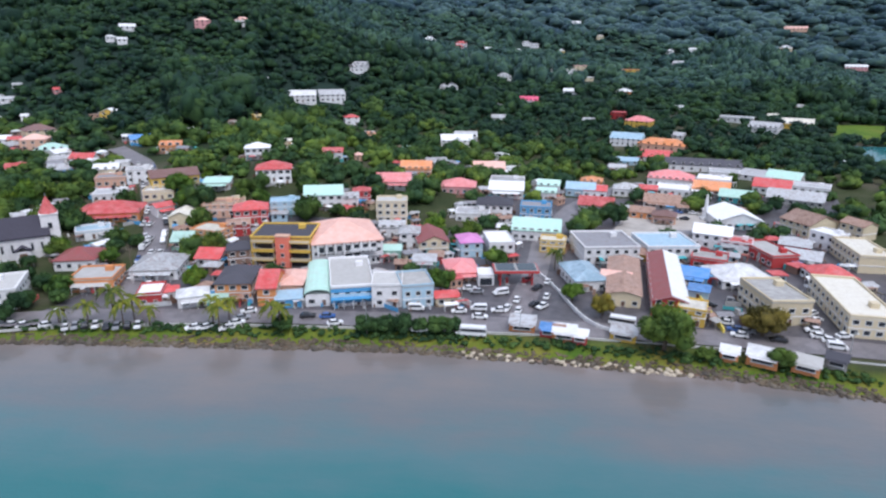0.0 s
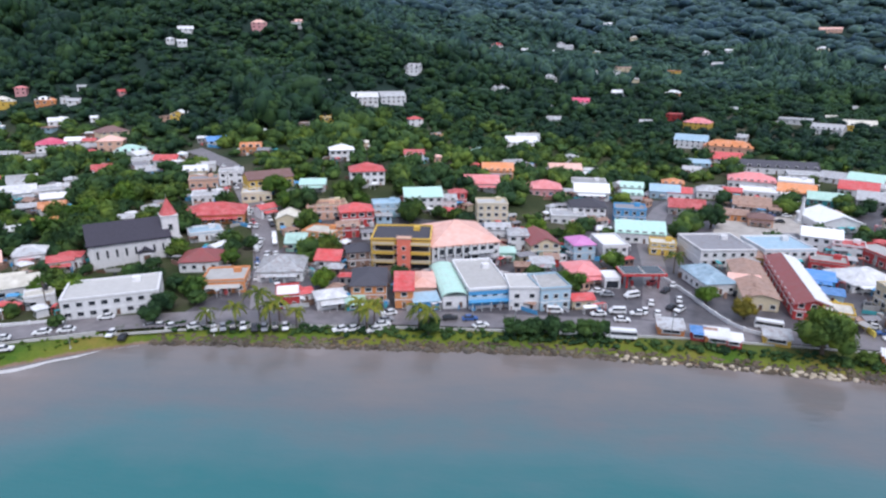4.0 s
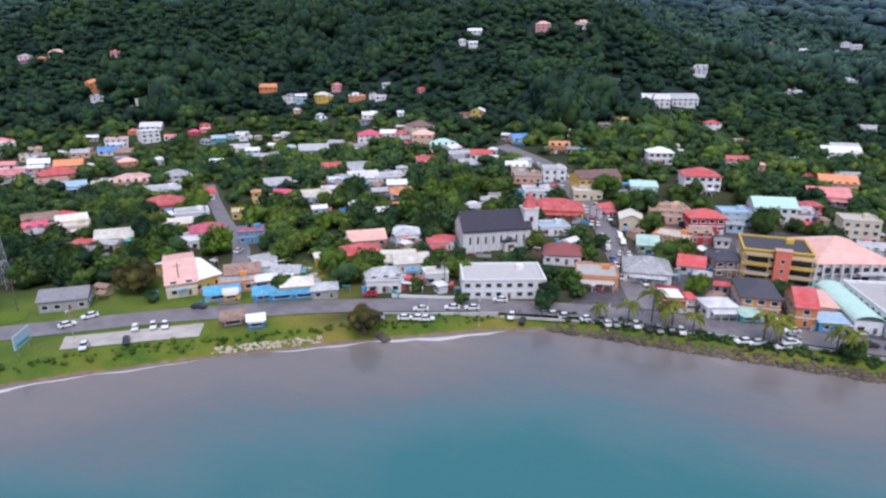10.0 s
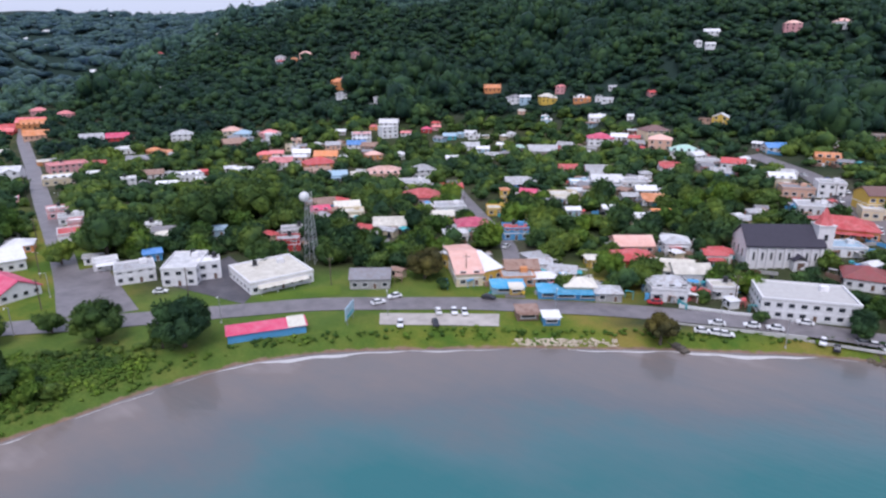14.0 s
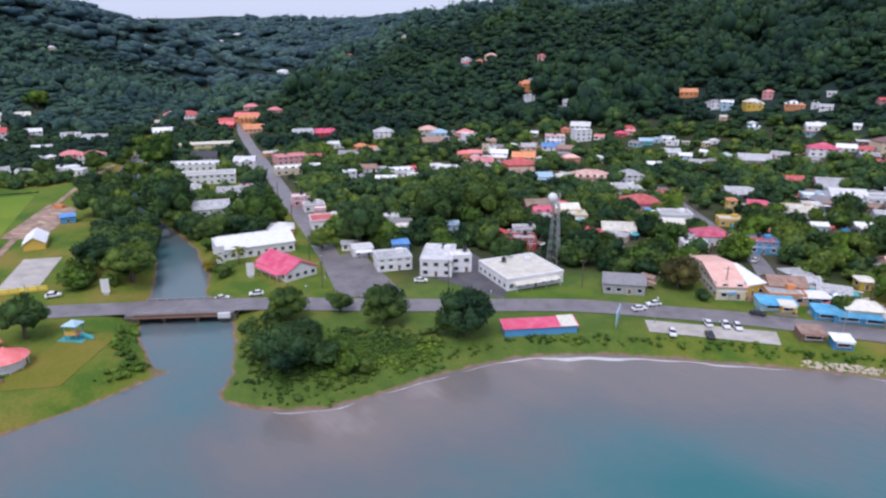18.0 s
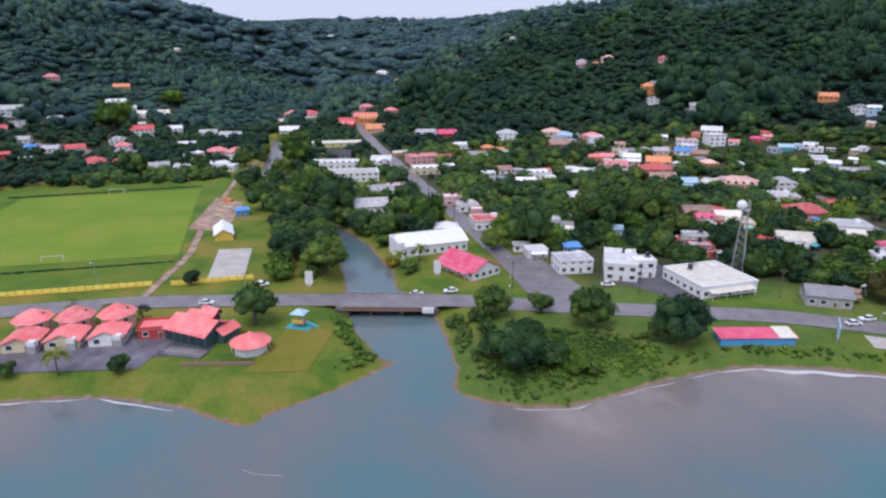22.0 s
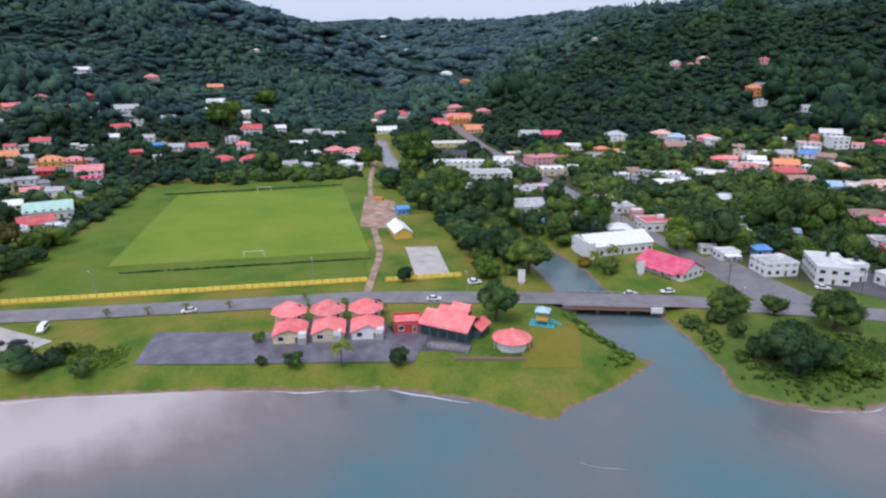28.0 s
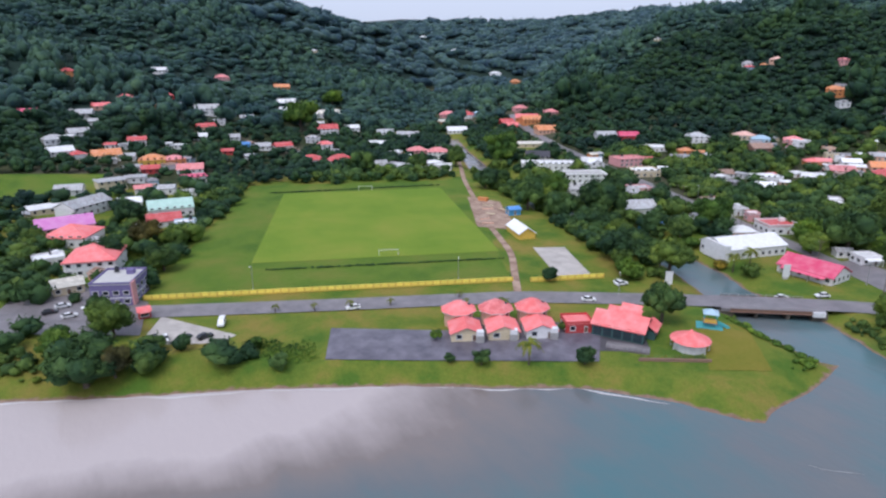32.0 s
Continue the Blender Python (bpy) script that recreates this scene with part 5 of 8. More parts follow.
far_house(-691.4, -151.3, 6.7, 5.3, 1.2, 89, "white", "red", "gable")
far_house(-691.4, -143.8, 7.5, 6.0, 1.2, 88, "white", "zinc", "flat")
far_house(-695.9, -117.6, 8.5, 6.8, 1, 85, "white", "white", "flat")
far_house(-692.6, -109.1, 7.8, 6.2, 1, 83, "white", "white", "flat")
far_house(-679.0, -180.3, 13.8, 11.1, 1, 92, "white", "white", "gable")
far_house(-669.7, -155.6, 16.1, 12.9, 1, 89, "cream", "orange", "gable")
far_house(-664.4, -144.3, 9.2, 7.3, 1, 88, "white", "zinc", "gable")
far_house(-651.6, -131.3, 15.3, 12.3, 1.5, 86, "yellow", "orange", "hip")
far_house(-651.1, -119.0, 12.0, 9.6, 1.5, 84, "orange", "pink", "hip")
far_house(-632.2, -134.8, 10.0, 8.0, 1.2, 86, "red", "red", "gable")
far_house(-606.7, -115.2, 12.9, 10.4, 1.5, 83, "white", "magenta", "shed")
far_house(-639.8, -144.1, 9.4, 7.5, 1, 87, "white", "zinc", "flat")
far_house(-600.9, -158.6, 13.8, 11.0, 2, 89, "cream", "zinc", "flat")
far_house(-613.9, -145.3, 11.4, 9.1, 1.2, 87, "white", "zinc", "flat")
far_house(-589.0, -144.0, 8.4, 6.7, 1.2, 87, "white", "pink", "gable")
far_house(-585.2, -132.5, 8.4, 6.8, 1.3, 85, "white", "zinc", "gable")
far_house(-572.8, -125.2, 10.0, 8.0, 1.3, 84, "white", "zinc", "flat")
house(-539.9, -137.2, 19.5, 14.0, 1.5, 85, "white", "green", "gable", 1)
house(-521.3, -142.6, 13.9, 11.1, 1, 86, "white", "red", "gable", 1)
house(-510.4, -135.3, 8.8, 7.1, 1, 84, "sky", "white", "flat", 1)
house(-509.7, -150.9, 9.5, 7.6, 1, 88, "white", "zinc", "flat", 1)
far_house(-558.5, -172.7, 21.7, 12, 2, 119, "white", "zinc", "gable")
far_house(-565.4, -188.7, 14.1, 11.3, 1, 94, "cream", "white", "shed")
house(-533.3, -181.1, 21.6, 14.0, 1, 93, "pink", "lilac", "gable", 1)
house(-509.9, -178.4, 17.3, 16, 1.5, 61, "white", "coral", "hip")
house(-483.3, -186.9, 10.1, 8.1, 1, 95, "white", "white", "flat", 1)
house(-468.8, -171.9, 16.5, 17, 2, 74, "white", "coral", "hip")
house(-448.6, -181.3, 9.0, 7.2, 1, 94, "cream", "cream", "shed", 1)
corner_block = house(-433.5, -166.8, 12.0, 14, 2.5, 65, "indigo", "concrete", "flat")
put("end_panel", CUBE, corner_block, (6.3, -5.6, -0.5), 0, (0.5, 3.0, 8.2), WALL["pink"], "bright pink end panel")
far_house(-814.7, 8.9, 20.0, 14.0, 2, 74, "white", "white", "gable")
far_house(-817.4, 42.9, 27.2, 14.0, 1.5, 71, "white", "cream", "gable")
far_house(-678.0, -8.8, 11.0, 8.8, 2.5, 71, "white", "coral", "hip")
far_house(-640.7, -32.7, 15.4, 12.3, 1.3, 73, "white", "red", "hip")
far_house(-631.2, -15.0, 16.9, 13.5, 1.3, 70, "white", "red", "hip")
far_house(-616.9, 54.1, 14.6, 11.7, 2, 61, "white", "pink", "hip")
far_house(-574.3, 33.7, 11.0, 8.8, 1.2, 61, "white", "white", "flat")
far_house(-641.4, 28.1, 7.4, 6.0, 1, 66, "white", "zinc", "hip")
far_house(-588.1, 10.5, 10.2, 8.2, 1, 65, "cream", "zinc", "gable")
far_house(-718.5, 82.5, 18.7, 14.0, 1.2, 64, "white", "zinc", "gable")
far_house(-794.8, 187.1, 23.7, 14.0, 1.3, 59, "white", "red", "hip")
far_house(-787.8, 203.9, 11.9, 9.5, 1.3, 57, "sky", "sky", "hip")
far_house(-696.0, -63.9, 7.4, 5.9, 1, 78, "blue", "blue", "gable")
far_house(-658.4, -69.6, 6.9, 5.5, 1.2, 78, "white", "zinc", "gable")
far_house(-688.5, -37.9, 12.5, 10.0, 1.2, 75, "white", "red", "gable")
far_house(-688.4, -52.5, 10.7, 8.6, 1.2, 77, "white", "zinc", "gable")
far_house(-675.7, -80.8, 7.8, 6.2, 1, 80, "red", "red", "gable")
far_house(-711.3, -6.6, 10.8, 8.6, 1.5, 72, "white", "zinc", "hip")
far_house(-1153.5, 522.7, 18.0, 14.0, 1.5, 54, "orange", "orange", "hip")
far_house(-1136.8, 636.6, 14.4, 11.5, 1.5, 49, "white", "red", "hip")
far_house(-786.0, 460.5, 7.6, 6.1, 1.5, 42, "cream", "white", "hip")
far_house(-1210.6, 525.4, 16.7, 13.3, 1.2, 55, "white", "white", "hip")
far_house(-1360.3, 523.7, 15.9, 12.8, 1.2, 59, "white", "white", "hip")
far_house(-626.3, 411.4, 8.9, 7.1, 1.3, 35, "white", "zinc", "hip")
far_house(-607.1, 427.4, 12.0, 9.6, 1.3, 33, "peach", "peach", "hip")
far_house(-1227.7, 530.7, 21.1, 14.0, 1.2, 57, "white", "white", "hip")
far_house(-2125.4, 873.2, 29.4, 14.0, 1.2, 62, "white", "white", "hip")
far_house(-1138.2, 147.9, 9.7, 7.8, 1.2, 73, "cream", "white", "hip")
far_house(-692.6, 315.9, 13.7, 11.0, 1.2, 47, "white", "zinc", "hip")
far_house(-1968.4, 957.8, 21.2, 14.0, 1.2, 62, "white", "white", "hip")
far_house(-852.2, 422.3, 7.8, 6.2, 1.2, 59, "pink", "red", "hip")
far_house(-611.8, 415.6, 6.5, 5.2, 1.2, 49, "orange", "orange", "hip")
far_house(-547.3, 434.2, 7.4, 5.9, 1.2, 43, "pink", "pink", "hip")
far_house(-2096.1, 802.1, 17.8, 14.0, 1.2, 64, "white", "white", "hip")
far_house(-1305.7, 323.9, 10.0, 8.0, 1.2, 69, "white", "white", "hip")
# further up the valley and the hill
far_house(-244.7, 501.4, 6.9, 5.5, 1, 24, "white", "white", "gable")
far_house(-268.9, 450.0, 7.1, 5.7, 1, 29, "pink", "red", "gable")
far_house(-300.0, 442.1, 8.5, 6.8, 1, 33, "white", "zinc", "gable")
far_house(-303.8, 460.6, 5.6, 5.0, 1, 32, "white", "zinc", "gable")
far_house(-271.4, 413.1, 4.4, 5.0, 1, 31, "white", "white", "gable")
house(-245.4, 383.1, 16.3, 13.0, 2, 31, "cream", "brown", "hip", 0)
house(-157.0, 418.8, 4.4, 5.0, 1, 18, "white", "white", "gable", 0)
far_house(7.3, 593.4, 6.2, 5.0, 1, -2, "white", "white", "gable")
far_house(85.7, 678.5, 11.7, 9.4, 1, -9, "pink", "red", "gable")
far_house(119.8, 614.8, 12.8, 10.3, 1, -13, "white", "white", "gable")
far_house(329.5, 816.7, 8.4, 6.7, 1, -23, "white", "white", "gable")
far_house(380.7, 845.3, 8.7, 7.0, 1, -25, "white", "white", "gable")
far_house(306.2, 853.2, 16.1, 12.9, 1, -21, "grey", "zinc", "gable")
far_house(362.5, 965.2, 9.9, 7.9, 1, -22, "white", "white", "gable")
far_house(198.3, 543.9, 7.6, 6.1, 1, -22, "white", "zinc", "gable")
far_house(163.3, 444.1, 10.2, 8.2, 1, -22, "white", "zinc", "gable")
far_house(223.8, 1141.9, 15.4, 12.3, 1, -12, "white", "white", "gable")
far_house(134.5, 1124.2, 13.3, 10.6, 1, -8, "white", "white", "gable")
far_house(132.8, 976.6, 11.7, 9.3, 1, -9, "white", "zinc", "gable")
far_house(59.3, 898.9, 9.2, 7.4, 1, -5, "white", "white", "gable")
far_house(106.2, 963.1, 6.6, 5.3, 1, -7, "white", "white", "gable")
far_house(-941.3, 39.0, 16.2, 13.0, 1, 83, "orange", "orange", "gable")
far_house(-863.7, 19.9, 17.6, 14.0, 1, 83, "white", "white", "gable")
far_house(-845.9, 29.0, 9.3, 7.4, 1, 82, "white", "white", "gable")
far_house(-778.8, 24.4, 5.7, 5.0, 1, 82, "white", "white", "gable")
far_house(-620.3, 30.0, 7.4, 6.0, 1, 79, "white", "white", "gable")
far_house(-599.0, -4.2, 16.8, 13.5, 1, 83, "grey", "zinc", "gable")
house(-455.9, 2.9, 5.5, 5.0, 1, 78, "blue", "blue", "gable", 1)
far_house(-781.2, 155.6, 9.8, 7.9, 1, 71, "orange", "cream", "gable")
far_house(-576.6, 113.7, 17.0, 13.6, 1, 67, "grey", "dark", "gable")
far_house(-515.8, 210.5, 7.3, 5.8, 1, 53, "orange", "orange", "gable")
far_house(-560.6, 151.9, 6.4, 5.1, 1, 62, "orange", "cream", "gable")
far_house(-527.0, 170.7, 7.8, 6.2, 1, 58, "red", "red", "gable")
house(-495.7, 150.8, 6.5, 5.2, 1, 58, "white", "white", "gable", 0)
house(-430.3, 205.2, 12.4, 9.9, 1, 46, "white", "white", "gable", 0)
house(-345.1, 101.8, 7.0, 5.6, 1, 49, "cream", "cream", "hip", 1)
far_house(-473.7, 383.1, 12.1, 9.7, 1, 36, "white", "zinc", "gable")
far_house(-439.2, 351.5, 14.5, 11.6, 1, 34, "white", "white", "gable")
far_house(-414.9, 341.7, 7.4, 5.9, 1, 33, "white", "pink", "gable")
house(-352.9, 311.5, 8.5, 6.8, 1, 28, "white", "white", "gable", 0)
far_house(-404.7, 365.9, 6.7, 5.3, 1, 30, "pink", "pink", "gable")
far_house(-366.6, 435.8, 8.5, 6.8, 2, 23, "sky", "white", "gable")
far_house(-359.9, 419.7, 5.8, 5.0, 1, 23, "peach", "cream", "gable")
far_house(-380.6, 363.5, 4.8, 5.0, 1, 28, "sky", "sky", "gable")
house(-348.6, 342.6, 8.8, 7.1, 1, 26, "sky", "white", "gable", 0)
house(-342.1, 355.9, 5.2, 5.0, 1, 24, "white", "white", "gable", 0)
house(-334.3, 331.3, 9.2, 7.3, 1, 24, "white", "zinc", "gable", 0)
house(-297.0, 363.7, 10.3, 8.3, 1, 18, "white", "zinc", "gable", 0)
house(-261.4, 243.7, 7.7, 6.2, 1, 19, "yellow", "magenta", "gable", 1)
far_house(-744.6, 18.1, 17.3, 13.8, 2, 72, "white", "red", "gable")
far_house(-631.1, -112.7, 15.0, 12.0, 1, 84, "white", "pink", "gable")
far_house(-596.2, -177.9, 12.6, 10.1, 1, 93, "white", "zinc", "gable")
far_house(-565.4, -152.6, 11.0, 8.8, 1, 90, "white", "white", "gable")
far_house(-718.0, -67.5, 11.0, 8.8, 1, 80, "white", "zinc", "gable")
far_house(-718.6, -91.0, 10.7, 8.6, 1, 83, "white", "white", "gable")
far_house(-723.3, -168.0, 13.7, 11.0, 1, 91, "white", "zinc", "gable")
far_house(-688.0, 38.7, 13.5, 10.8, 1, 68, "white", "white", "gable")
far_house(-760.1, 46.9, 12.1, 9.7, 1, 70, "white", "white", "gable")


# ---- buildings and works of their own kind ----
SLATE = plain("dark_violet_slate", (0.045, 0.040, 0.062), 0.7, 0, 0.4)
METAL = plain("galvanised_steel", (0.48, 0.49, 0.50), 0.45, 0.6)
WHITEPAINT = plain("white_gloss", (0.78, 0.78, 0.78), 0.45)
STONE = WALL["stone"]
DARKGLASS = plain("dark_tinted_glass", (0.03, 0.05, 0.06), 0.1)
YELLOWWALL = painted("yellow_boundary_wall", (0.93, 0.74, 0.13), 0.8, 0.12)
FIELD = [(-428, -162), (-382, -52), (-538, 26), (-586, -88)]
PITCH_AREA = [(-446.5, -123), (-412, -36), (-525, 3), (-555, -78)]
HOTEL_LOT = [(-361, -126), (-325, -67), (-337, -55), (-378, -118)]
OPEN_LOTS = [
    FIELD, HOTEL_LOT,
    [(-232, 78), (-190, 108), (-160, 124), (-125, 142), (-128, 154), (-174, 134), (-212, 114), (-240, 92)],
    [(-440, -168), (-392, -50), (-372, -22), (-350, -10), (-372, -50), (-418, -164)],
    [(-322, -2), (-348, 27), (-372, 34), (-364, 60), (-337, 62), (-330, 85), (-304, 110), (-267, 118), (-233, 118), (-272, 78)],
    [(-288, -56), (-284, -30), (-292, -4), (-322, 2), (-330, -12), (-300, -62)],
    [(-395, -165), (-300, -68), (-288, -50), (-322, 0), (-352, -12), (-372, -50), (-430, -195)],
    [(-430, -30), (-370, -50), (-362, -18), (-405, 0), (-500, 30), (-545, 32)],
    [(-225, 60), (-255, 32), (-290, 0), (-300, 30), (-240, 92), (-190, 128), (-170, 118)],
    [(-130, 140), (110, 122), (110, 150), (-130, 160)],
    [(14, 150), (45, 150), (38, 196), (10, 186)],
    [(-640, -215), (-592, -215), (-592, -160), (-632, -160)],
    [(265, 430), (295, 419), (345, 494), (300, 490)],
    [(236, 338), (262, 343), (294, 410), (260, 410)],
    [(62, 236), (108, 238), (122, 276), (82, 276)],
]
lot("ground_playing_field", FIELD, 0.08, ROUGHGRASS, "long green grass round the playing field")
lot("ground_pitch", PITCH_AREA, 0.16, PITCH, "mown bright green football pitch")
lot("ground_hotel_car_park", HOTEL_LOT, 0.10, WETLOT, "wet dark asphalt car park beside the red-roofed inn")
lot("ground_hotel_yard", [(-352, -96), (-322, -52), (-334, -42), (-368, -84)], 0.06, TARMAC, "dark asphalt yard round the inn")
lot("ground_court", [(-409, -22), (-403, -11), (-374, -24), (-379, -35)], 0.14, GRAVEL, "grey concrete ball court")
lot("ground_works", [(-498, 4), (-480, 12), (-432, -12), (-446, -24)], 0.2, EARTH, "bare brown earth of a building site")
lot("ground_gravel_lot", [(-411, -158), (-387, -142), (-384, -147), (-394, -166)], 0.10, GRAVEL, "pale gravel car park by the shore")
lot("ground_bay_lot", [(-226, 90), (-231, 96), (-203, 115), (-199, 108)], 0.11, GRAVEL, "pale worn gravel lay-by beside the bay")
lot("ground_town_west", [(-112, 162), (16, 161), (14, 246), (-92, 236)], 0.05, TARMAC, "grey paved ground of the town centre")
lot("ground_town_east", [(16, 161), (130, 140), (190, 300), (14, 300)], 0.06, TARMAC, "grey paved ground round the market")
lot("ground_square", [(8, 152), (46, 147), (38, 198), (12, 190)], 0.12, TARMAC, "dark asphalt square where minibuses park")
lot("ground_car_park", [(64, 237), (105, 240), (119, 276), (84, 276)], 0.12, GRAVEL, "pale gravel car park in the town")
lot("ground_far_pasture", [(-640, -215), (-592, -215), (-592, -160), (-632, -160)], 0.3, ROUGHGRASS, "green meadow behind the houses")
lot("water_pond", [(236, 338), (262, 343), (294, 410), (260, 410)], 0.35, SEA, "still grey pond beside the meadow", "pond")
lot("ground_east_pasture", [(265, 430), (295, 419), (345, 494), (300, 490)], 0.3, ROUGHGRASS, "green meadow beside a pond")
lot("ground_street_corner", [(-470, -190), (-425, -205), (-400, -165), (-425, -160)], 0.13, ASPHALT, "grey asphalt forecourt at the street corner")
lot("ground_side_street", [(-338, 62), (-336, 73), (-289, 58), (-296, 46)], 0.12, ASPHALT, "grey asphalt of the street mouth by the coast road")
lot("ground_depot_yard", [(-309, 104), (-303, 74), (-268, 78), (-277, 93)], 0.09, TARMAC, "dark asphalt yard beside the white store")
lot("ground_road_lawn", [(-270, 84), (-256, 106), (-250, 100), (-264, 80)], 0.13, ROUGHGRASS, "strip of green grass along the coast road")
lot("ground_lawn", [(-326, -28), (-322, -14), (-300, -34), (-308, -47)], 0.10, VERGE, "dry yellowish lawn behind the inn")


def cylinder(name, sides, r0, r1, h, material, cap=True):
    v = [(r * math.cos(a), r * math.sin(a), z) for r, z in ((r0, 0), (r1, h)) for a in [2 * math.pi * i / sides for i in range(sides)]]
    f = [(i, (i + 1) % sides, sides + (i + 1) % sides, sides + i) for i in range(sides)]
    if cap:
        f += [tuple(range(sides - 1, -1, -1)), tuple(range(sides, 2 * sides))]
    return mesh_from(name, v, f, [material])


def beam(name, a, b, width, material, parent):
    """A straight bar from a to b."""
    a, b = Vector(a), Vector(b)
    ob = put(name, CUBE, parent, a, 0, (1, 1, 1), material)
    ob.rotation_mode = "QUATERNION"
    ob.rotation_quaternion = (b - a).to_track_quat("Z", "Y")
    ob.scale = (width, width, (b - a).length)
    return ob


def thing_at(name, x, y, yaw, label, category, z=None, group=""):
    e = new(name)
    e.location, e.rotation_euler = (x, y, ground(x, y) if z is None else z), (0, 0, radians(yaw))
    return tagged(e, label, category, group)


CHURCH = (-146.0, 200.5, 32.0)


def church():
    """The stone parish church: nave with buttresses and lancets, dark roof, tower with a red spire."""
    c = thing_at("church", CHURCH[0], CHURCH[1], CHURCH[2], "pale stone church with a dark shingle roof and red spire", "church")
    w, d, h = 24.5, 13.0, 6.6
    FOOTPRINTS.append((CHURCH[0], CHURCH[1], 13))
    put("nave_wall", CUBE, c, (0, 0, -3), 0, (w, d, h + 3), STONE)
    put("roof", GABLE, c, (0, 0, h + 0.2), 0, (w + 0.9, d + 1.2, 5.6), SLATE)
    put("gable_wall", GABLE_END, c, (0, 0, h - 0.05), 0, (w + 0.2, d, 4.9), STONE)
    for i in range(9):
        x = -w / 2 + 1.0 + i * (w - 2.0) / 8
        put("buttress", CUBE, c, (x, -d / 2 - 0.35, -3), 0, (0.55, 0.7, h + 2.2), STONE)
        if i < 8 and i != 5:
            put("lancet_window", WINDOW, c, (x + (w - 2.0) / 16, -d / 2, 1.6), 0, (0.8, 1, 3.2))
    for y in (-3.4, 0, 3.4):
        put("lancet_window", WINDOW, c, (-w / 2, y, 1.8), -math.pi / 2, (1.0, 1, 4.0 if y == 0 else 3.2))
    put("porch", CUBE, c, (4.2, -d / 2 - 1.5, -2.5), 0, (4.4, 2.8, 5.0), STONE)
    put("porch_roof", GABLE, c, (4.2, -d / 2 - 1.5, 2.6), math.pi / 2, (3.4, 5.0, 1.7), SLATE)
    put("porch_door", DOOR, c, (4.2, -d / 2 - 2.9, -0.8), 0, (2.6, 1, 3.0))
    put("tower", CUBE, c, (w / 2 + 0.8, -2.0, -3), 0, (5.2, 5.2, 16.0), STONE)
    for z in (3.6, 8.0):
        put("belfry_window", WINDOW, c, (w / 2 + 0.8, -4.6, z), 0, (1.5, 1, 2.4))
        put("belfry_window", WINDOW, c, (w / 2 + 3.4, -2.0, z), math.pi / 2, (1.5, 1, 2.4))
    put("tower_cornice", CUBE, c, (w / 2 + 0.8, -2.0, 12.8), 0, (5.7, 5.7, 0.45), STONE)
    put("spire", cylinder("spire", 8, 2.9, 0.1, 5.6, ROOF["red"]), c, (w / 2 + 0.8, -2.0, 13.2))
    put("finial", cylinder("finial", 6, 0.12, 0.05, 1.3, METAL), c, (w / 2 + 0.8, -2.0, 18.7))
    put("vestry", CUBE, c, (-w / 2 + 3, d / 2 + 2.4, -3), 0, (7, 5.0, 6.4), STONE)
    put("vestry_roof", GABLE, c, (-w / 2 + 3, d / 2 + 2.4, 3.5), math.pi / 2, (6, 7.6, 2.2), SLATE)


church()


def hall(x0, y0, x1, y1, depth, floors, wall, roof, shape, label, category="house", **more):
    """A building given by the two ends of its front."""
    v = Vector((x1 - x0, y1 - y0))
    n = Vector((-v.y, v.x)).normalized()
    return house((x0 + x1) / 2 + n.x * depth / 2, (y0 + y1) / 2 + n.y * depth / 2, v.length, depth, floors, math.degrees(math.atan2(v.y, v.x)), wall, roof, shape, 1, label, category, **more)


# the orange-fronted office block's stair tower and the gallery rails of the yellow block
stair = thing_at("stair_tower", -52.6, 196.6, -3, "coral-painted stair tower standing before the yellow office block", "tower")
put("wall", CUBE, stair, (0, 0, -0.5), 0, (4.4, 2.4, 11.8), WALL["coral"])
put("cap", CUBE, stair, (0, 0, 11.3), 0, (4.8, 2.8, 0.4), WALL["peach"])
for k in range(3):
    put("window", WINDOW, stair, (0, -1.2, 1.4 + 3.1 * k), 0, (1.2, 1, 1.3))
gallery = thing_at("gallery", -53.4, 196.6, -3, "yellow concrete galleries with dark recesses along the office block", "gallery")
for k in range(3):
    for side in (-1, 1):
        put("slab", CUBE, gallery, (side * 6.0, 0.4, 3.1 * k + 2.7), 0, (7.4, 1.9, 0.25), WALL["yellow"])
        put("rail_wall", CUBE, gallery, (side * 6.0, -0.5, 3.1 * k + 2.95), 0, (7.4, 0.16, 0.85), WALL["yellow"] if k % 2 else WALL["cream"])
        put("shop_front", SHOPFRONT, gallery, (side * 6.0, 1.15, 3.1 * k + 0.3), 0, (6.6, 1, 2.2))
# blue bands of the waterfront store
store = thing_at("store_sign", -25.75, 167.25, 11, "bright blue sign bands across the waterfront store", "sign")
for z, hgt, m in ((1.2, 1.3, "blue"), (3.0, 0.9, "sky"), (4.4, 1.1, "blue")):
    put("band", CUBE, store, (0, 0, z), 0, (12.5, 0.18, hgt), WALL[m])
for k in range(5):
    put("canopy_post", CUBE, store, (-5.4 + 2.7 * k, -1.9, -0.2), 0, (0.18, 0.18, 3.0), WHITEPAINT)
put("canopy", CUBE, store, (0, -1.0, 2.8), 0, (12.6, 2.2, 0.18), WALL["blue"])
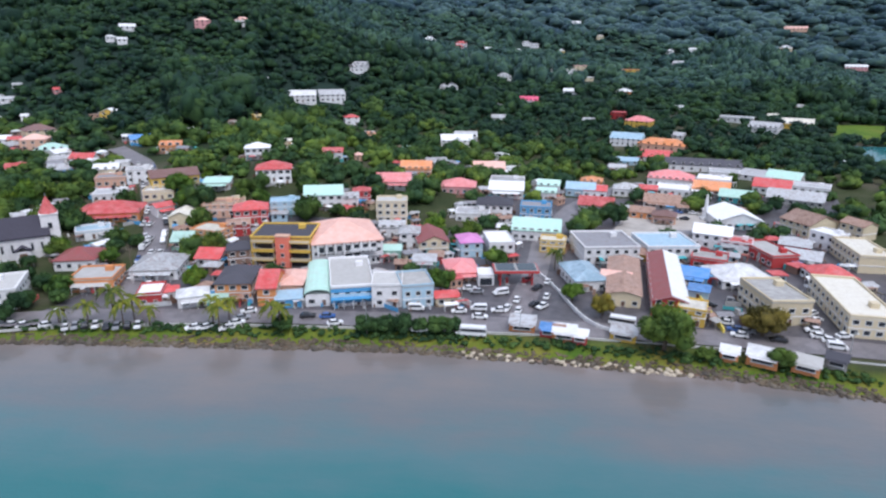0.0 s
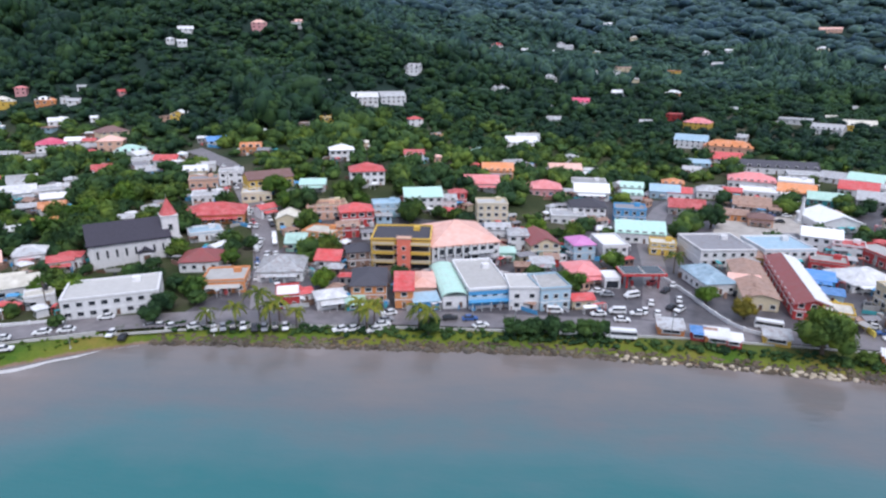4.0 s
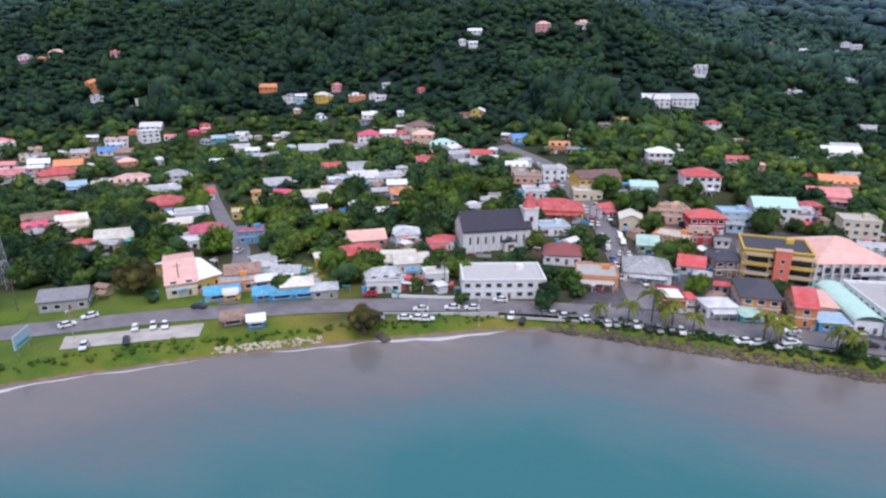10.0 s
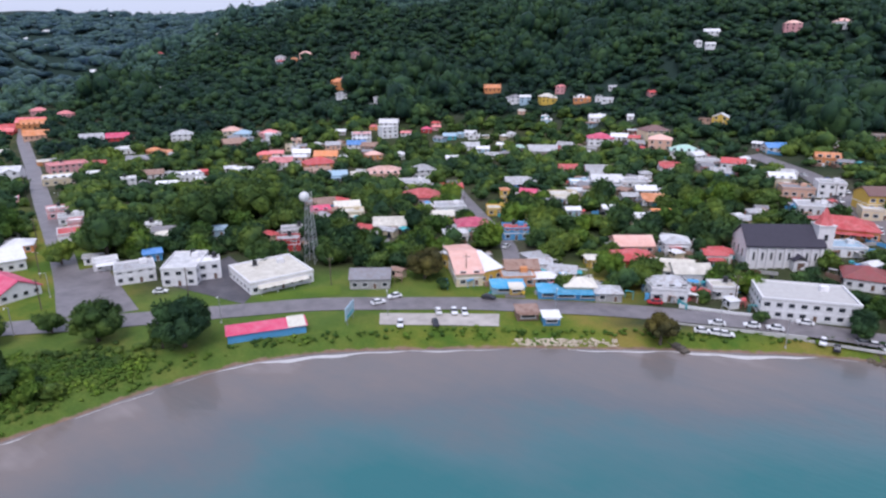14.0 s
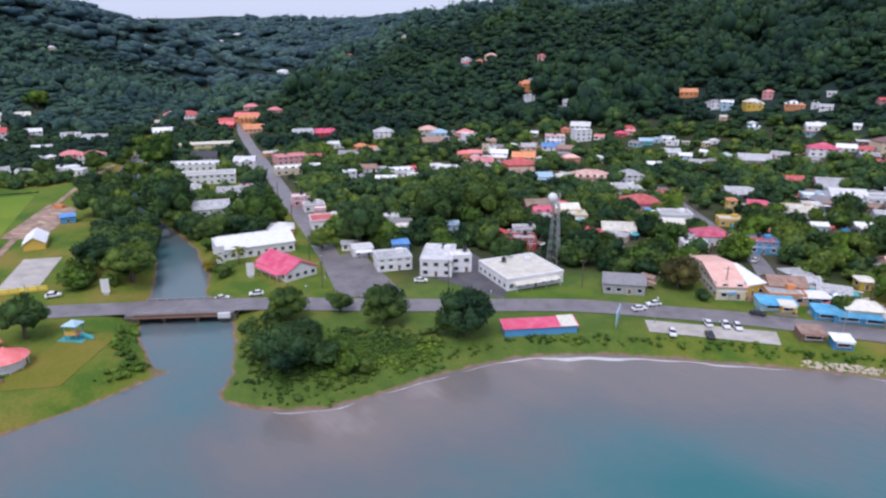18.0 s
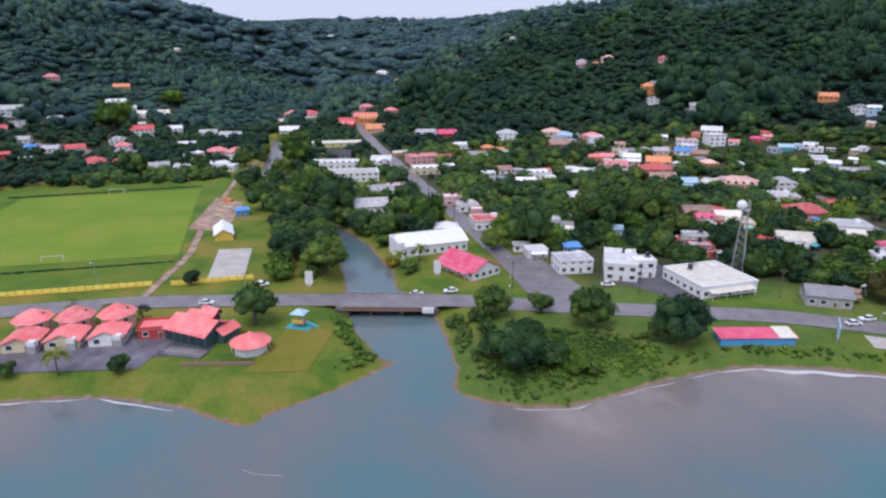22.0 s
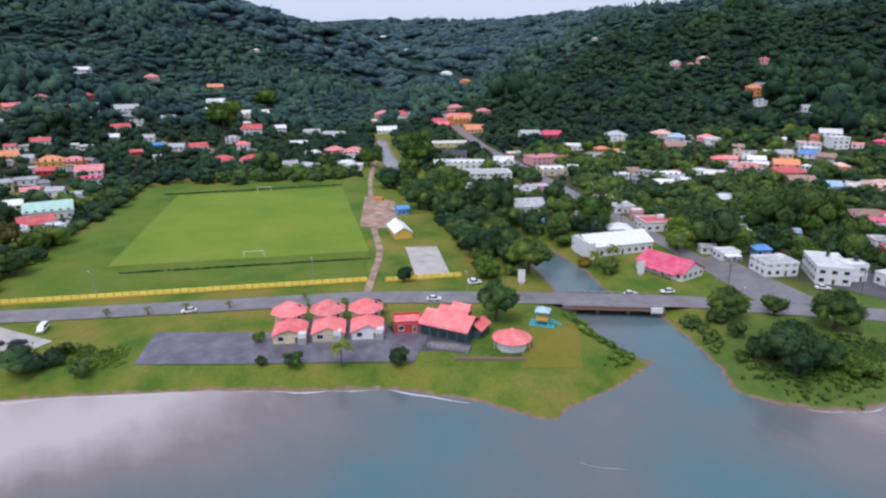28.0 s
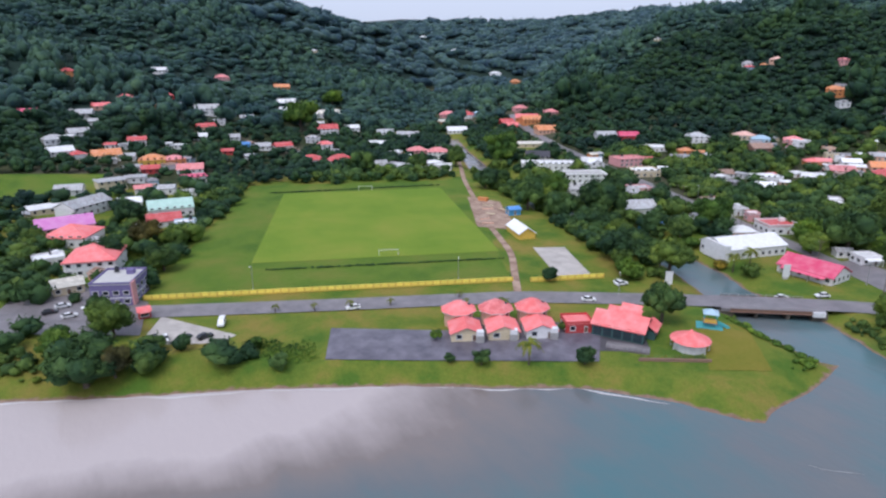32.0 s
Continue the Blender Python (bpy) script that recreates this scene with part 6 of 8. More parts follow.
# pale arches on the pink-gabled hall
arcade = thing_at("arcade", -31.85, 200.15, 19, "white upper arcade with tall windows on the hall", "arcade")
for k in range(7):
    put("window", WINDOW, arcade, (-8.6 + 2.9 * k, 0, 5.2), 0, (2.2, 1, 2.4))
    put("pier", CUBE, arcade, (-10.0 + 2.9 * k, -0.2, 0), 0, (0.5, 0.5, 8.2), WHITEPAINT)
put("entry_arch", SHOPFRONT, arcade, (1.5, -0.3, 0.1), 0, (5.6, 1, 4.6))
put("balcony", CUBE, arcade, (5.0, -1.0, 5.4), 0, (9.0, 2.0, 0.3), WHITEPAINT)
put("balcony_rail", CUBE, arcade, (5.0, -1.95, 5.7), 0, (9.0, 0.1, 0.9), WHITEPAINT)

hall(-123.5, 261, -107, 271, 11, 2.2, "yellow", "brown", "gable", "yellow chapel hall with a long brown roof", "chapel")

# the inn with coral roofs beside the river
OCTAGON = cylinder("octagonal_wall", 8, 1.0, 1.0, 1.0, FRAME)
OCTAGON_ROOF = cylinder("octagonal_roof", 8, 1.0, 0.22, 1.0, ROOF["coral"])
for a, b, c, d, wl in ((-353.2, -93.4, -349.6, -86.0, "cream"), (-348.9, -84.2, -345.2, -76.8, "cream"), (-344.5, -74.8, -340.8, -67.4, "white")):
    hall(a, b, c, d, 8.0, 0.85, wl, "coral", "front", f"{'cream' if wl == 'cream' else 'white'} inn pavilion with a coral gabled front", "pavilion", group="inn pavilions", pitch=1.9)
for a, b, c, d in ((-361.0, -91.2, -357.0, -83.0), (-356.4, -81.6, -352.4, -73.4), (-351.8, -72.0, -347.8, -63.8)):
    mx, my = (a + c) / 2 - 3.9, (b + d) / 2 + 1.9
    wing = thing_at("pavilion", mx, my, 86, "two-storey octagonal inn pavilion with a coral roof", "pavilion", group="inn pavilions")
    FOOTPRINTS.append((mx, my, 5))
    put("wall", OCTAGON, wing, (0, 0, -0.5), 0, (4.3, 4.3, 5.2), WALL["peach"])
    put("roof", OCTAGON_ROOF, wing, (0, 0, 4.5), 0, (5.3, 5.3, 2.3))
    put("eaves", OCTAGON, wing, (0, 0, 4.3), 0, (5.25, 5.25, 0.2), FRAME)
    for k in range(3):
        t = radians(22.5 + 45 * k - 90)
        put("window", WINDOW, wing, (3.97 * math.cos(t), 3.97 * math.sin(t), 2.6), t + math.pi / 2, (1.3, 1, 1.3))
    put("roof_vent", CUBE, wing, (2.6, -1.2, 5.3), 0, (0.6, 0.6, 0.7), DARKGLASS)
hall(-341.8, -63.4, -338.6, -56.6, 6, 1.0, "red", "coral", "flat", "low red link between the wings of the inn", "link building")
inn = hall(-338.0, -57.5, -326.0, -50.5, 10, 1.2, "pine", "coral", "gable", "glazed inn hall under a broad coral roof", "inn", pitch=2.6, trim=WALL["pine"], windows=False)
put("clerestory", CUBE, inn, (0.2, 2.2, 4.4), 0, (8.0, 3.4, 1.5), DARKGLASS)
put("clerestory_roof", GABLE, inn, (0.2, 2.2, 5.7), 0, (9.2, 5.0, 1.3), ROOF["coral"])
put("lantern", CUBE, inn, (1.6, 3.8, 5.6), 0, (4.4, 2.4, 1.2), DARKGLASS)
put("lantern_roof", GABLE, inn, (1.6, 3.8, 6.7), 0, (5.6, 3.6, 1.0), ROOF["coral"])
put("wing_wall", CUBE, inn, (7.2, 2.2, -1.0), 0, (3.6, 6.0, 3.7), WALL["pine"])
put("wing_roof", GABLE, inn, (7.2, 2.2, 2.75), math.pi / 2, (7.0, 4.8, 1.6), ROOF["coral"])
for k in range(5):
    put("glazing", CUBE, inn, (-5.4 + 2.7 * k, -5.0, 0.6), 0, (2.2, 0.16, 3.2), DARKGLASS)
deck = thing_at("terrace", -326.5, -55.5, 40, "low grey terrace with a rail before the inn hall", "terrace")
put("floor", CUBE, deck, (0, 0, 0), 0, (11, 4, 0.5), ASPHALT)
for k in range(9):
    put("baluster", CUBE, deck, (-5.4 + 1.35 * k, -1.9, 0.5), 0, (0.12, 0.12, 0.95), WALL["grey"])
put("rail", CUBE, deck, (0, -1.9, 1.42), 0, (11, 0.16, 0.12), WALL["grey"])
for x, y in ((-349.6, -86.6), (-345.9, -78.2), (-341.2, -68.2)):
    b = thing_at("water_tank", x, y, 58, "white box-like water tank beside the inn pavilions", "tank", group="inn tanks")
    put("tank", CUBE, b, (0, 0, 2.0), 0, (2.0, 1.8, 1.2), WHITEPAINT)
    put("stand", CUBE, b, (0, 0, -0.2), 0, (2.2, 2.0, 2.2), WALL["grey"])

# round bar with a coral cone roof
gaz = thing_at("gazebo", -318.6, -41.2, 0, "round grey-walled bar under a coral conical roof", "gazebo")
FOOTPRINTS.append((-319.2, -39.6, 6))
put("wall", cylinder("round_wall", 20, 4.0, 4.0, 2.7, WALL["stone"]), gaz)
put("roof", cylinder("cone_roof", 24, 5.2, 0.5, 2.2, ROOF["coral"]), gaz, (0, 0, 2.65))
put("roof_cap", cylinder("roof_cap", 12, 0.7, 0.1, 0.6, ROOF["coral"]), gaz, (0, 0, 4.8))
for k in range(10):
    a = 2 * math.pi * k / 10
    put("post", CUBE, gaz, (4.7 * math.cos(a), 4.7 * math.sin(a), -0.1), 0, (0.16, 0.16, 2.85), WHITEPAINT)

# play frame on the lawn
play = thing_at("play_frame", -325, -25, 40, "green and orange climbing frame on the lawn", "playground frame")
for i in (-1, 1):
    for j in (-1, 1):
        put("post", CUBE, play, (1.6 * i, 1.4 * j, -0.1), 0, (0.2, 0.2, 4.4), WALL["teal"])
put("deck", CUBE, play, (0, 0, 1.5), 0, (3.6, 3.2, 0.2), WALL["orange"])
put("roof", HIPS[0], play, (0, 0, 4.2), 0, (4.2, 3.8, 1.2), ROOF["sky"])
put("panel", CUBE, play, (0, -1.5, 1.7), 0, (3.2, 0.1, 0.9), WALL["yellow"])
beam("slide", (2.0, 0, 1.6), (5.2, 0, 0.1), 0.7, WALL["teal"], play)
put("base", CUBE, play, (0, 0, -0.1), 0, (7.0, 5.0, 0.25), WALL["teal"])

# planter wall before the inn lawn
plant = thing_at("planter_wall", -315.4, -50.6, 57, "low dark wall with a flower bed behind it", "garden wall")
put("wall", CUBE, plant, (0, 0, -0.4), 0, (18, 0.4, 1.2), WALL["brown"])
put("bed", CUBE, plant, (0, 1.4, -0.3), 0, (16, 2.2, 0.75), LEAF)
for k in range(14):
    put("flower_clump", cylinder("flower_clump", 6, 0.5, 0.15, 0.5, PALM) if k == 0 else bpy.data.meshes["flower_clump"], plant, (-7.4 + 1.13 * k, 1.2 + 0.5 * (k % 3 - 1), 0.4))

# marquee by the field
tent = hall(-420.5, -20.0, -418.6, -13.2, 15, 0.85, "yellow", "white", "front", "white-roofed marquee with yellow gable ends", "marquee", pitch=2.6, windows=False)

# the long blue hut on the shore
hut = hall(-250.4, 59.4, -239.0, 75.6, 4.6, 0.72, "blue", "magenta", "shed", "long blue shore hut under a faded red roof", "hut", pitch=0.7, windows=False)
put("roof_end", SHED, hut, (7.6, 0, 2.45), 0, (4.6, 5.6, 0.78), ROOF["cream"])

# building site by the field
skip = thing_at("skip", -486, 6, 30, "rusty orange steel skip on bare earth", "skip")
put("body", CUBE, skip, (0, 0, 0.15), 0, (5.0, 2.4, 1.5), WALL["orange"])
put("rim", PARAPET, skip, (0, 0, 1.6), 0, (5.2, 2.6, 0.25), WALL["orange"])
for k in range(2):
    put("skid", CUBE, skip, (0, -0.8 + 1.6 * k, -0.1), 0, (5.0, 0.2, 0.3), ROCK)
for k, (x, y, a) in enumerate(((-470, -2, 65), (-462, -6, 20), (-455, -14, 80), (-476, 2, 40), (-448, -17, 55), (-466, 4, 10))):
    heap = thing_at("plank_stack", x, y, a, "stack of pale timber planks on bare earth", "timber", group="building timber")
    for j in range(4):
        put("plank", CUBE, heap, (0.12 * (j % 2), -0.45 + 0.3 * j, 0.0), 0.04 * (j - 1.5), (5.5 - 0.4 * (k % 3), 0.26, 0.35 + 0.05 * (j % 2)), WALL["cream"] if k % 2 else WALL["peach"])

# boundary wall of the playing field, panel by panel
def panel_wall(ax, ay, bx, by, label):
    n = int(math.hypot(bx - ax, by - ay) / 2.45)
    yaw = math.degrees(math.atan2(by - ay, bx - ax))
    w = thing_at("boundary_wall", ax, ay, yaw, label, "wall")
    step = math.hypot(bx - ax, by - ay) / n
    for i in range(n):
        x = (i + 0.5) * step
        px, py = ax + (bx - ax) * (i + 0.5) / n, ay + (by - ay) * (i + 0.5) / n
        z = ground(px, py) - w.location.z
        put("panel", CUBE, w, (x, 0, z - 0.3), 0, (step - 0.35, 0.16, 2.0), YELLOWWALL)
        put("post", CUBE, w, (i * step, 0, z - 0.3), 0, (0.34, 0.34, 1.95), WALL["yellow"])
        put("footing", CUBE, w, (x, 0, z - 0.3), 0, (step - 0.34, 0.3, 0.75), WALL["yellow"])
    put("post", CUBE, w, (n * step, 0, -0.3), 0, (0.34, 0.34, 1.95), WALL["yellow"])


panel_wall(-427.5, -161, -382.6, -51.5, "bright yellow panelled wall along the playing field")
panel_wall(-379, -46.5, -369.5, -22.5, "bright yellow panelled wall beside the track gate")

# goals, floodlight poles and ditch hedge on the field
def goal(x, y, yaw):
    g = thing_at("goal", x, y, yaw, "white steel football goal on the grass", "goal", group="goals")
    for s in (-3.66, 3.66):
        beam("upright", (s, 0, 0), (s, 0, 2.44), 0.14, WHITEPAINT, g)
        beam("stay", (s, 0, 2.4), (s, 1.8, 0), 0.08, WHITEPAINT, g)
    beam("crossbar", (-3.7, 0, 2.44), (3.7, 0, 2.44), 0.14, WHITEPAINT, g)


goal(-429, -75.5, 68)
goal(-541, -36, 248)


def lamp_post(x, y, yaw, h=8.0, arm=1.6):
    p = thing_at("street_lamp", x, y, yaw, "grey steel street lamp with a short arm", "street lamp", group="street lamps")
    put("base", CUBE, p, (0, 0, -0.1), 0, (0.4, 0.4, 0.5), KERB)
    beam("pole", (0, 0, 0), (0, 0, h), 0.16, METAL, p)
    beam("arm", (0, 0, h - 0.1), (0, -arm, h + 0.3), 0.1, METAL, p)
    put("lamp_head", CUBE, p, (0, -arm - 0.3, h + 0.22), 0, (0.3, 0.8, 0.16), WHITEPAINT)


for x, y, a in ((-420, -129, 60), (-394, -66, 60), (-355, -30, 40), (-300, 30, 45), (-262, 66, 45), (-228, 96, 35), (-190, 124, 30), (-150, 141, 25), (-134, 143, 20),
                (-100, 151, 0), (-60, 153, 0), (-20, 151, 0), (20, 148, -8), (62, 143, -12), (98, 136, -14), (-320, 48, 20), (-372, 80, 20), (-430, 102, 20)):
    lamp_post(x, y, a)

# overhead line poles
POLES = [(-312, 42), (-286, 72), (-258, 104), (-224, 130), (-190, 147), (-150, 160)]
for x, y in POLES + [(-340, 54), (-384, 72), (-430, 90), (-480, 108), (-100, 190), (-112, 225), (-135, 268), (-238, 165), (-268, 196)]:
    p = thing_at("utility_pole", x, y, 30, "weathered wooden utility pole with a crossarm", "utility pole", group="utility poles")
    beam("pole", (0, 0, -0.3), (0, 0, 9.5), 0.24, TRUNK, p)
    beam("crossarm", (-1.1, 0, 8.7), (1.1, 0, 8.7), 0.12, TRUNK, p)
    for s in (-0.9, 0, 0.9):
        put("insulator", CUBE, p, (s, 0, 8.8), 0, (0.12, 0.12, 0.2), WHITEPAINT)

# telecom mast with a white dome
mast = thing_at("telecom_mast", -279, 116, 20, "grey lattice telecom mast with a white dome on top", "mast")
top = 22.0
for i in (-1, 1):
    for j in (-1, 1):
        beam("leg", (1.9 * i, 1.9 * j, -0.3), (0.8 * i, 0.8 * j, top), 0.22, METAL, mast)
for k in range(8):
    z0, z1 = top * k / 8, top * (k + 1) / 8
    r0, r1 = 1.9 - 1.1 * k / 8, 1.9 - 1.1 * (k + 1) / 8
    for a, b, c, d in ((-1, -1, 1, -1), (1, -1, 1, 1), (1, 1, -1, 1), (-1, 1, -1, -1)):
        beam("brace", (r0 * a, r0 * b, z0), (r1 * c, r1 * d, z1), 0.10, METAL, mast)
        beam("ring_bar", (r1 * a, r1 * b, z1), (r1 * c, r1 * d, z1), 0.10, METAL, mast)
put("platform", CUBE, mast, (0, 0, top), 0, (2.6, 2.6, 0.2), METAL)
bm = bmesh.new()
bmesh.ops.create_icosphere(bm, subdivisions=3, radius=1.7)
dome = bpy.data.meshes.new("dome")
bm.to_mesh(dome)
bm.free()
dome.materials.append(WHITEPAINT)
put("dome", dome, mast, (-1.4, 0, top + 1.6))
for s in (0.6, 1.1):
    beam("antenna", (s, 0.5, top), (s, 0.5, top + 3.4), 0.12, WHITEPAINT, mast)

# white monument in the town
mon = thing_at("monument", 114, 265, 0, "tall white tapering monument on a plinth", "monument")
put("plinth", CUBE, mon, (0, 0, -0.2), 0, (3.6, 3.6, 1.4), WHITEPAINT)
put("shaft", cylinder("shaft", 4, 1.2, 0.5, 9.5, WHITEPAINT), mon, (0, 0, 1.2))
put("cap", cylinder("cap", 4, 0.5, 0.02, 0.9, WHITEPAINT), mon, (0, 0, 10.7))

# filling station
gas = thing_at("filling_station", 23, 187, 2, "filling station canopy with dark panels and red columns", "filling station")
FOOTPRINTS.append((23, 187, 7))
put("canopy", CUBE, gas, (0, 0, 4.6), 0, (14, 8, 0.7), WALL["red"])
put("canopy_top", CUBE, gas, (0, 0, 5.31), 0, (13.4, 7.4, 0.08), WALL["grey"])
for k in range(2):
    put("roof_panel", CUBE, gas, (-3.3 + 6.6 * k, 0, 5.42), 0, (5.8, 6.4, 0.12), DARKGLASS)
for i in (-1, 1):
    for j in (-1, 1):
        put("column", CUBE, gas, (5 * i, 2.4 * j, -0.2), 0, (0.5, 0.5, 4.8), WALL["red"])
    put("pump", CUBE, gas, (2.6 * i, 0, 0), 0, (0.7, 1.2, 1.7), WALL["red"])
    put("pump_island", CUBE, gas, (2.6 * i, 0, -0.1), 0, (1.2, 4.6, 0.3), KERB)
put("shop", CUBE, gas, (-9.5, 1, -0.5), 0, (5, 7, 4.2), WALL["white"])
put("shop_front", SHOPFRONT, gas, (-9.5, -2.5, 0.1), 0, (4.2, 1, 2.6))


def rail_line(name, pts, h, thick, material, label, category="wall"):
    """A low wall built in lengths along a line of corners."""
    x0, y0 = pts[0]
    t = thing_at(name, x0, y0, 0, label, category)
    for (ax, ay), (bx, by) in zip(pts[:-1], pts[1:]):
        z0, z1 = ground(ax, ay), ground(bx, by)
        ob = put("length", CUBE, t, ((ax + bx) / 2 - x0, (ay + by) / 2 - y0, min(z0, z1) - t.location.z - 0.3), math.atan2(by - ay, bx - ax),
                 (math.hypot(bx - ax, by - ay) + thick, thick, h + 0.3 + abs(z1 - z0)), material)
        put("post", CUBE, t, (ax - x0, ay - y0, z0 - t.location.z - 0.3), 0, (thick * 1.6, thick * 1.6, h + 0.55), material)
    return t


rail_line("square_wall", [(31, 197), (33, 190), (34.4, 184), (35.6, 178), (36.6, 171), (37.8, 164), (39.2, 158.5), (41.5, 154), (45, 151)], 1.1, 0.35, WHITEPAINT, "low white curving wall round the square")
rail_line("market_rail", [(78.5, 195), (77.8, 187), (77, 178), (76.2, 170), (75.2, 160), (74.2, 151)], 1.5, 0.3, YELLOWWALL, "yellow rail beside the market lane", "railing")
rail_line("forecourt_wall", [(-162.5, 149), (-150, 152), (-141, 155), (-132, 158.6), (-120, 163)], 1.0, 0.3, WHITEPAINT, "low white wall before the white hall")
rail_line("waterfront_kerb", [(110, 133), (70, 142), (30, 148.5), (-12, 152.5), (-63, 154.5), (-103, 153.5), (-130, 148), (-160, 137)], 0.35, 0.4, KERB, "concrete kerb along the waterfront road", "kerb")

# billboard by the lay-by
bb = thing_at("billboard", -234, 87, 115, "pale blue roadside billboard on two steel posts", "billboard")
for s in (-2.4, 2.4):
    beam("post", (s, 0, -0.2), (s, 0, 3.0), 0.2, METAL, bb)
put("panel", CUBE, bb, (0, 0, 1.6), 0, (7.0, 0.25, 3.6), WALL["sky"])
put("panel_band", CUBE, bb, (0, -0.15, 2.0), 0, (5.6, 0.06, 0.8), WALL["teal"])
for x, y, a in ((-337, 30, 62), (-352.5, -10, 60)):
    sg = thing_at("roadside_sign", x, y, a, "tall white roadside sign board", "sign", group="roadside signs")
    put("board", CUBE, sg, (0, 0, 0.8), 0, (2.4, 0.2, 4.4), WHITEPAINT)
    put("foot", CUBE, sg, (0, 0, -0.4), 0, (1.6, 0.5, 1.2), KERB)

# the bridge over the river mouth
DECK = 3.05
br = thing_at("bridge", -326.6, 4.2, 53.0, "grey concrete road bridge with dark piers over the river", "bridge", 0)
put("deck", CUBE, br, (0, 0, DECK - 1.0), 0, (30, 11.0, 0.95), ASPHALT)
put("deck_edge_beam", CUBE, br, (0, -5.6, DECK - 1.0), 0, (25, 0.4, 1.05), DARKWOOD)
put("deck_edge_beam", CUBE, br, (0, 5.6, DECK - 1.0), 0, (25, 0.4, 1.05), DARKWOOD)
for s in (-1, 1):
    for k in range(10):
        put("rail_post", CUBE, br, (-12.4 + 2.75 * k, 5.3 * s, DECK), 0, (0.16, 0.16, 0.75), WALL["grey"])
    put("rail", CUBE, br, (0, 5.3 * s, DECK + 0.65), 0, (25, 0.10, 0.10), WALL["grey"])
    put("abutment", CUBE, br, (13.4 * s, 0, -1.5), 0, (4.5, 10.6, DECK + 0.4), ROCK)
for k in (-4.6, 4.6):
    put("pier", CUBE, br, (k, 0, -2.0), 0, (1.0, 9.6, DECK + 1.0), ROCK)
put("end_block", CUBE, br, (12.6, -6.1, DECK - 1.3), 0, (3.4, 0.9, 1.5), WHITEPAINT, "whitewashed concrete end block")
put("pipe", CUBE, br, (0, -6.0, DECK - 0.9), 0, (26, 0.3, 0.3), WALL["brown"])
# timber groyne
gro = thing_at("groyne", -158, 128.5, 60, "dark stone groyne running into the bay", "groyne", 0)
for k in range(7):
    put("block", CUBE, gro, (0.3 * (k % 2), -3.6 + 1.5 * k, -1.0), 0.2 * (k % 3), (2.2, 1.5, 1.7 + 0.2 * (k % 3)), ROCK)

# school hall with dark panels on a white roof
school = hall(-360.0, 29.9, -353.2, 55.6, 15, 1.4, "white", "white", "gable", "long white hall with dark solar panels on its roof", "hall", pitch=3.0)
for k in range(3):
    ob = put("solar_panel", CUBE, school, (-9.0 + 6.2 * k, 2.6, 6.5), 0, (5.4, 5.0, 0.14), DARKGLASS)
    ob.rotation_euler = (-0.36, 0, 0)
wing = put("end_wall", CUBE, school, (-13.3, -2.0, -0.5), 0, (2.4, 12.0, 6.4), WALL["white"])

TANKPLASTIC = plain("black_tank_plastic", (0.025, 0.025, 0.03), 0.4)
TANK = cylinder("tank", 12, 0.75, 0.75, 1.5, TANKPLASTIC)
TANK_LID = cylinder("lid", 12, 0.75, 0.25, 0.3, TANKPLASTIC)


def roof_tank(host, u, v, z):
    """A black water tank on its stand, on a flat roof."""
    a = host.rotation_euler[2]
    x = host.location.x + u * math.cos(a) - v * math.sin(a)
    y = host.location.y + u * math.sin(a) + v * math.cos(a)
    t = new("water_tank")
    t.location = (x, y, host.location.z + z)
    tagged(t, "black plastic water tank standing on a flat roof", "water tank", "roof tanks")
    put("stand", CUBE, t, (0, 0, -0.05), 0, (1.7, 1.7, 0.35), WALL["grey"])
    put("tank", TANK, t, (0, 0, 0.3))
    put("lid", TANK_LID, t, (0, 0, 1.8))


for ob in [o for o in scene.objects if o.type == "EMPTY" and o.name.startswith("house")]:
    flat = [c for c in ob.children if c.name.startswith("parapet")]
    if flat and RNG.uniform() < 0.42:
        sx, sy, _ = flat[0].scale
        roof_tank(ob, (RNG.uniform() - 0.5) * 0.6 * sx, 0.28 * sy, flat[0].location.z + 0.02)


# ---- trees, cars, kiosks ----
def ico(level):
    """An icosphere's corners and faces."""
    bm = bmesh.new()
    bmesh.ops.create_icosphere(bm, subdivisions=level, radius=1.0)
    bm.verts.ensure_lookup_table()
    v = np.array([q.co[:] for q in bm.verts])
    f = np.array([[q.index for q in face.verts] for face in bm.faces])
    bm.free()
    return v, f


def lumpy(v, r, rough):
    """Pushes a ball into an uneven lump."""
    out = v.copy()
    for _ in range(6):
        d = r.normal(size=3)
        d /= np.linalg.norm(d)
        out += v * (rough * r.uniform(-0.5, 1.0) * np.clip(v @ d - 0.3, 0, 1) * 1.5)[:, None]
    return out + r.normal(scale=rough * 0.17, size=v.shape)


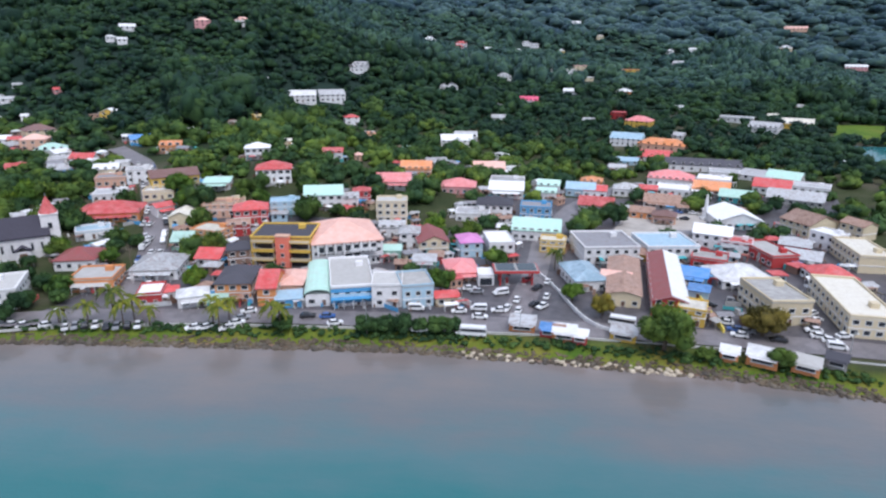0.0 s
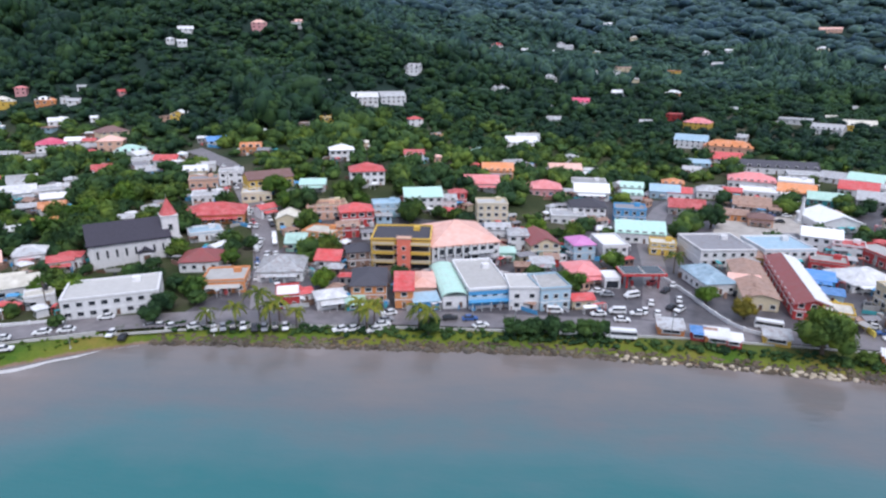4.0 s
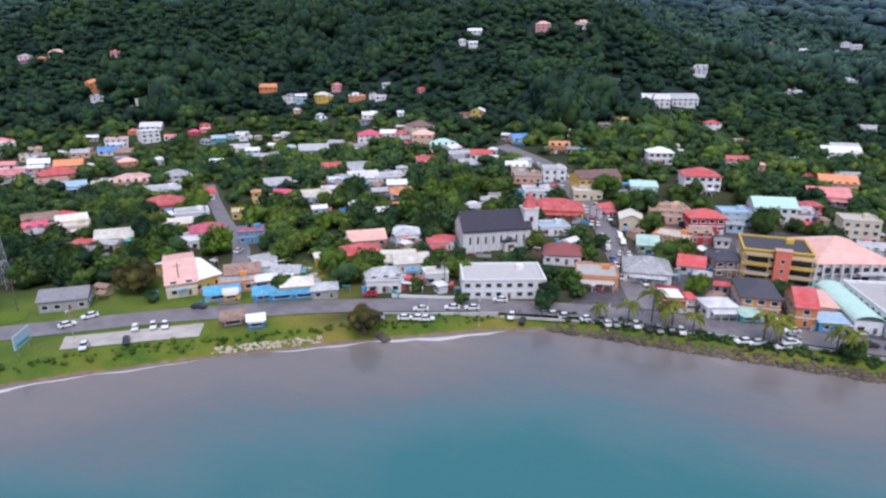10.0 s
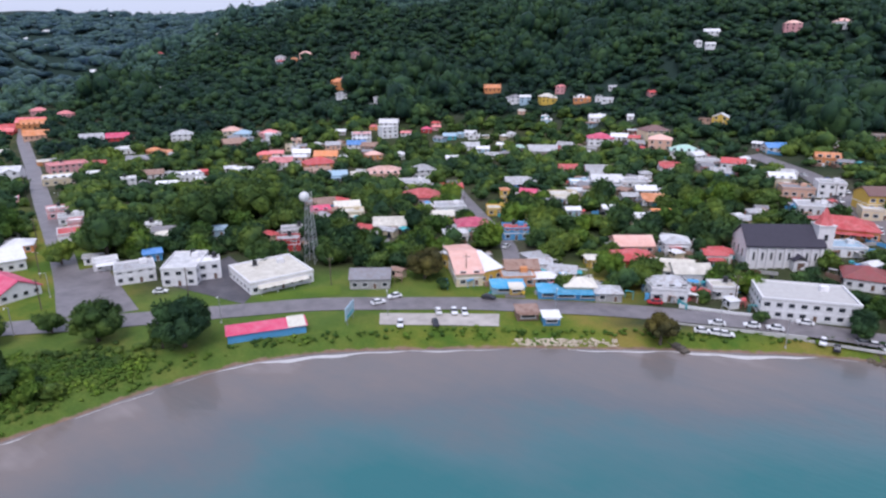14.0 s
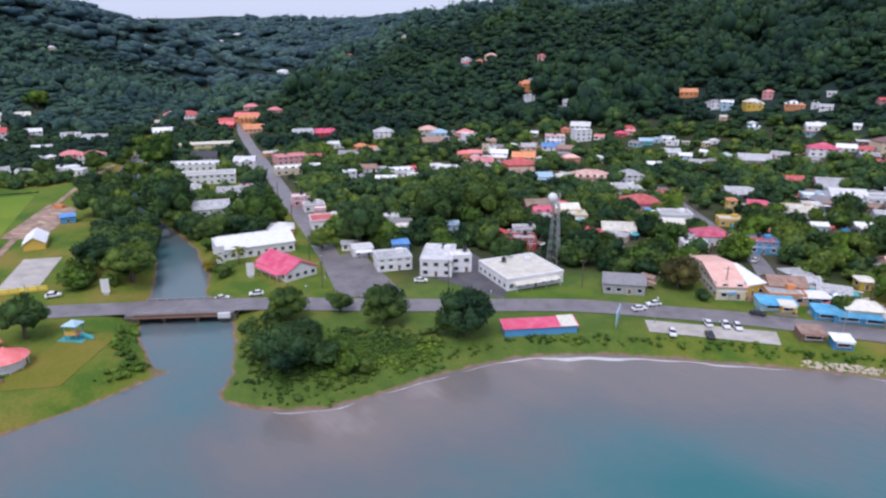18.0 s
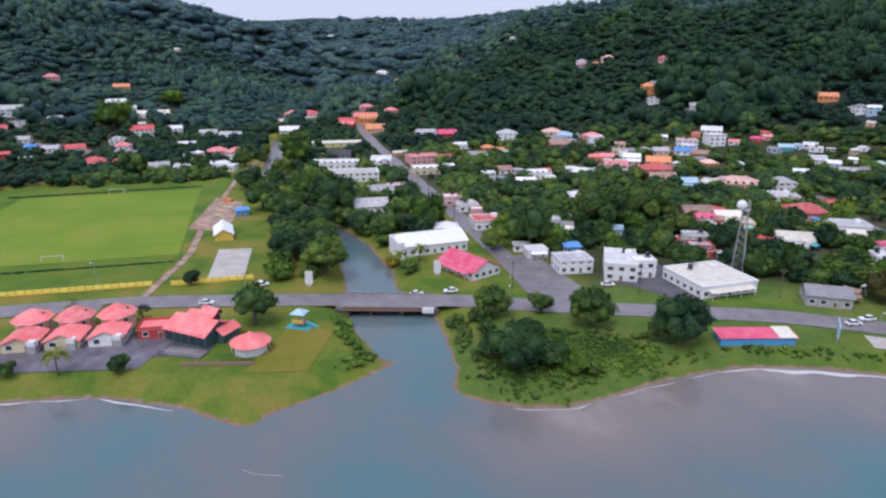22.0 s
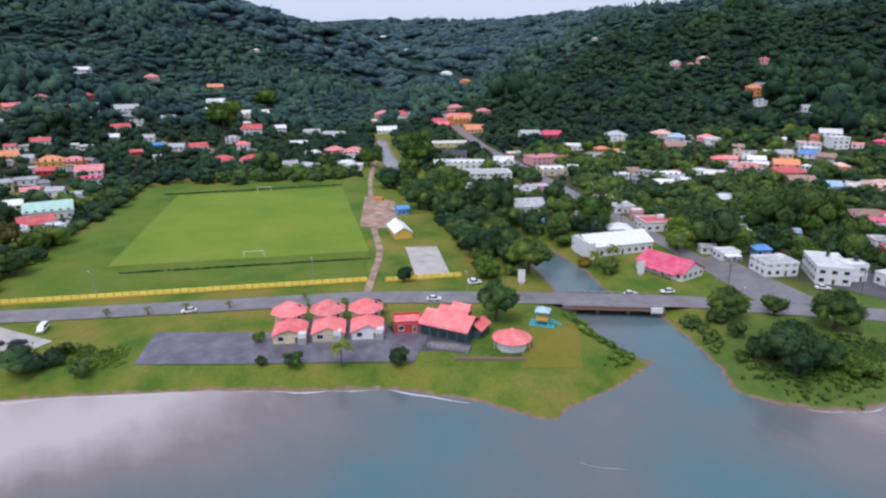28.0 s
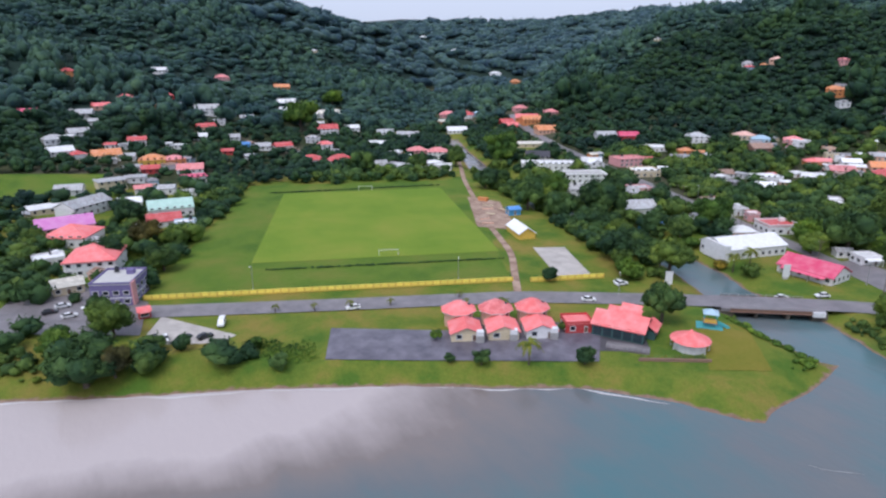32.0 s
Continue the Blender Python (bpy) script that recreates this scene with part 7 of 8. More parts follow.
def crown_shape(seed, blobs, leaves, level=2, spread=0.55, leaf=0.16):
    """A crown of uneven clumps with loose leaf sprays round them, about one unit in radius, resting on z = 0."""
    r = np.random.default_rng(seed)
    base, faces = ico(level)
    verts, tris, n = [], [], 0
    where = []
    for i in range(blobs):
        a = 2.4 * i + r.uniform(-0.4, 0.4)
        q = spread * math.sqrt((i + 0.3) / blobs)
        c = np.array([q * math.cos(a), q * math.sin(a), r.uniform(0.45, 1.05) if i else 0.95])
        s = r.uniform(0.36, 0.56) * (1.35 if blobs < 2 else 1.15 if blobs < 4 else 0.84 if blobs < 12 else 0.60)
        v = lumpy(base, r, 0.55) * s * np.array([1, 1, r.uniform(0.7, 0.95)]) + c
        verts.append(v)
        tris.append(faces + n)
        n += len(v)
        where.append((c, s))
    for i in range(leaves):
        c, s = where[r.integers(len(where))]
        d = r.normal(size=3)
        d /= np.linalg.norm(d)
        d[2] = abs(d[2]) * 0.8 + 0.2 * d[2]
        p = c + d * s * r.uniform(0.80, 1.42)
        u = r.normal(size=3)
        u /= np.linalg.norm(u)
        w = np.cross(u, r.normal(size=3))
        w /= np.linalg.norm(w)
        k = leaf * r.uniform(0.5, 1.3)
        verts.append(np.array([p - u * k, p + w * k * 0.7, p + u * k]))
        tris.append(np.array([[n, n + 1, n + 2]]))
        n += 3
    v = np.vstack(verts)
    v[:, 2] -= 0.12
    return v, np.vstack(tris)


LEAF_LIGHT = foliage("bright_leaves", (0.055, 0.105, 0.024), (0.080, 0.146, 0.030), (0.125, 0.190, 0.044))
LEAF_GOLD = foliage("yellowing_leaves", (0.11, 0.10, 0.025), (0.20, 0.165, 0.035), (0.30, 0.22, 0.05))
LEAF_BROWN = foliage("olive_brown_leaves", (0.05, 0.045, 0.025), (0.085, 0.075, 0.035), (0.12, 0.105, 0.04))
LEAVES = {"broad": LEAF, "deep": LEAF_DEEP, "light": LEAF_LIGHT, "gold": LEAF_GOLD, "brown": LEAF_BROWN}
LEAF_WORD = {"broad": "broad green", "deep": "dense dark green", "light": "bright green", "gold": "yellowing", "brown": "olive brown"}
CROWNS = []
for k in range(5):
    cv, cf = crown_shape(100 + k, 24, 3600, 1, 0.74, 0.088)
    CROWNS.append(big_mesh("crown", cv, cf, LEAF))
TRUNKS = [cylinder("trunk", 8, 0.075, 0.045, 0.62, TRUNK) for k in range(2)]
LIMB = cylinder("limb", 6, 0.035, 0.015, 0.5, TRUNK)


def palm_fronds():
    """Drooping fronds round a centre, each a folded blade that tapers to its tip and is notched along its edges."""
    r = np.random.default_rng(3)
    v, f = [], []
    for i in range(15):
        a = i * 2.4 + r.uniform(-0.2, 0.2)
        lift, reach = r.uniform(0.25, 1.15), r.uniform(0.8, 1.05)
        ca, sa = math.cos(a), math.sin(a)
        for s in range(9):
            t, u = s / 9, (s + 1) / 9
            for j in (-1, 1):
                w = 0.17 * math.sin(math.pi * min(1, 0.18 + 0.8 * t)) * r.uniform(0.7, 1.15)
                n = len(v)
                for q, side in ((t, 0), (u, 0), (u + 0.05, w), (t + 0.07, w * 0.9)):
                    d, z = q * reach, lift * q - 1.05 * q * q - side * 0.4
                    v.append((d * ca - j * side * sa, d * sa + j * side * ca, z))
                f.append((n, n + 1, n + 2, n + 3))
    return big_mesh("fronds", v, f, PALM)


FRONDS = palm_fronds()
PALM_TRUNK = cylinder("palm_trunk", 8, 0.22, 0.14, 1.0, TRUNK)


def tree(x, y, width, kind):
    """A tree with trunk, limbs and crown, or a palm."""
    z = ground(x, y)
    if kind == "palm":
        t = new("palm_tree")
        t.location, t.rotation_euler = (x, y, z), (0, 0, RNG.uniform(0, 6))
        tagged(t, "coconut palm with drooping yellow-green fronds beside the road", "palm tree", "palms along the shore")
        h = width * RNG.uniform(0.62, 0.85)
        put("trunk", PALM_TRUNK, t, (0, 0, -0.2), 0, (1, 1, h))
        put("fronds", FRONDS, t, (0, 0, h - 0.3), 0, (width * 0.44,) * 3)
        return
    t = new("tree")
    t.location, t.rotation_euler = (x, y, z), (0, 0, RNG.uniform(0, 6))
    tagged(t, f"{LEAF_WORD[kind]} tree with an uneven spreading crown", "tree", "trees of the town")
    r = width * 0.5
    tall = r * RNG.uniform(0.95, 1.25)
    put("trunk", TRUNKS[0], t, (0, 0, -0.2), 0, (r * 1.2, r * 1.2, tall * 1.25))
    for k in range(3):
        ob = put("limb", LIMB, t, (0, 0, tall * 0.45), 0, (r, r, r * 1.1))
        ob.rotation_euler = (0.75, 0, 2.1 * k)
    put("crown", CROWNS[int(RNG.integers(5))], t, (0, 0, tall * 0.22), 0, (r, r, tall), LEAVES[kind])
    FOOTPRINTS.append((x, y, min(2.9, r * 0.5)))


CARPAINT = {
    "white": plain("white_car_paint", (0.78, 0.78, 0.78), 0.3, 0, 0.08), "grey": plain("silver_car_paint", (0.36, 0.37, 0.39), 0.3, 0.3, 0.08),
    "dark": plain("black_car_paint", (0.03, 0.03, 0.035), 0.25, 0, 0.1), "blue": plain("blue_car_paint", (0.05, 0.12, 0.34), 0.3, 0, 0.1),
    "red": plain("red_car_paint", (0.45, 0.03, 0.04), 0.3, 0, 0.1), "yellow": plain("yellow_car_paint", (0.75, 0.5, 0.04), 0.3, 0, 0.1),
}
TYRE = plain("tyre_rubber", (0.025, 0.025, 0.025), 0.85)


def profile_mesh(name, outline, half, inset, material):
    """A side outline (x, z) drawn out across y, narrowed towards its top."""
    zs = [z for _, z in outline]
    lo, hi = min(zs), max(zs)
    n = len(outline)
    v = [(x, s * (half - inset * (z - lo) / (hi - lo)), z) for s in (-1, 1) for x, z in outline]
    f = [tuple(range(n)), tuple(range(2 * n - 1, n - 1, -1))] + [(i, n + i, n + (i + 1) % n, (i + 1) % n) for i in range(n)]
    return mesh_from(name, v, f, [material])


CAR_BODY = profile_mesh("body", [(-2.15, 0.35), (2.1, 0.35), (2.2, 0.6), (2.1, 0.82), (1.0, 0.98), (-1.9, 1.02), (-2.2, 0.85)], 0.86, 0.06, FRAME)
CAR_CABIN = profile_mesh("cabin", [(-1.75, 0.98), (1.05, 0.98), (0.35, 1.46), (-1.25, 1.48)], 0.80, 0.14, GLASS)
CAR_ROOF = boxes("roof", [(-1.2, -0.62, 1.46, 0.32, 0.62, 1.52, 0)], [FRAME])
VAN_BODY = profile_mesh("body", [(-2.3, 0.4), (2.25, 0.4), (2.35, 0.9), (1.7, 1.2), (1.1, 1.95), (-2.25, 2.0), (-2.35, 1.2)], 0.9, 0.1, FRAME)
VAN_GLASS = profile_mesh("windows", [(-2.1, 1.25), (1.62, 1.25), (1.12, 1.78), (-2.1, 1.8)], 0.925, 0.05, GLASS)
BUS_BODY = profile_mesh("body", [(-3.5, 0.45), (3.4, 0.45), (3.5, 1.2), (3.2, 2.65), (-3.45, 2.7)], 1.05, 0.08, FRAME)
BUS_GLASS = profile_mesh("windows", [(-3.3, 1.45), (3.42, 1.45), (3.28, 2.2), (-3.3, 2.2)], 1.085, 0.04, GLASS)
WHEEL = cylinder("wheel", 10, 0.32, 0.32, 0.22, TYRE)
LIGHT = boxes("headlight", [(-0.03, -0.14, 0, 0.03, 0.14, 0.12, 0)], [WHITEPAINT])


def car(x, y, yaw, kind):
    big = {"van": ("minivan", "white minivan parked on the asphalt", VAN_BODY, VAN_GLASS, 1.5, 0.82), "bus": ("minibus", "white minibus with a dark window band", BUS_BODY, BUS_GLASS, 2.3, 0.95)}.get(kind)
    a = radians(yaw)
    z = ground(x, y)
    for line, lift in zip(ROADS[:5], (0.1, 0.14, 0.14, 0.14, 0.14)):
        z = max(z, ground(x, y) + lift)
    c = new(big[0] if big else "car")
    c.location, c.rotation_euler = (x, y, z + 0.02), (0, 0, a + (math.pi if RNG.uniform() < 0.5 else 0))
    word = {"white": "white", "grey": "silver", "dark": "black", "blue": "blue", "red": "red", "yellow": "yellow"}.get(kind, "")
    tagged(c, big[1] if big else f"{word} saloon car standing on the road", "vehicle", "parked vehicles")
    paint = CARPAINT.get(kind, CARPAINT["white"])
    if big:
        put("body", big[2], c, material=paint)
        put("windows", big[3], c)
        axle, side = big[4], big[5]
    else:
        put("body", CAR_BODY, c, material=paint)
        put("cabin", CAR_CABIN, c)
        put("roof", CAR_ROOF, c, material=paint)
        axle, side = 1.32, 0.76
    for i in (-1, 1):
        for j in (-1, 1):
            ob = put("wheel", WHEEL, c, (axle * i, side * j + 0.11, 0.32))
            ob.rotation_euler = (math.pi / 2, 0, 0)


def kiosk(x, y, w, d, yaw, wall, roof):
    """A small stall: walls, counter opening, awning and sheet roof."""
    t = thing_at("kiosk", x, y, yaw, f"small {PAINT_WORD[wall]} stall with a {ROOF_WORD[roof]} roof by the waterfront", "kiosk", group="waterfront stalls")
    FOOTPRINTS.append((x, y, 0.6 * w))
    put("wall", CUBE, t, (0, 0, -0.3), 0, (w, d, 2.7), WALL[wall])
    put("roof", SHED, t, (0, 0, 2.42), 0, (w + 0.7, d + 0.9, 0.5), ROOF[roof])
    put("counter_opening", SHOPFRONT, t, (0, -d / 2, 0.9), 0, (w * 0.7, 1, 1.2))
    put("counter", CUBE, t, (0, -d / 2 - 0.25, 0.82), 0, (w * 0.75, 0.5, 0.08), FRAME)
    put("awning", CUBE, t, (0, -d / 2 - 0.6, 2.2), 0, (w * 0.9, 1.2, 0.06), ROOF[roof])


# trees that stand alone
tree(55.6, 142.1, 13.5, "broad")
tree(83.7, 149.5, 12.1, "brown")
tree(80.6, 134.3, 7.4, "broad")
tree(64.2, 138.1, 4.7, "broad")
tree(-0.6, 178.0, 8.3, "light")
tree(38.4, 172.7, 7.4, "light")
tree(44.9, 162.1, 7.0, "gold")
tree(-19.8, 151.1, 6.6, "deep")
tree(-15.1, 151.5, 6.0, "deep")
tree(-10.6, 151.0, 6.6, "deep")
tree(-6.1, 151.3, 5.4, "deep")
tree(-1.1, 150.4, 6.5, "deep")
tree(2.6, 150.5, 5.1, "deep")
tree(-42.5, 152.1, 6.0, "deep")
tree(-112.9, 205.6, 6.7, "deep")
tree(-117.9, 164.1, 5.8, "deep")
tree(-133.8, 191.1, 5.5, "deep")
tree(-111.3, 197.8, 6.8, "light")
tree(-108.8, 212.3, 6.0, "deep")
tree(-118.2, 154.6, 6.1, "deep")
tree(-110.5, 167.5, 5.6, "deep")
tree(-111.9, 261.6, 12.1, "light")
tree(-96.2, 242.7, 12.2, "deep")
tree(63.7, 256.0, 9.6, "deep")
tree(72.3, 256.6, 12.0, "deep")
tree(-42.1, 242.8, 6.8, "broad")
tree(-141.6, 150.8, 4.7, "deep")
tree(-188.2, 160.4, 10.2, "light")
tree(-102.0, 244.2, 10.6, "light")
tree(-118.6, 161.6, 6.6, "deep")
tree(-139.5, 170.0, 5.4, "deep")
tree(-120.2, 177.3, 7.2, "deep")
tree(-195.2, 140.6, 6.9, "broad")
tree(-237.0, 125.6, 12.0, "brown")
tree(-176.7, 156.8, 9.0, "broad")
tree(-294.8, 132.4, 11.6, "deep")
tree(-333.7, -34.6, 12.8, "deep")
tree(-278.5, 41.1, 13.3, "broad")
tree(-293.2, 36.4, 7.6, "broad")
tree(-257.5, 51.8, 15.0, "deep")
tree(-261.3, 48.2, 6.6, "broad")
tree(-267.9, 18.5, 6.9, "light")
tree(-299.4, 22.8, 11.3, "broad")
tree(-361.1, 0.3, 17.1, "broad")
tree(-381.8, -5.1, 14.0, "deep")
tree(-438.7, 17.6, 15.0, "deep")
tree(-432.9, 38.0, 23.2, "deep")
tree(-477.2, 45.1, 17.4, "light")
tree(-459.2, 14.2, 15.6, "deep")
tree(-512.3, 25.1, 15.1, "deep")
tree(-570.8, 77.2, 18.5, "light")
tree(-580.2, 47.1, 14.3, "broad")
tree(-376.0, 7.5, 12.0, "deep")
tree(-389.0, 12.0, 13.5, "deep")
tree(-401.0, 17.0, 13.0, "broad")
tree(-412.0, 19.0, 14.5, "deep")
tree(-425.0, 21.5, 14.0, "deep")
tree(-449.0, 24.0, 14.0, "deep")
tree(-468.0, 27.0, 14.5, "broad")
tree(-492.0, 33.0, 14.0, "deep")
tree(-403.0, 36.0, 12.0, "deep")
tree(-416.0, 37.0, 13.0, "broad")
tree(-455.0, 39.0, 13.0, "deep")
tree(-498.0, 49.0, 13.0, "deep")
tree(-528.0, 46.0, 14.0, "deep")
tree(-550.0, 60.0, 14.0, "broad")
tree(-359.2, 25.5, 5.3, "gold")
tree(-392.0, 63.2, 17.1, "light")
tree(-387.6, 37.7, 11.4, "broad")
tree(-376.6, -40.6, 5.7, "deep")
tree(-348.7, 64.7, 10.9, "broad")
tree(-342.3, 77.5, 19.8, "deep")
tree(-344.1, 120.3, 24.5, "broad")
tree(-337.8, 142.2, 22.8, "broad")
tree(-276.0, 128.9, 12.3, "deep")
tree(-238.2, 128.8, 10.8, "brown")
tree(-290.9, 102.6, 10.0, "broad")
tree(-339.3, -93.0, 4.8, "deep")
tree(-344.0, -99.3, 3.1, "deep")
tree(-326.2, -70.7, 5.3, "deep")
tree(-357.0, -95.9, 3.6, "light")
tree(-348.1, -79.3, 3.0, "broad")
tree(-343.8, -62.3, 3.8, "broad")
tree(-397.4, -128.2, 3.4, "palm")
tree(-392.4, -117.8, 3.2, "palm")
tree(-388.2, -108.0, 3.4, "palm")
tree(-384.2, -96.4, 3.2, "palm")
tree(-373.2, -76.0, 3.2, "palm")
tree(-368.2, -66.2, 3.4, "palm")
tree(-270.5, 7.0, 13.0, "deep")
tree(-276.0, 14.0, 11.0, "deep")
tree(-268.0, 14.5, 9.5, "deep")
tree(-279.5, 6.5, 7.5, "deep")
tree(-290.3, 13.2, 5.5, "broad")
tree(-376.2, -139.6, 4.4, "light")
tree(-379.9, -178.8, 17.3, "deep")
tree(-379.3, -172.5, 9.0, "brown")
tree(-395.6, -183.6, 10.0, "light")
tree(-403.0, -171.1, 12.3, "broad")
tree(-422.2, -173.5, 6.7, "deep")
tree(-471.9, -167.7, 12.3, "deep")
tree(-454.9, -151.6, 12.0, "broad")
tree(-487.3, -153.6, 13.4, "brown")
tree(-481.6, -144.0, 11.1, "broad")
tree(-526.7, -155.1, 12.6, "deep")
tree(-576.2, 81.8, 23.5, "light")
tree(-582.7, 19.3, 13.3, "broad")
tree(-583.4, -19.7, 17.6, "deep")
tree(-875.4, 73.1, 24.2, "light")
tree(-758.3, -0.8, 29.3, "light")
tree(-89.0, 156.0, 10.8, "palm")
tree(-83.7, 156.3, 9.3, "palm")
tree(-61.6, 154.4, 9.2, "palm")
tree(-45.4, 153.5, 9.1, "palm")
tree(-85.5, 153.8, 9.3, "palm")
tree(-78.5, 154.0, 7.7, "palm")
tree(-59.2, 152.1, 9.1, "palm")
tree(-42.8, 151.5, 8.9, "palm")
tree(-95.0, 154.0, 8.7, "palm")
tree(-161.2, 126.8, 9.5, "brown")
tree(-57.6, 155.6, 8.1, "palm")
tree(-102.6, 153.6, 7.8, "palm")
tree(37.6, 199.0, 9.5, "palm")
tree(-264.5, 59.4, 9.1, "palm")
tree(-333.3, -82.8, 8.4, "palm")
tree(-366.8, 2.2, 8.1, "palm")
tree(-379.3, -74.7, 3.5, "palm")
tree(-364.4, -67.8, 4.4, "palm")
tree(-356.2, -59.5, 4.3, "palm")
tree(-353.7, 25.4, 7.8, "palm")
tree(-352.6, 33.2, 8.3, "palm")
STREET_RUN, run = [], 0.0
for a, b in zip(CHURCH_STREET[:-1], CHURCH_STREET[1:]):
    STREET_RUN.append((a, b, run, run + math.dist(a, b)))
    run += math.dist(a, b)
# cars
car(-100.6, 152.9, 111, "white")
car(-98.2, 153.1, 110, "grey")
car(-95.6, 153.4, 109, "dark")
car(-92.9, 153.5, 109, "white")
car(-89.7, 152.9, 108, "dark")
car(-87.0, 153.0, 107, "grey")
car(-84.1, 153.3, 106, "dark")
car(-81.4, 153.4, 105, "white")
car(-111.9, 153.4, 34, "white")
car(-105.8, 153.5, 32, "white")
car(-117.6, 153.4, 35, "grey")
car(-66.4, 152.6, 26, "white")
car(-63.4, 152.7, 25, "white")
car(-57.3, 152.4, 23, "white")
car(-55.2, 154.4, 22, "white")
car(-54.6, 157.1, 21, "grey")
car(-54.2, 161.6, 21, "white")
car(-28.8, 154.3, 22, "white")
car(-37.1, 158.8, 10, "dark")
car(-31.6, 158.6, 8, "blue")
car(-5.9, 151.2, -1, "van")
car(-7.4, 164.5, -1, "van")
car(8.4, 180.0, -1, "white")
car(10.3, 177.6, -1, "grey")
car(10.3, 164.6, -2, "van")
car(10.3, 159.1, -2, "white")
car(4.6, 162.9, 5, "white")
car(15.9, 163.7, 1, "white")
car(18.5, 165.6, 71, "white")
car(21.9, 171.5, 75, "white")
car(21.5, 163.8, 74, "white")
car(26.8, 168.3, 48, "dark")
car(28.7, 166.8, 47, "white")
car(33.3, 186.8, 72, "white")
car(31.1, 174.2, 72, "white")
car(27.2, 188.2, 49, "red")
car(29.2, 181.2, 48, "dark")
car(17.6, 176.6, 21, "van")
car(8.1, 149.2, -7, "bus")
car(48.5, 155.3, -23, "bus")
car(5.9, 149.4, -6, "van")
car(78.0, 186.0, -15, "white")
car(90.2, 183.5, -23, "white")
car(85.2, 170.5, -24, "dark")
car(77.4, 168.7, 3, "dark")
car(76.9, 156.6, -19, "white")
car(77.4, 148.9, -20, "white")
car(77.9, 152.3, -20, "blue")
car(98.5, 152.0, -15, "white")
car(98.1, 148.4, -16, "white")
car(99.5, 146.0, -12, "white")
car(99.0, 142.3, -17, "van")
car(102.6, 158.4, 25, "white")
car(103.7, 162.9, 25, "white")
car(86.2, 146.2, -18, "dark")
car(80.3, 151.1, -16, "grey")
car(80.2, 204.7, -19, "white")
car(105.3, 283.3, -17, "dark")
car(108.8, 283.0, -18, "white")
car(112.3, 282.6, -18, "blue")
car(115.5, 281.3, -19, "dark")
car(102.1, 274.5, -17, "grey")
car(105.5, 274.2, -18, "blue")
car(109.0, 273.9, -18, "dark")
car(112.0, 272.6, -19, "white")
car(101.0, 266.0, -17, "white")
car(104.8, 264.4, -18, "dark")
car(-114.0, 230.2, 94, "white")
car(-111.6, 230.2, 94, "white")
car(-106.5, 218.2, 94, "white")
car(-106.0, 213.7, 94, "white")
car(-101.3, 207.4, 94, "white")
car(-121.2, 241.0, 95, "grey")
car(-118.0, 244.8, 94, "white")
car(-129.6, 254.4, 95, "white")
car(72.5, 165.0, 14, "blue")
car(104.7, 148.9, 13, "white")
car(-235.6, 100.8, 62, "white")
car(-234.7, 107.1, 61, "white")
car(-217.5, 105.6, 132, "white")
car(-213.7, 108.0, 131, "white")
car(-211.0, 109.3, 130, "white")
car(-221.0, 92.8, 127, "white")
car(-213.4, 98.5, 133, "dark")
car(-150.9, 142.3, 21, "white")
car(-142.9, 146.2, 18, "white")
car(-137.5, 147.9, 16, "white")
car(-131.4, 156.3, 14, "white")
car(-169.2, 147.3, 26, "red")
car(-160.3, 133.0, 26, "grey")
car(-153.1, 136.3, 23, "white")
car(-150.4, 137.4, 22, "white")
car(-147.7, 138.4, 21, "white")
car(-230.1, 166.7, 98, "white")
car(-126.2, 148.9, 92, "white")
car(-122.9, 148.5, 91, "dark")
car(-115.9, 153.4, 9, "white")
car(-248.2, 109.0, 53, "white")
car(-329.7, 16.8, 68, "white")
car(-321.1, 24.0, 65, "white")
car(-331.7, 8.4, 71, "blue")
car(-361.1, -22.6, 81, "white")
car(-296.0, 69.1, 50, "white")
car(-211.0, 122.5, 19, "dark")
car(-205.8, 131.0, 17, "yellow")
car(-395.8, -144.0, 159, "van")
car(-395.1, -161.8, 175, "dark")
car(-393.1, -159.3, 174, "white")
car(-391.2, -154.9, 113, "dark")
car(-389.2, -149.8, 101, "dark")
car(-387.4, -107.4, 78, "white")
car(-363.1, -58.5, 61, "dark")
car(-356.2, -41.6, 55, "white")
car(-361.9, -22.3, 51, "white")
car(-433.3, -182.9, 95, "white")
car(-428.5, -176.1, 103, "white")
car(-423.8, -181.3, 95, "white")
car(-426.7, -167.5, 121, "white")
car(-429.8, -186.3, 96, "dark")
# cars lining the church street
for k in range(30):
    s = 14 + 4.9 * k
    (ax, ay), (bx, by), s0 = next((a, b, s - d) for a, b, d, e in STREET_RUN if s < e)
    span = math.hypot(bx - ax, by - ay)
    ux, uy = (bx - ax) / span, (by - ay) / span
    for side in (-1, 1):
        if RNG.uniform() < 0.55:
            car(ax + ux * s0 - uy * 3.2 * side, ay + uy * s0 + ux * 3.2 * side, math.degrees(math.atan2(uy, ux)), ("white", "grey", "white", "dark", "van", "white", "blue", "red")[int(RNG.integers(8))])
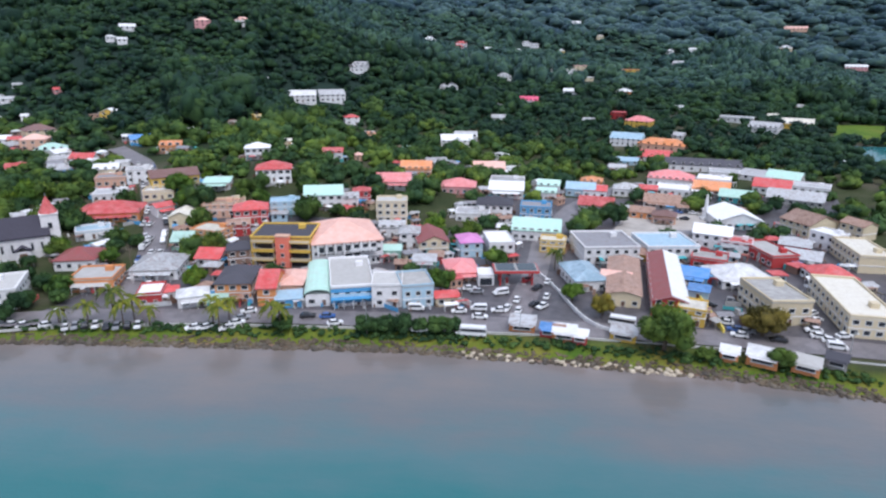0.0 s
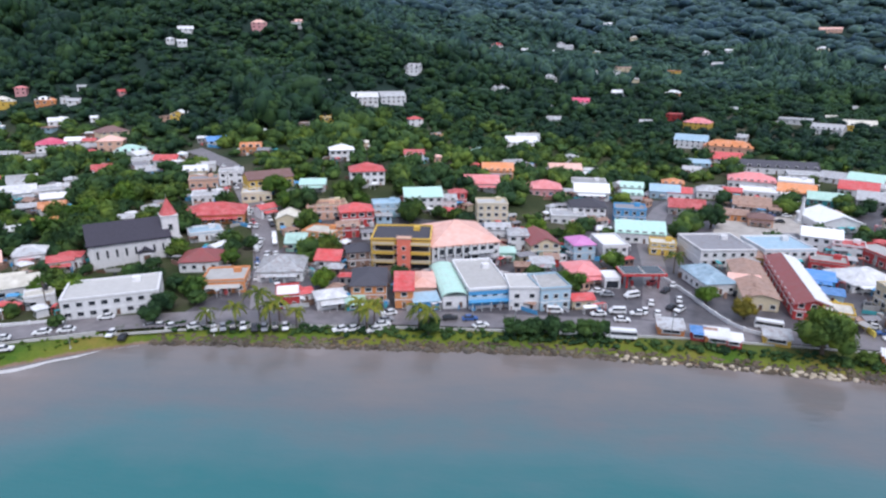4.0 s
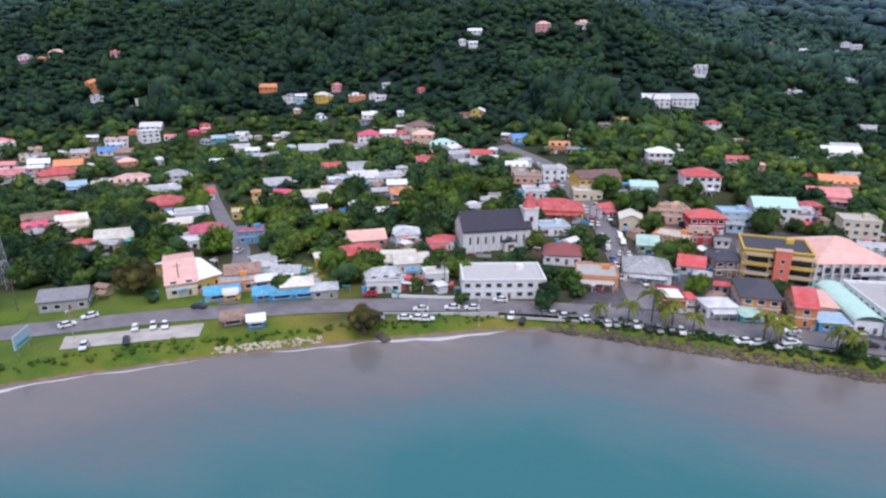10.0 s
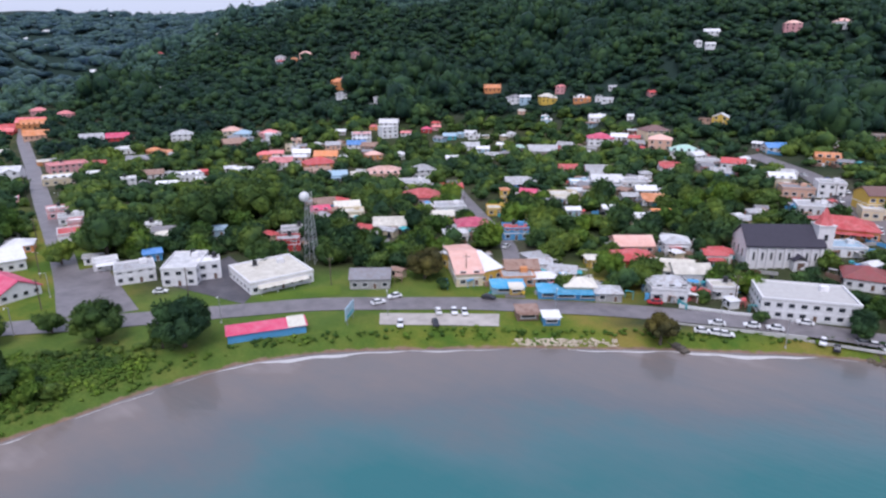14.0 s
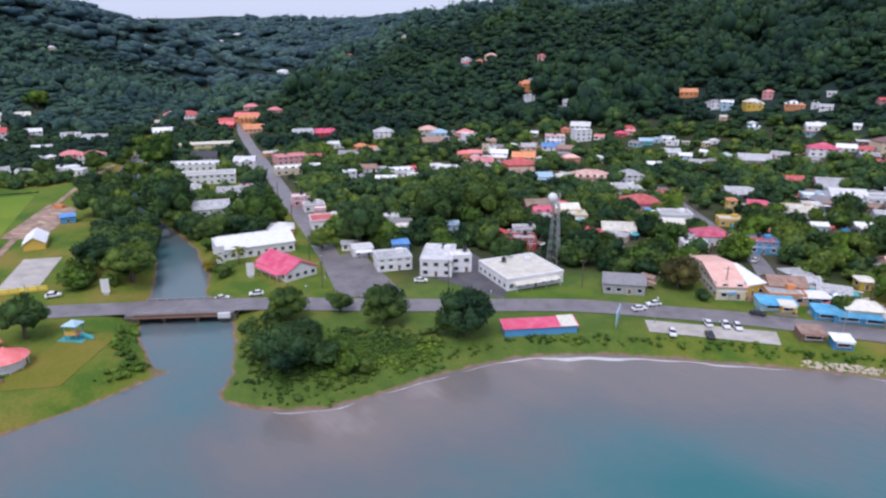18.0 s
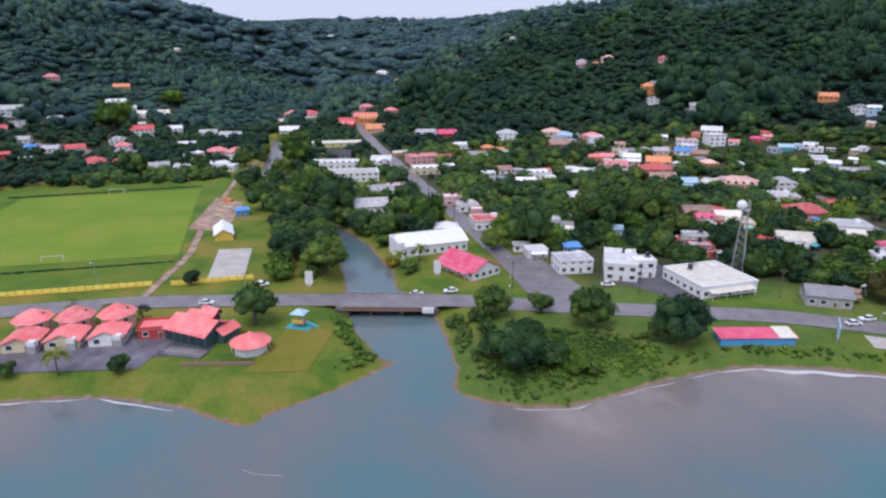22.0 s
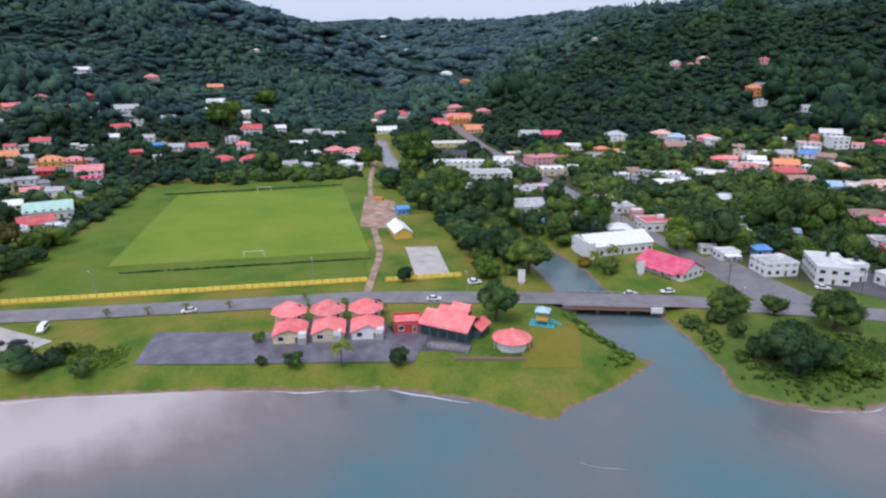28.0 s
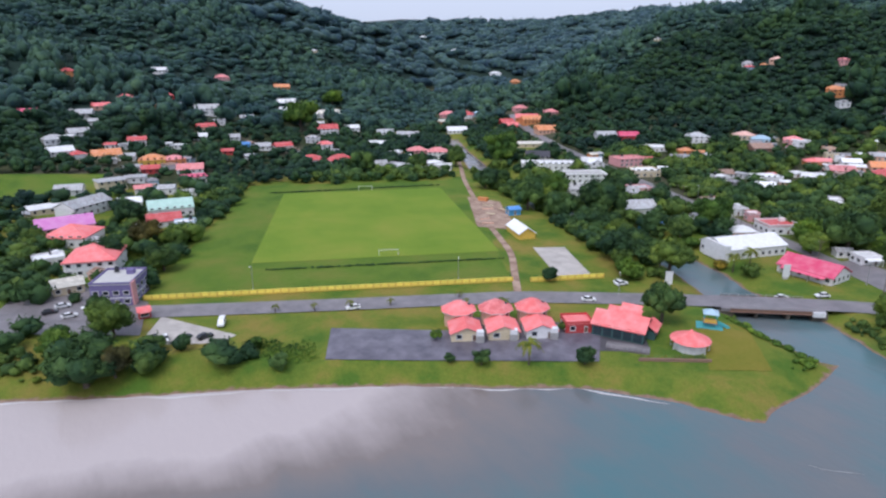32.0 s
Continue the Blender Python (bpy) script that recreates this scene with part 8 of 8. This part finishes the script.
# kiosks and stalls
kiosk(70.2, 138.2, 4.1, 3.3, -27, "orange", "white")
kiosk(77.5, 136.4, 6.8, 5.4, -30, "orange", "white")
kiosk(86.3, 133.1, 5.8, 4.7, -33, "orange", "concrete")
kiosk(93.6, 133.6, 4.5, 3.6, -35, "grey", "dark")
kiosk(31.6, 147.8, 5.8, 4.6, -15, "orange", "white")
kiosk(35.2, 145.9, 3.7, 3.0, -17, "red", "white")
kiosk(47.0, 148.0, 6.4, 5.1, -21, "yellow", "zinc")
kiosk(21.4, 153.1, 6.6, 5.2, -11, "orange", "zinc")
kiosk(27.4, 149.3, 3.5, 2.8, -14, "red", "blue")
kiosk(30.2, 148.4, 2.9, 2.3, -15, "orange", "rust")
kiosk(-188.6, 118.0, 4.5, 3.6, 37, "blue", "white")
kiosk(-195.7, 117.5, 6.0, 4.8, 39, "brown", "rust")
kiosk(-209.9, 131.6, 10.0, 5.5, 40, "sky", "azure")
kiosk(-206.7, 131.3, 4.0, 3.2, 39, "yellow", "cream")
kiosk(-197.8, 135.4, 6.6, 5.3, 36, "blue", "azure")
kiosk(-193.3, 137.5, 7.3, 5.5, 35, "blue", "azure")
kiosk(-187.7, 140.9, 6.7, 5.4, 33, "blue", "azure")
kiosk(-64.4, 166.6, 5.5, 4.4, 18, "teal", "green")
kiosk(-93.0, 187.1, 4.3, 3.4, 24, "sky", "zinc")
kiosk(-413.1, -162.3, 3.3, 2.6, 90, "red", "coral")


# ---- woods ----
def crowns(name, x, y, size, tall, shape, material, label, seed, sink=0.1, soft=False):
    """Many crowns in one mesh, each turned and shaped on its own."""
    blobs, leaves, level, leaf = shape
    kinds = [crown_shape(seed + k, blobs, leaves, level, 0.5, leaf) for k in range(8)]
    r = np.random.default_rng(seed)
    z = height(x, y)
    pick, turn = r.integers(0, 8, len(x)), r.uniform(0, 6.28, len(x))
    allv, allf, n = [], [], 0
    for k, (v, f) in enumerate(kinds):
        m = pick == k
        if not m.any():
            continue
        c, s = np.cos(turn[m])[:, None], np.sin(turn[m])[:, None]
        jit = r.normal(scale=0.045, size=(m.sum(), *v.shape))
        vx, vy, vz = v[:, 0] + jit[..., 0], v[:, 1] + jit[..., 1], v[:, 2] + jit[..., 2]
        out = np.stack([(vx * c - vy * s) * size[m][:, None] + x[m][:, None], (vx * s + vy * c) * size[m][:, None] + y[m][:, None],
                        (vz - sink) * tall[m][:, None] + z[m][:, None]], -1)
        allv.append(out.reshape(-1, 3))
        allf.append((f[None] + (np.arange(m.sum()) * len(v))[:, None, None]).reshape(-1, 3) + n)
        n += m.sum() * len(v)
    if not allv:
        return None
    return tagged(put(name, big_mesh(name, np.vstack(allv), np.vstack(allf), material, soft)), label, "trees", kind="stuff")


def scatter(x0, x1, y0, y1, step, seed):
    r = np.random.default_rng(seed)
    gx, gy = np.meshgrid(np.arange(x0, x1, step), np.arange(y0, y1, step))
    return gx.ravel() + r.uniform(-0.5, 0.5, gx.size) * step, gy.ravel() + r.uniform(-0.5, 0.5, gy.size) * step


def wedge(x, y, reach):
    """The land that the camera's sweep takes in."""
    a = np.degrees(np.arctan2(-(x + 40), y + 10))
    b = np.degrees(np.arctan2(-(x + 220), y + 170))
    d = np.hypot(x + 100, y + 40)
    return (((a > -42) & (a < 100)) | ((b > 0) & (b < 98))) & (d < reach) & (a > -42) & (b < 98)


def patchy(x, y, scale, seed):
    """Smooth random field from 0 to 1."""
    r = np.random.default_rng(seed)
    s = np.zeros_like(x)
    for _ in range(14):
        a, p, k = r.uniform(0, 6.28), r.uniform(0, 6.28), r.uniform(0.5, 2.0) / scale
        s += np.sin(k * (np.cos(a) * x + np.sin(a) * y) + p)
    return 0.5 + 0.5 * np.tanh(s / 3.0)



def sheds():
    """Small sheds and back buildings that crowd the yards of the town."""
    r = np.random.default_rng(23)
    spots = np.array(FOOTPRINTS, float)
    walls, roofs = ("white", "cream", "grey", "sky", "peach", "brown", "white"), ("zinc", "white", "rust", "grey", "red", "rust", "grey", "zinc")
    core = np.array(TOWN_CORE, float)
    made = 0
    for cx, cy, rad in np.tile(spots[r.permutation(len(spots))], (2, 1)):
        if made >= 260 or not (3 < rad < 12) or not (-720 < cx < 140) or not (-280 < cy < 420):
            continue
        if not inside(core, np.array([cx]), np.array([cy]))[0] and r.uniform() < 0.72:
            continue
        a = r.uniform(0, 6.28)
        x, y = cx + math.cos(a) * (rad + 4.5), cy + math.sin(a) * (rad + 4.5)
        far_from = np.hypot(spots[:, 0] - x, spots[:, 1] - y) - spots[:, 2]
        if far_from.min() < 2.0 or (-450 < x < -255 and -70 < y < 62) or float(shore(np.array([x]), np.array([y]))[0]) < 14 or any(float(from_line(q, np.array([x]), np.array([y]))[0]) < 7 for q in ROADS) or any(inside(np.array(p, float), np.array([x]), np.array([y]))[0] for p in OPEN_LOTS):
            continue
        w = r.uniform(3.0, 6.5) * (1.0 if x > -200 else 1.4)
        far_house(x, y, w, w * r.uniform(0.6, 0.95), r.uniform(0.75, 1.2), r.uniform(-30, 60), walls[r.integers(7)], roofs[r.integers(8)], ("gable", "flat", "gable", "hip")[r.integers(4)], own=False)
        spots = np.vstack([spots, (x, y, w / 2)])
        made += 1


sheds()
finish_far_houses()


def clutter():
    """Crates, lean-tos, tarpaulins, tanks and low walls that fill the yards and alleys."""
    r = np.random.default_rng(29)
    mats = [WALL["brown"], ROOF["rust"], ROOF["zinc"], WALL["blue"], WALL["white"], DARKWOOD, WALL["grey"], ROOF["red"], GLASS, WALL["teal"]]
    spots = np.array([q for q in FOOTPRINTS if -330 < q[0] < 150 and q[1] < 400 and 3 < q[2] < 16], float)
    verts, faces, slots = [], [], []
    hull = [(0, 3, 2, 1), (4, 5, 6, 7), (0, 1, 5, 4), (1, 2, 6, 5), (2, 3, 7, 6), (3, 0, 4, 7)]
    for cx, cy, rad in spots:
        for _ in range(11):
            a, k = r.uniform(0, 6.28), rad + r.uniform(-0.5, 3.0)
            x, y = cx + math.cos(a) * k, cy + math.sin(a) * k
            if any(float(from_line(q, np.array([x]), np.array([y]))[0]) < 6.5 for q in ROADS) or (np.hypot(spots[:, 0] - x, spots[:, 1] - y) < spots[:, 2] * 0.8).any() or any(inside(np.array(p, float), np.array([x]), np.array([y]))[0] for p in OPEN_LOTS):
                continue
            if r.uniform() < 0.45:
                l, w, z0, z1 = r.uniform(1.8, 4.2), r.uniform(1.2, 2.6), 2.1, 2.25
            elif r.uniform() < 0.4:
                l, w, z0, z1 = r.uniform(3.0, 8.0), 0.15, -0.5, r.uniform(1.0, 1.8)
            else:
                l, w, z0, z1 = r.uniform(0.6, 1.8), r.uniform(0.5, 1.4), -0.5, r.uniform(0.6, 1.9)
            m = Matrix.Translation((x, y, ground(x, y))) @ Matrix.Rotation(r.uniform(0, 6.28), 4, "Z")
            todo = [(-l / 2, -w / 2, z0, l / 2, w / 2, z1)]
            if z0 > 1:
                todo += [(i * l * 0.46 - 0.06, j * w * 0.44 - 0.06, -0.5, i * l * 0.46 + 0.06, j * w * 0.44 + 0.06, z0) for i in (-1, 1) for j in (-1, 1)]
            kind = int(r.integers(len(mats)))
            for x0, y0, za, x1, y1, zb in todo:
                n = len(verts)
                tilt = 0.35 if z0 > 1 and zb == z1 else 0.0
                verts += [m @ Vector(q) for q in ((x0, y0, za), (x1, y0, za), (x1, y1, za + tilt), (x0, y1, za + tilt), (x0, y0, zb), (x1, y0, zb), (x1, y1, zb + tilt), (x0, y1, zb + tilt))]
                faces += [tuple(n + i for i in f) for f in hull]
                slots += [kind] * 6
    tagged(put("yard_clutter", mesh_from("yard_clutter", verts, faces, mats, slots)), "crates, awnings, tarpaulins and low walls crowding the yards", "clutter", kind="stuff")


clutter()
CLEAR = np.array(FOOTPRINTS, float).reshape(-1, 3)


def open_ground(x, y, room):
    """Where a tree of that room may stand: off the roads, fields and roofs, and on land."""
    ok = shore(x, y) > 5 + 0 * x
    for line, w in zip(ROADS, (8, 5, 6, 4, 6, 5)):
        ok &= from_line(line, x, y) > w + room * 0.6
    for poly in OPEN_LOTS:
        ok &= ~inside(np.array(poly, float), x, y)
    eye = np.array([-100.0, -20.0])
    for cx, cy, rad in CLEAR:
        near = (np.abs(x - cx) < 30) & (np.abs(y - cy) < 30)
        if not near.any():
            continue
        d = eye - (cx, cy)
        d = d / np.hypot(*d)
        ok[near] &= np.hypot(x[near] - cx, y[near] - cy) > rad * 0.9 + room[near] * 0.55
        # keep the seaward face of a house open
        ok[near] &= np.hypot(x[near] - cx - d[0] * (rad + 2.5), y[near] - cy - d[1] * (rad + 2.5)) > rad * 0.42 + room[near] * 0.36
        if (cx + 100) ** 2 + (cy + 20) ** 2 > 340 ** 2:
            u, v = (x[near] - cx) * d[0] + (y[near] - cy) * d[1], (y[near] - cy) * d[0] - (x[near] - cx) * d[1]
            ok[near] &= ~((u > 0) & (u < rad + 8) & (np.abs(v) < rad * 0.62 + room[near] * 0.3))
    return ok


def woods():
    x, y = scatter(-760, 420, -330, 640, 6.2, 11)
    keep = wedge(x, y, 820) & (shore(x, y) > 5)
    x, y = x[keep], y[keep]
    rise = height(x, y)
    r = np.random.default_rng(5)
    thick = patchy(x, y, 45, 3)
    want = np.where(rise > 22, 0.80, np.where(rise > 11, 0.86, 0.84)) * np.where(rise > 22, 1, 0.55 + 0.85 * thick)
    want = np.where(inside(np.array(TOWN_CORE, float), x, y), np.where(y > 228, 0.42, 0.12), want)
    keep = r.uniform(size=len(x)) < want
    x, y, rise = x[keep], y[keep], rise[keep]
    size = (2.4 + 4.4 * r.uniform(size=len(x)) ** 1.2) * np.where(rise > 22, 1.25, 1.0)
    ok = open_ground(x, y, size)
    x, y, size, rise = x[ok], y[ok], size[ok], rise[ok]
    d = np.hypot(x + 130, y - 20)
    clump = patchy(x, y, 16, 21) * patchy(x, y, 34, 22)
    size = size * np.where(rise > 18, 0.92 + 1.2 * clump, 1.0)
    tall = size * r.uniform(0.75, 1.25, len(x)) * np.where(rise > 18, 0.80 + 0.75 * clump, 1.0)
    pick = r.uniform(size=len(x))
    near = d < 260
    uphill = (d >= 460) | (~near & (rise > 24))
    mid = ~near & ~uphill
    for name, m, mat, shape, label, seed in (
        ("town_trees", near & (pick < 0.45), LEAF, (7, 760, 1, 0.14), "broad green trees between the houses of the town", 31),
        ("shade_trees", near & (pick >= 0.45) & (pick < 0.85), LEAF_DEEP, (7, 760, 1, 0.14), "dark green shade trees between the houses", 32),
        ("fruit_trees", near & (pick >= 0.85), LEAF_LIGHT, (7, 760, 1, 0.14), "bright green fruit trees between the houses", 36),
        ("slope_trees", mid & (pick < 0.55), LEAF_DEEP, (6, 190, 1, 0.13), "dense dark green trees at the foot of the hill", 37),
        ("pale_slope_trees", mid & (pick >= 0.55), LEAF, (6, 190, 1, 0.13), "paler green trees at the foot of the hill", 38),
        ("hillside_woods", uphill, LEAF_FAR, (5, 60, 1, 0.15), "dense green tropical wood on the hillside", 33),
    ):
        crowns(name, x[m], y[m], size[m], tall[m], shape, mat, label, seed, soft=True)
    x, y = scatter(-2600, 1500, -900, 2200, 14.0, 12)
    d = np.hypot(x + 100, y + 40)
    keep = wedge(x, y, 2500) & ~(wedge(x, y, 820) & (x > -760) & (x < 420) & (y > -330) & (y < 640)) & (shore(x, y) > 20)
    for poly in OPEN_LOTS:
        keep &= ~inside(np.array(poly, float), x, y)
    for cx, cy, rad in CLEAR:
        keep &= np.hypot(x - cx, y - cy) > rad + (15 if math.hypot(cx + 100, cy + 40) > 1150 else 8)
    x, y, d = x[keep], y[keep], d[keep]
    thin = (d < 1150) | (r.uniform(size=len(x)) < 0.42)
    x, y, d = x[thin], y[thin], d[thin]
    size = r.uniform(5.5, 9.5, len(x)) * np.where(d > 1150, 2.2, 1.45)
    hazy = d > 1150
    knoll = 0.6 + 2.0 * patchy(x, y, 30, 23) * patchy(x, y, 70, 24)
    crowns("upland_woods", x[~hazy], y[~hazy], size[~hazy], size[~hazy] * 0.9 * knoll[~hazy], (4, 30, 1, 0.17), LEAF_HAZED_UPLAND, "dense green wood covering the upper slopes, tinted blue for haze", 34, 0.3, True)
    crowns("distant_woods", x[hazy], y[hazy], size[hazy] * 1.3, size[hazy] * 0.75, (2, 8, 1, 0.2), LEAF_HAZY, "wood on distant ridges, leaves tinted blue for haze", 35, 0.3, True)


woods()


# ---- shore: foam, sand, boulders, shrubs ----
def shore_run(line, inland):
    """A line set back from the water's edge by that much."""
    p = np.array(line, float)
    d = np.gradient(p, axis=0)
    side = np.stack([d[:, 1], -d[:, 0]], 1) / np.hypot(d[:, 0], d[:, 1])[:, None]
    return [tuple(q) for q in p + side * inland]


FOAM = plain("sea_foam", (0.66, 0.64, 0.63), 0.8, 0, 0.4)


def foam(name, line, width, seed, breaks=0.35):
    """Broken strips of surf just above the water."""
    r = np.random.default_rng(seed)
    pts = []
    for (ax, ay), (bx, by) in zip(line[:-1], line[1:]):
        n = max(2, int(math.hypot(bx - ax, by - ay) / 1.2))
        pts += [(ax + (bx - ax) * i / n, ay + (by - ay) * i / n) for i in range(n)]
    p = np.array(pts)
    for _ in range(8):
        p[1:-1] = (p[:-2] + 2 * p[1:-1] + p[2:]) / 4
    d = np.gradient(p, axis=0)
    side = np.stack([-d[:, 1], d[:, 0]], 1) / np.hypot(d[:, 0], d[:, 1])[:, None]
    s = np.arange(len(p))
    wob = np.sin(s * 0.21 + r.uniform(0, 6)) + np.sin(s * 0.077 + r.uniform(0, 6)) + 0.6 * np.sin(s * 0.6)
    w = np.clip(width * (0.55 + 0.3 * wob + r.normal(scale=0.18, size=len(p)) * 0.35) - breaks, 0.0, None)
    w = w * np.clip(np.minimum(s, len(p) - 1 - s) / 14.0, 0, 1) * np.clip(0.75 + 0.45 * np.sin(s * 0.043 + 2.0 * np.sin(s * 0.017)), 0.15, 1.0)
    a = p + side * (0.5 * wob[:, None] * 0.6)
    b = a + side * w[:, None]
    v = np.vstack([np.column_stack([a, np.full(len(p), 0.05)]), np.column_stack([b, np.full(len(p), 0.04)])])
    i = s[:-1][w[:-1] > 0.05]
    f = np.stack([i, i + 1, i + 1 + len(p), i + len(p)], 1)
    tagged(put(name, big_mesh(name, v, f, FOAM)), "thin broken line of white surf along the beach", "surf", kind="stuff")


BEACH = COAST_EAST[9:17]
foam("surf", shore_run(BEACH, -0.6), 1.7, 1, 0.1)
foam("surf", shore_run(COAST_EAST[16:22], -0.5), 1.0, 2, 0.35)
foam("surf", [(-284, -57), (-279, -59), (-274, -57), (-268, -51)], 1.2, 5, 0.1)
foam("surf", shore_run(COAST_WEST[5:13], -0.3), 1.1, 3, 0.2)
# boulders of the sea wall
BOULDERS = []
for k in range(6):
    rr = np.random.default_rng(60 + k)
    bv, bf = ico(1)
    bv = bv * rr.uniform(0.75, 1.15, (len(bv), 1)) * [1.0, 0.8, 0.65]
    BOULDERS.append(big_mesh("boulder", bv, bf, ROCK))
PALEROCK = paving("pale_limestone_boulders", (0.36, 0.30, 0.22), (0.62, 0.54, 0.42), 0.9)
wall = thing_at("sea_wall", -10, 145, 0, "rough wall of loose boulders along the waterfront", "sea wall", 0)
rr = np.random.default_rng(77)
line = np.array(COAST_EAST[3:10], float)[::-1]
seg = np.hypot(*np.diff(line, axis=0).T)
for k in range(300):
    s = rr.uniform(0, seg.sum())
    i = min(int(np.searchsorted(np.cumsum(seg), s)), len(seg) - 1)
    u = (s - (np.cumsum(seg)[i] - seg[i])) / seg[i]
    px, py = line[i] + (line[i + 1] - line[i]) * u
    py += rr.uniform(-0.9, 1.6)
    g = rr.uniform(0.5, 1.15)
    pale = 5 < px < 62 and rr.uniform() < 0.75
    ob = put("boulder", BOULDERS[k % 6], wall, (px + 10, py - 145, max(-0.1, ground(px, py)) + 0.1 * g), rr.uniform(0, 6), (g, g, g), PALEROCK if pale else ROCK)


# smaller rubble packed between the boulders
rv, rf, packed = *ico(1), []
for k in range(1500):
    s = rr.uniform(0, seg.sum())
    i = min(int(np.searchsorted(np.cumsum(seg), s)), len(seg) - 1)
    u = (s - (np.cumsum(seg)[i] - seg[i])) / seg[i]
    px, py = line[i] + (line[i + 1] - line[i]) * u + [0, rr.uniform(-1.0, 3.4)]
    packed.append(rv * rr.uniform(0.25, 0.75) * rr.uniform(0.7, 1.2, (len(rv), 1)) * [1.2, 0.9, 0.7] + [px, py, max(-0.05, ground(px, py)) + 0.1])
RUBBLE = paving("brown_rubble", (0.045, 0.036, 0.026), (0.17, 0.13, 0.085), 0.9)
tagged(put("rubble", big_mesh("rubble", np.vstack(packed), np.vstack([rf + len(rv) * k for k in range(1500)]), RUBBLE)), "brown rubble packed along the foot of the waterfront", "stones", kind="stuff")


# pale rocks tipped on the bay shore
heap = []
for px, py, g in zip(rr.uniform(-193, -170, 170), rr.uniform(1.2, 4.2, 170), rr.uniform(0.2, 0.6, 170)):
    qx, qy = px, 105 + (px + 190) * 0.667 + py
    heap.append(rv * g * rr.uniform(0.7, 1.2, (len(rv), 1)) * [1.2, 0.9, 0.7] + [qx, qy, max(0.0, ground(qx, qy)) + 0.15])
tagged(put("shore_rocks", big_mesh("shore_rocks", np.vstack(heap), np.vstack([rf + len(rv) * k for k in range(170)]), PALEROCK)), "pale broken rocks tipped along the bay shore", "stones", kind="stuff")


def shrubs(name, spots, material, label, seed):
    x, y, s = (np.array(q) for q in zip(*spots))
    crowns(name, x, y, s, s * 0.8, (1, 46, 1, 0.26), material, label, seed)


def along(line, n, spread, lo, hi, seed):
    r = np.random.default_rng(seed)
    p = np.array(line, float)
    seg = np.hypot(*np.diff(p, axis=0).T)
    out = []
    for _ in range(n):
        s = r.uniform(0, seg.sum())
        i = min(int(np.searchsorted(np.cumsum(seg), s)), len(seg) - 1)
        u = 1 - (np.cumsum(seg)[i] - s) / seg[i]
        q = p[i] + (p[i + 1] - p[i]) * u + r.uniform(-spread, spread, 2)
        out.append((q[0], q[1], r.uniform(lo, hi)))
    return out


shrubs("shore_shrubs", along(shore_run(COAST_EAST[3:10], 5.4), 620, 1.7, 0.4, 1.2, 8), LEAF_DEEP, "low green scrub along the top of the sea wall", 51)
shrubs("bay_scrub", along(shore_run(COAST_EAST[9:18], 5.5), 240, 1.8, 0.4, 1.0, 9), LEAF_LIGHT, "low green scrub behind the beach", 52)
shrubs("headland_scrub", along([(-262, 12), (-268, 26), (-258, 38), (-282, 22), (-272, 4), (-264, 18)], 1500, 7.0, 0.3, 0.8, 10), LEAF_LIGHT, "rank green scrub covering the headland", 53)
shrubs("river_scrub", along([(-306, 14), (-296, 10), (-290, 6)], 60, 2.0, 0.6, 1.5, 11), LEAF, "green scrub on the river bank", 54)
shrubs("bank_scrub", along([(-327, -11), (-312, -18), (-301, -16), (-298, -26)], 90, 2.2, 0.4, 1.2, 12), LEAF_LIGHT, "green scrub on the lawn side of the river", 55)
shrubs("field_hedge", along([(-436, -120), (-404, -40)], 460, 0.35, 0.35, 0.6, 13), LEAF_DEEP, "low dark hedge along the ditch by the pitch", 56)
shrubs("field_hedge", along([(-560, -84), (-532, 6)], 420, 0.4, 0.4, 0.7, 14), LEAF_DEEP, "low dark hedge behind the pitch", 57)
shrubs("field_border", along([(-432, -168), (-470, -150), (-520, -124), (-588, -92)], 420, 2.2, 1.2, 2.9, 15), LEAF_DEEP, "dark hedge of trees along the edge of the field", 58)
shrubs("west_scrub", along([(-384, -176), (-390, -184), (-398, -196), (-410, -205)], 90, 5.0, 0.8, 2.4, 16), LEAF, "green scrub at the end of the beach", 59)
shrubs("knoll_scrub", along([(-372, -128), (-365, -131), (-378, -138)], 420, 3.4, 0.2, 0.5, 20), LEAF_LIGHT, "low golden-green scrub on a grassy knoll", 63)
shrubs("headland_bushes", along([(-276, 12), (-272, 16), (-268, 20)], 26, 4.0, 1.2, 2.4, 19), LEAF_DEEP, "dark green bushes in the middle of the headland", 62)
shrubs("headland_thicket", along([(-266, 6), (-274, 14), (-270, 30), (-262, 44), (-280, 28)], 70, 6.5, 0.7, 1.5, 18), LEAF, "dense green thicket on the headland", 61)


def bank_trees():
    """Trees that lean over both banks of the river."""
    r = np.random.default_rng(41)
    p = np.array(along(RIVER_EAST[1:9], 120, 4.5, 2.6, 4.8, 42) + along(RIVER_WEST[1:8], 120, 4.5, 2.6, 4.8, 43))
    x, y, s = p.T
    ok = (shore(x, y) > 1.5) & (x < -384)
    for line in ROADS:
        ok &= from_line(line, x, y) > 6 + s * 0.6
    for cx, cy, rad in CLEAR:
        ok &= np.hypot(x - cx, y - cy) > rad * 0.9 + s * 0.5
    crowns("river_trees", x[ok], y[ok], s[ok], s[ok] * r.uniform(1.0, 1.5, ok.sum()), (7, 760, 1, 0.14), LEAF, "broad green trees overhanging the river banks", 44)


bank_trees()
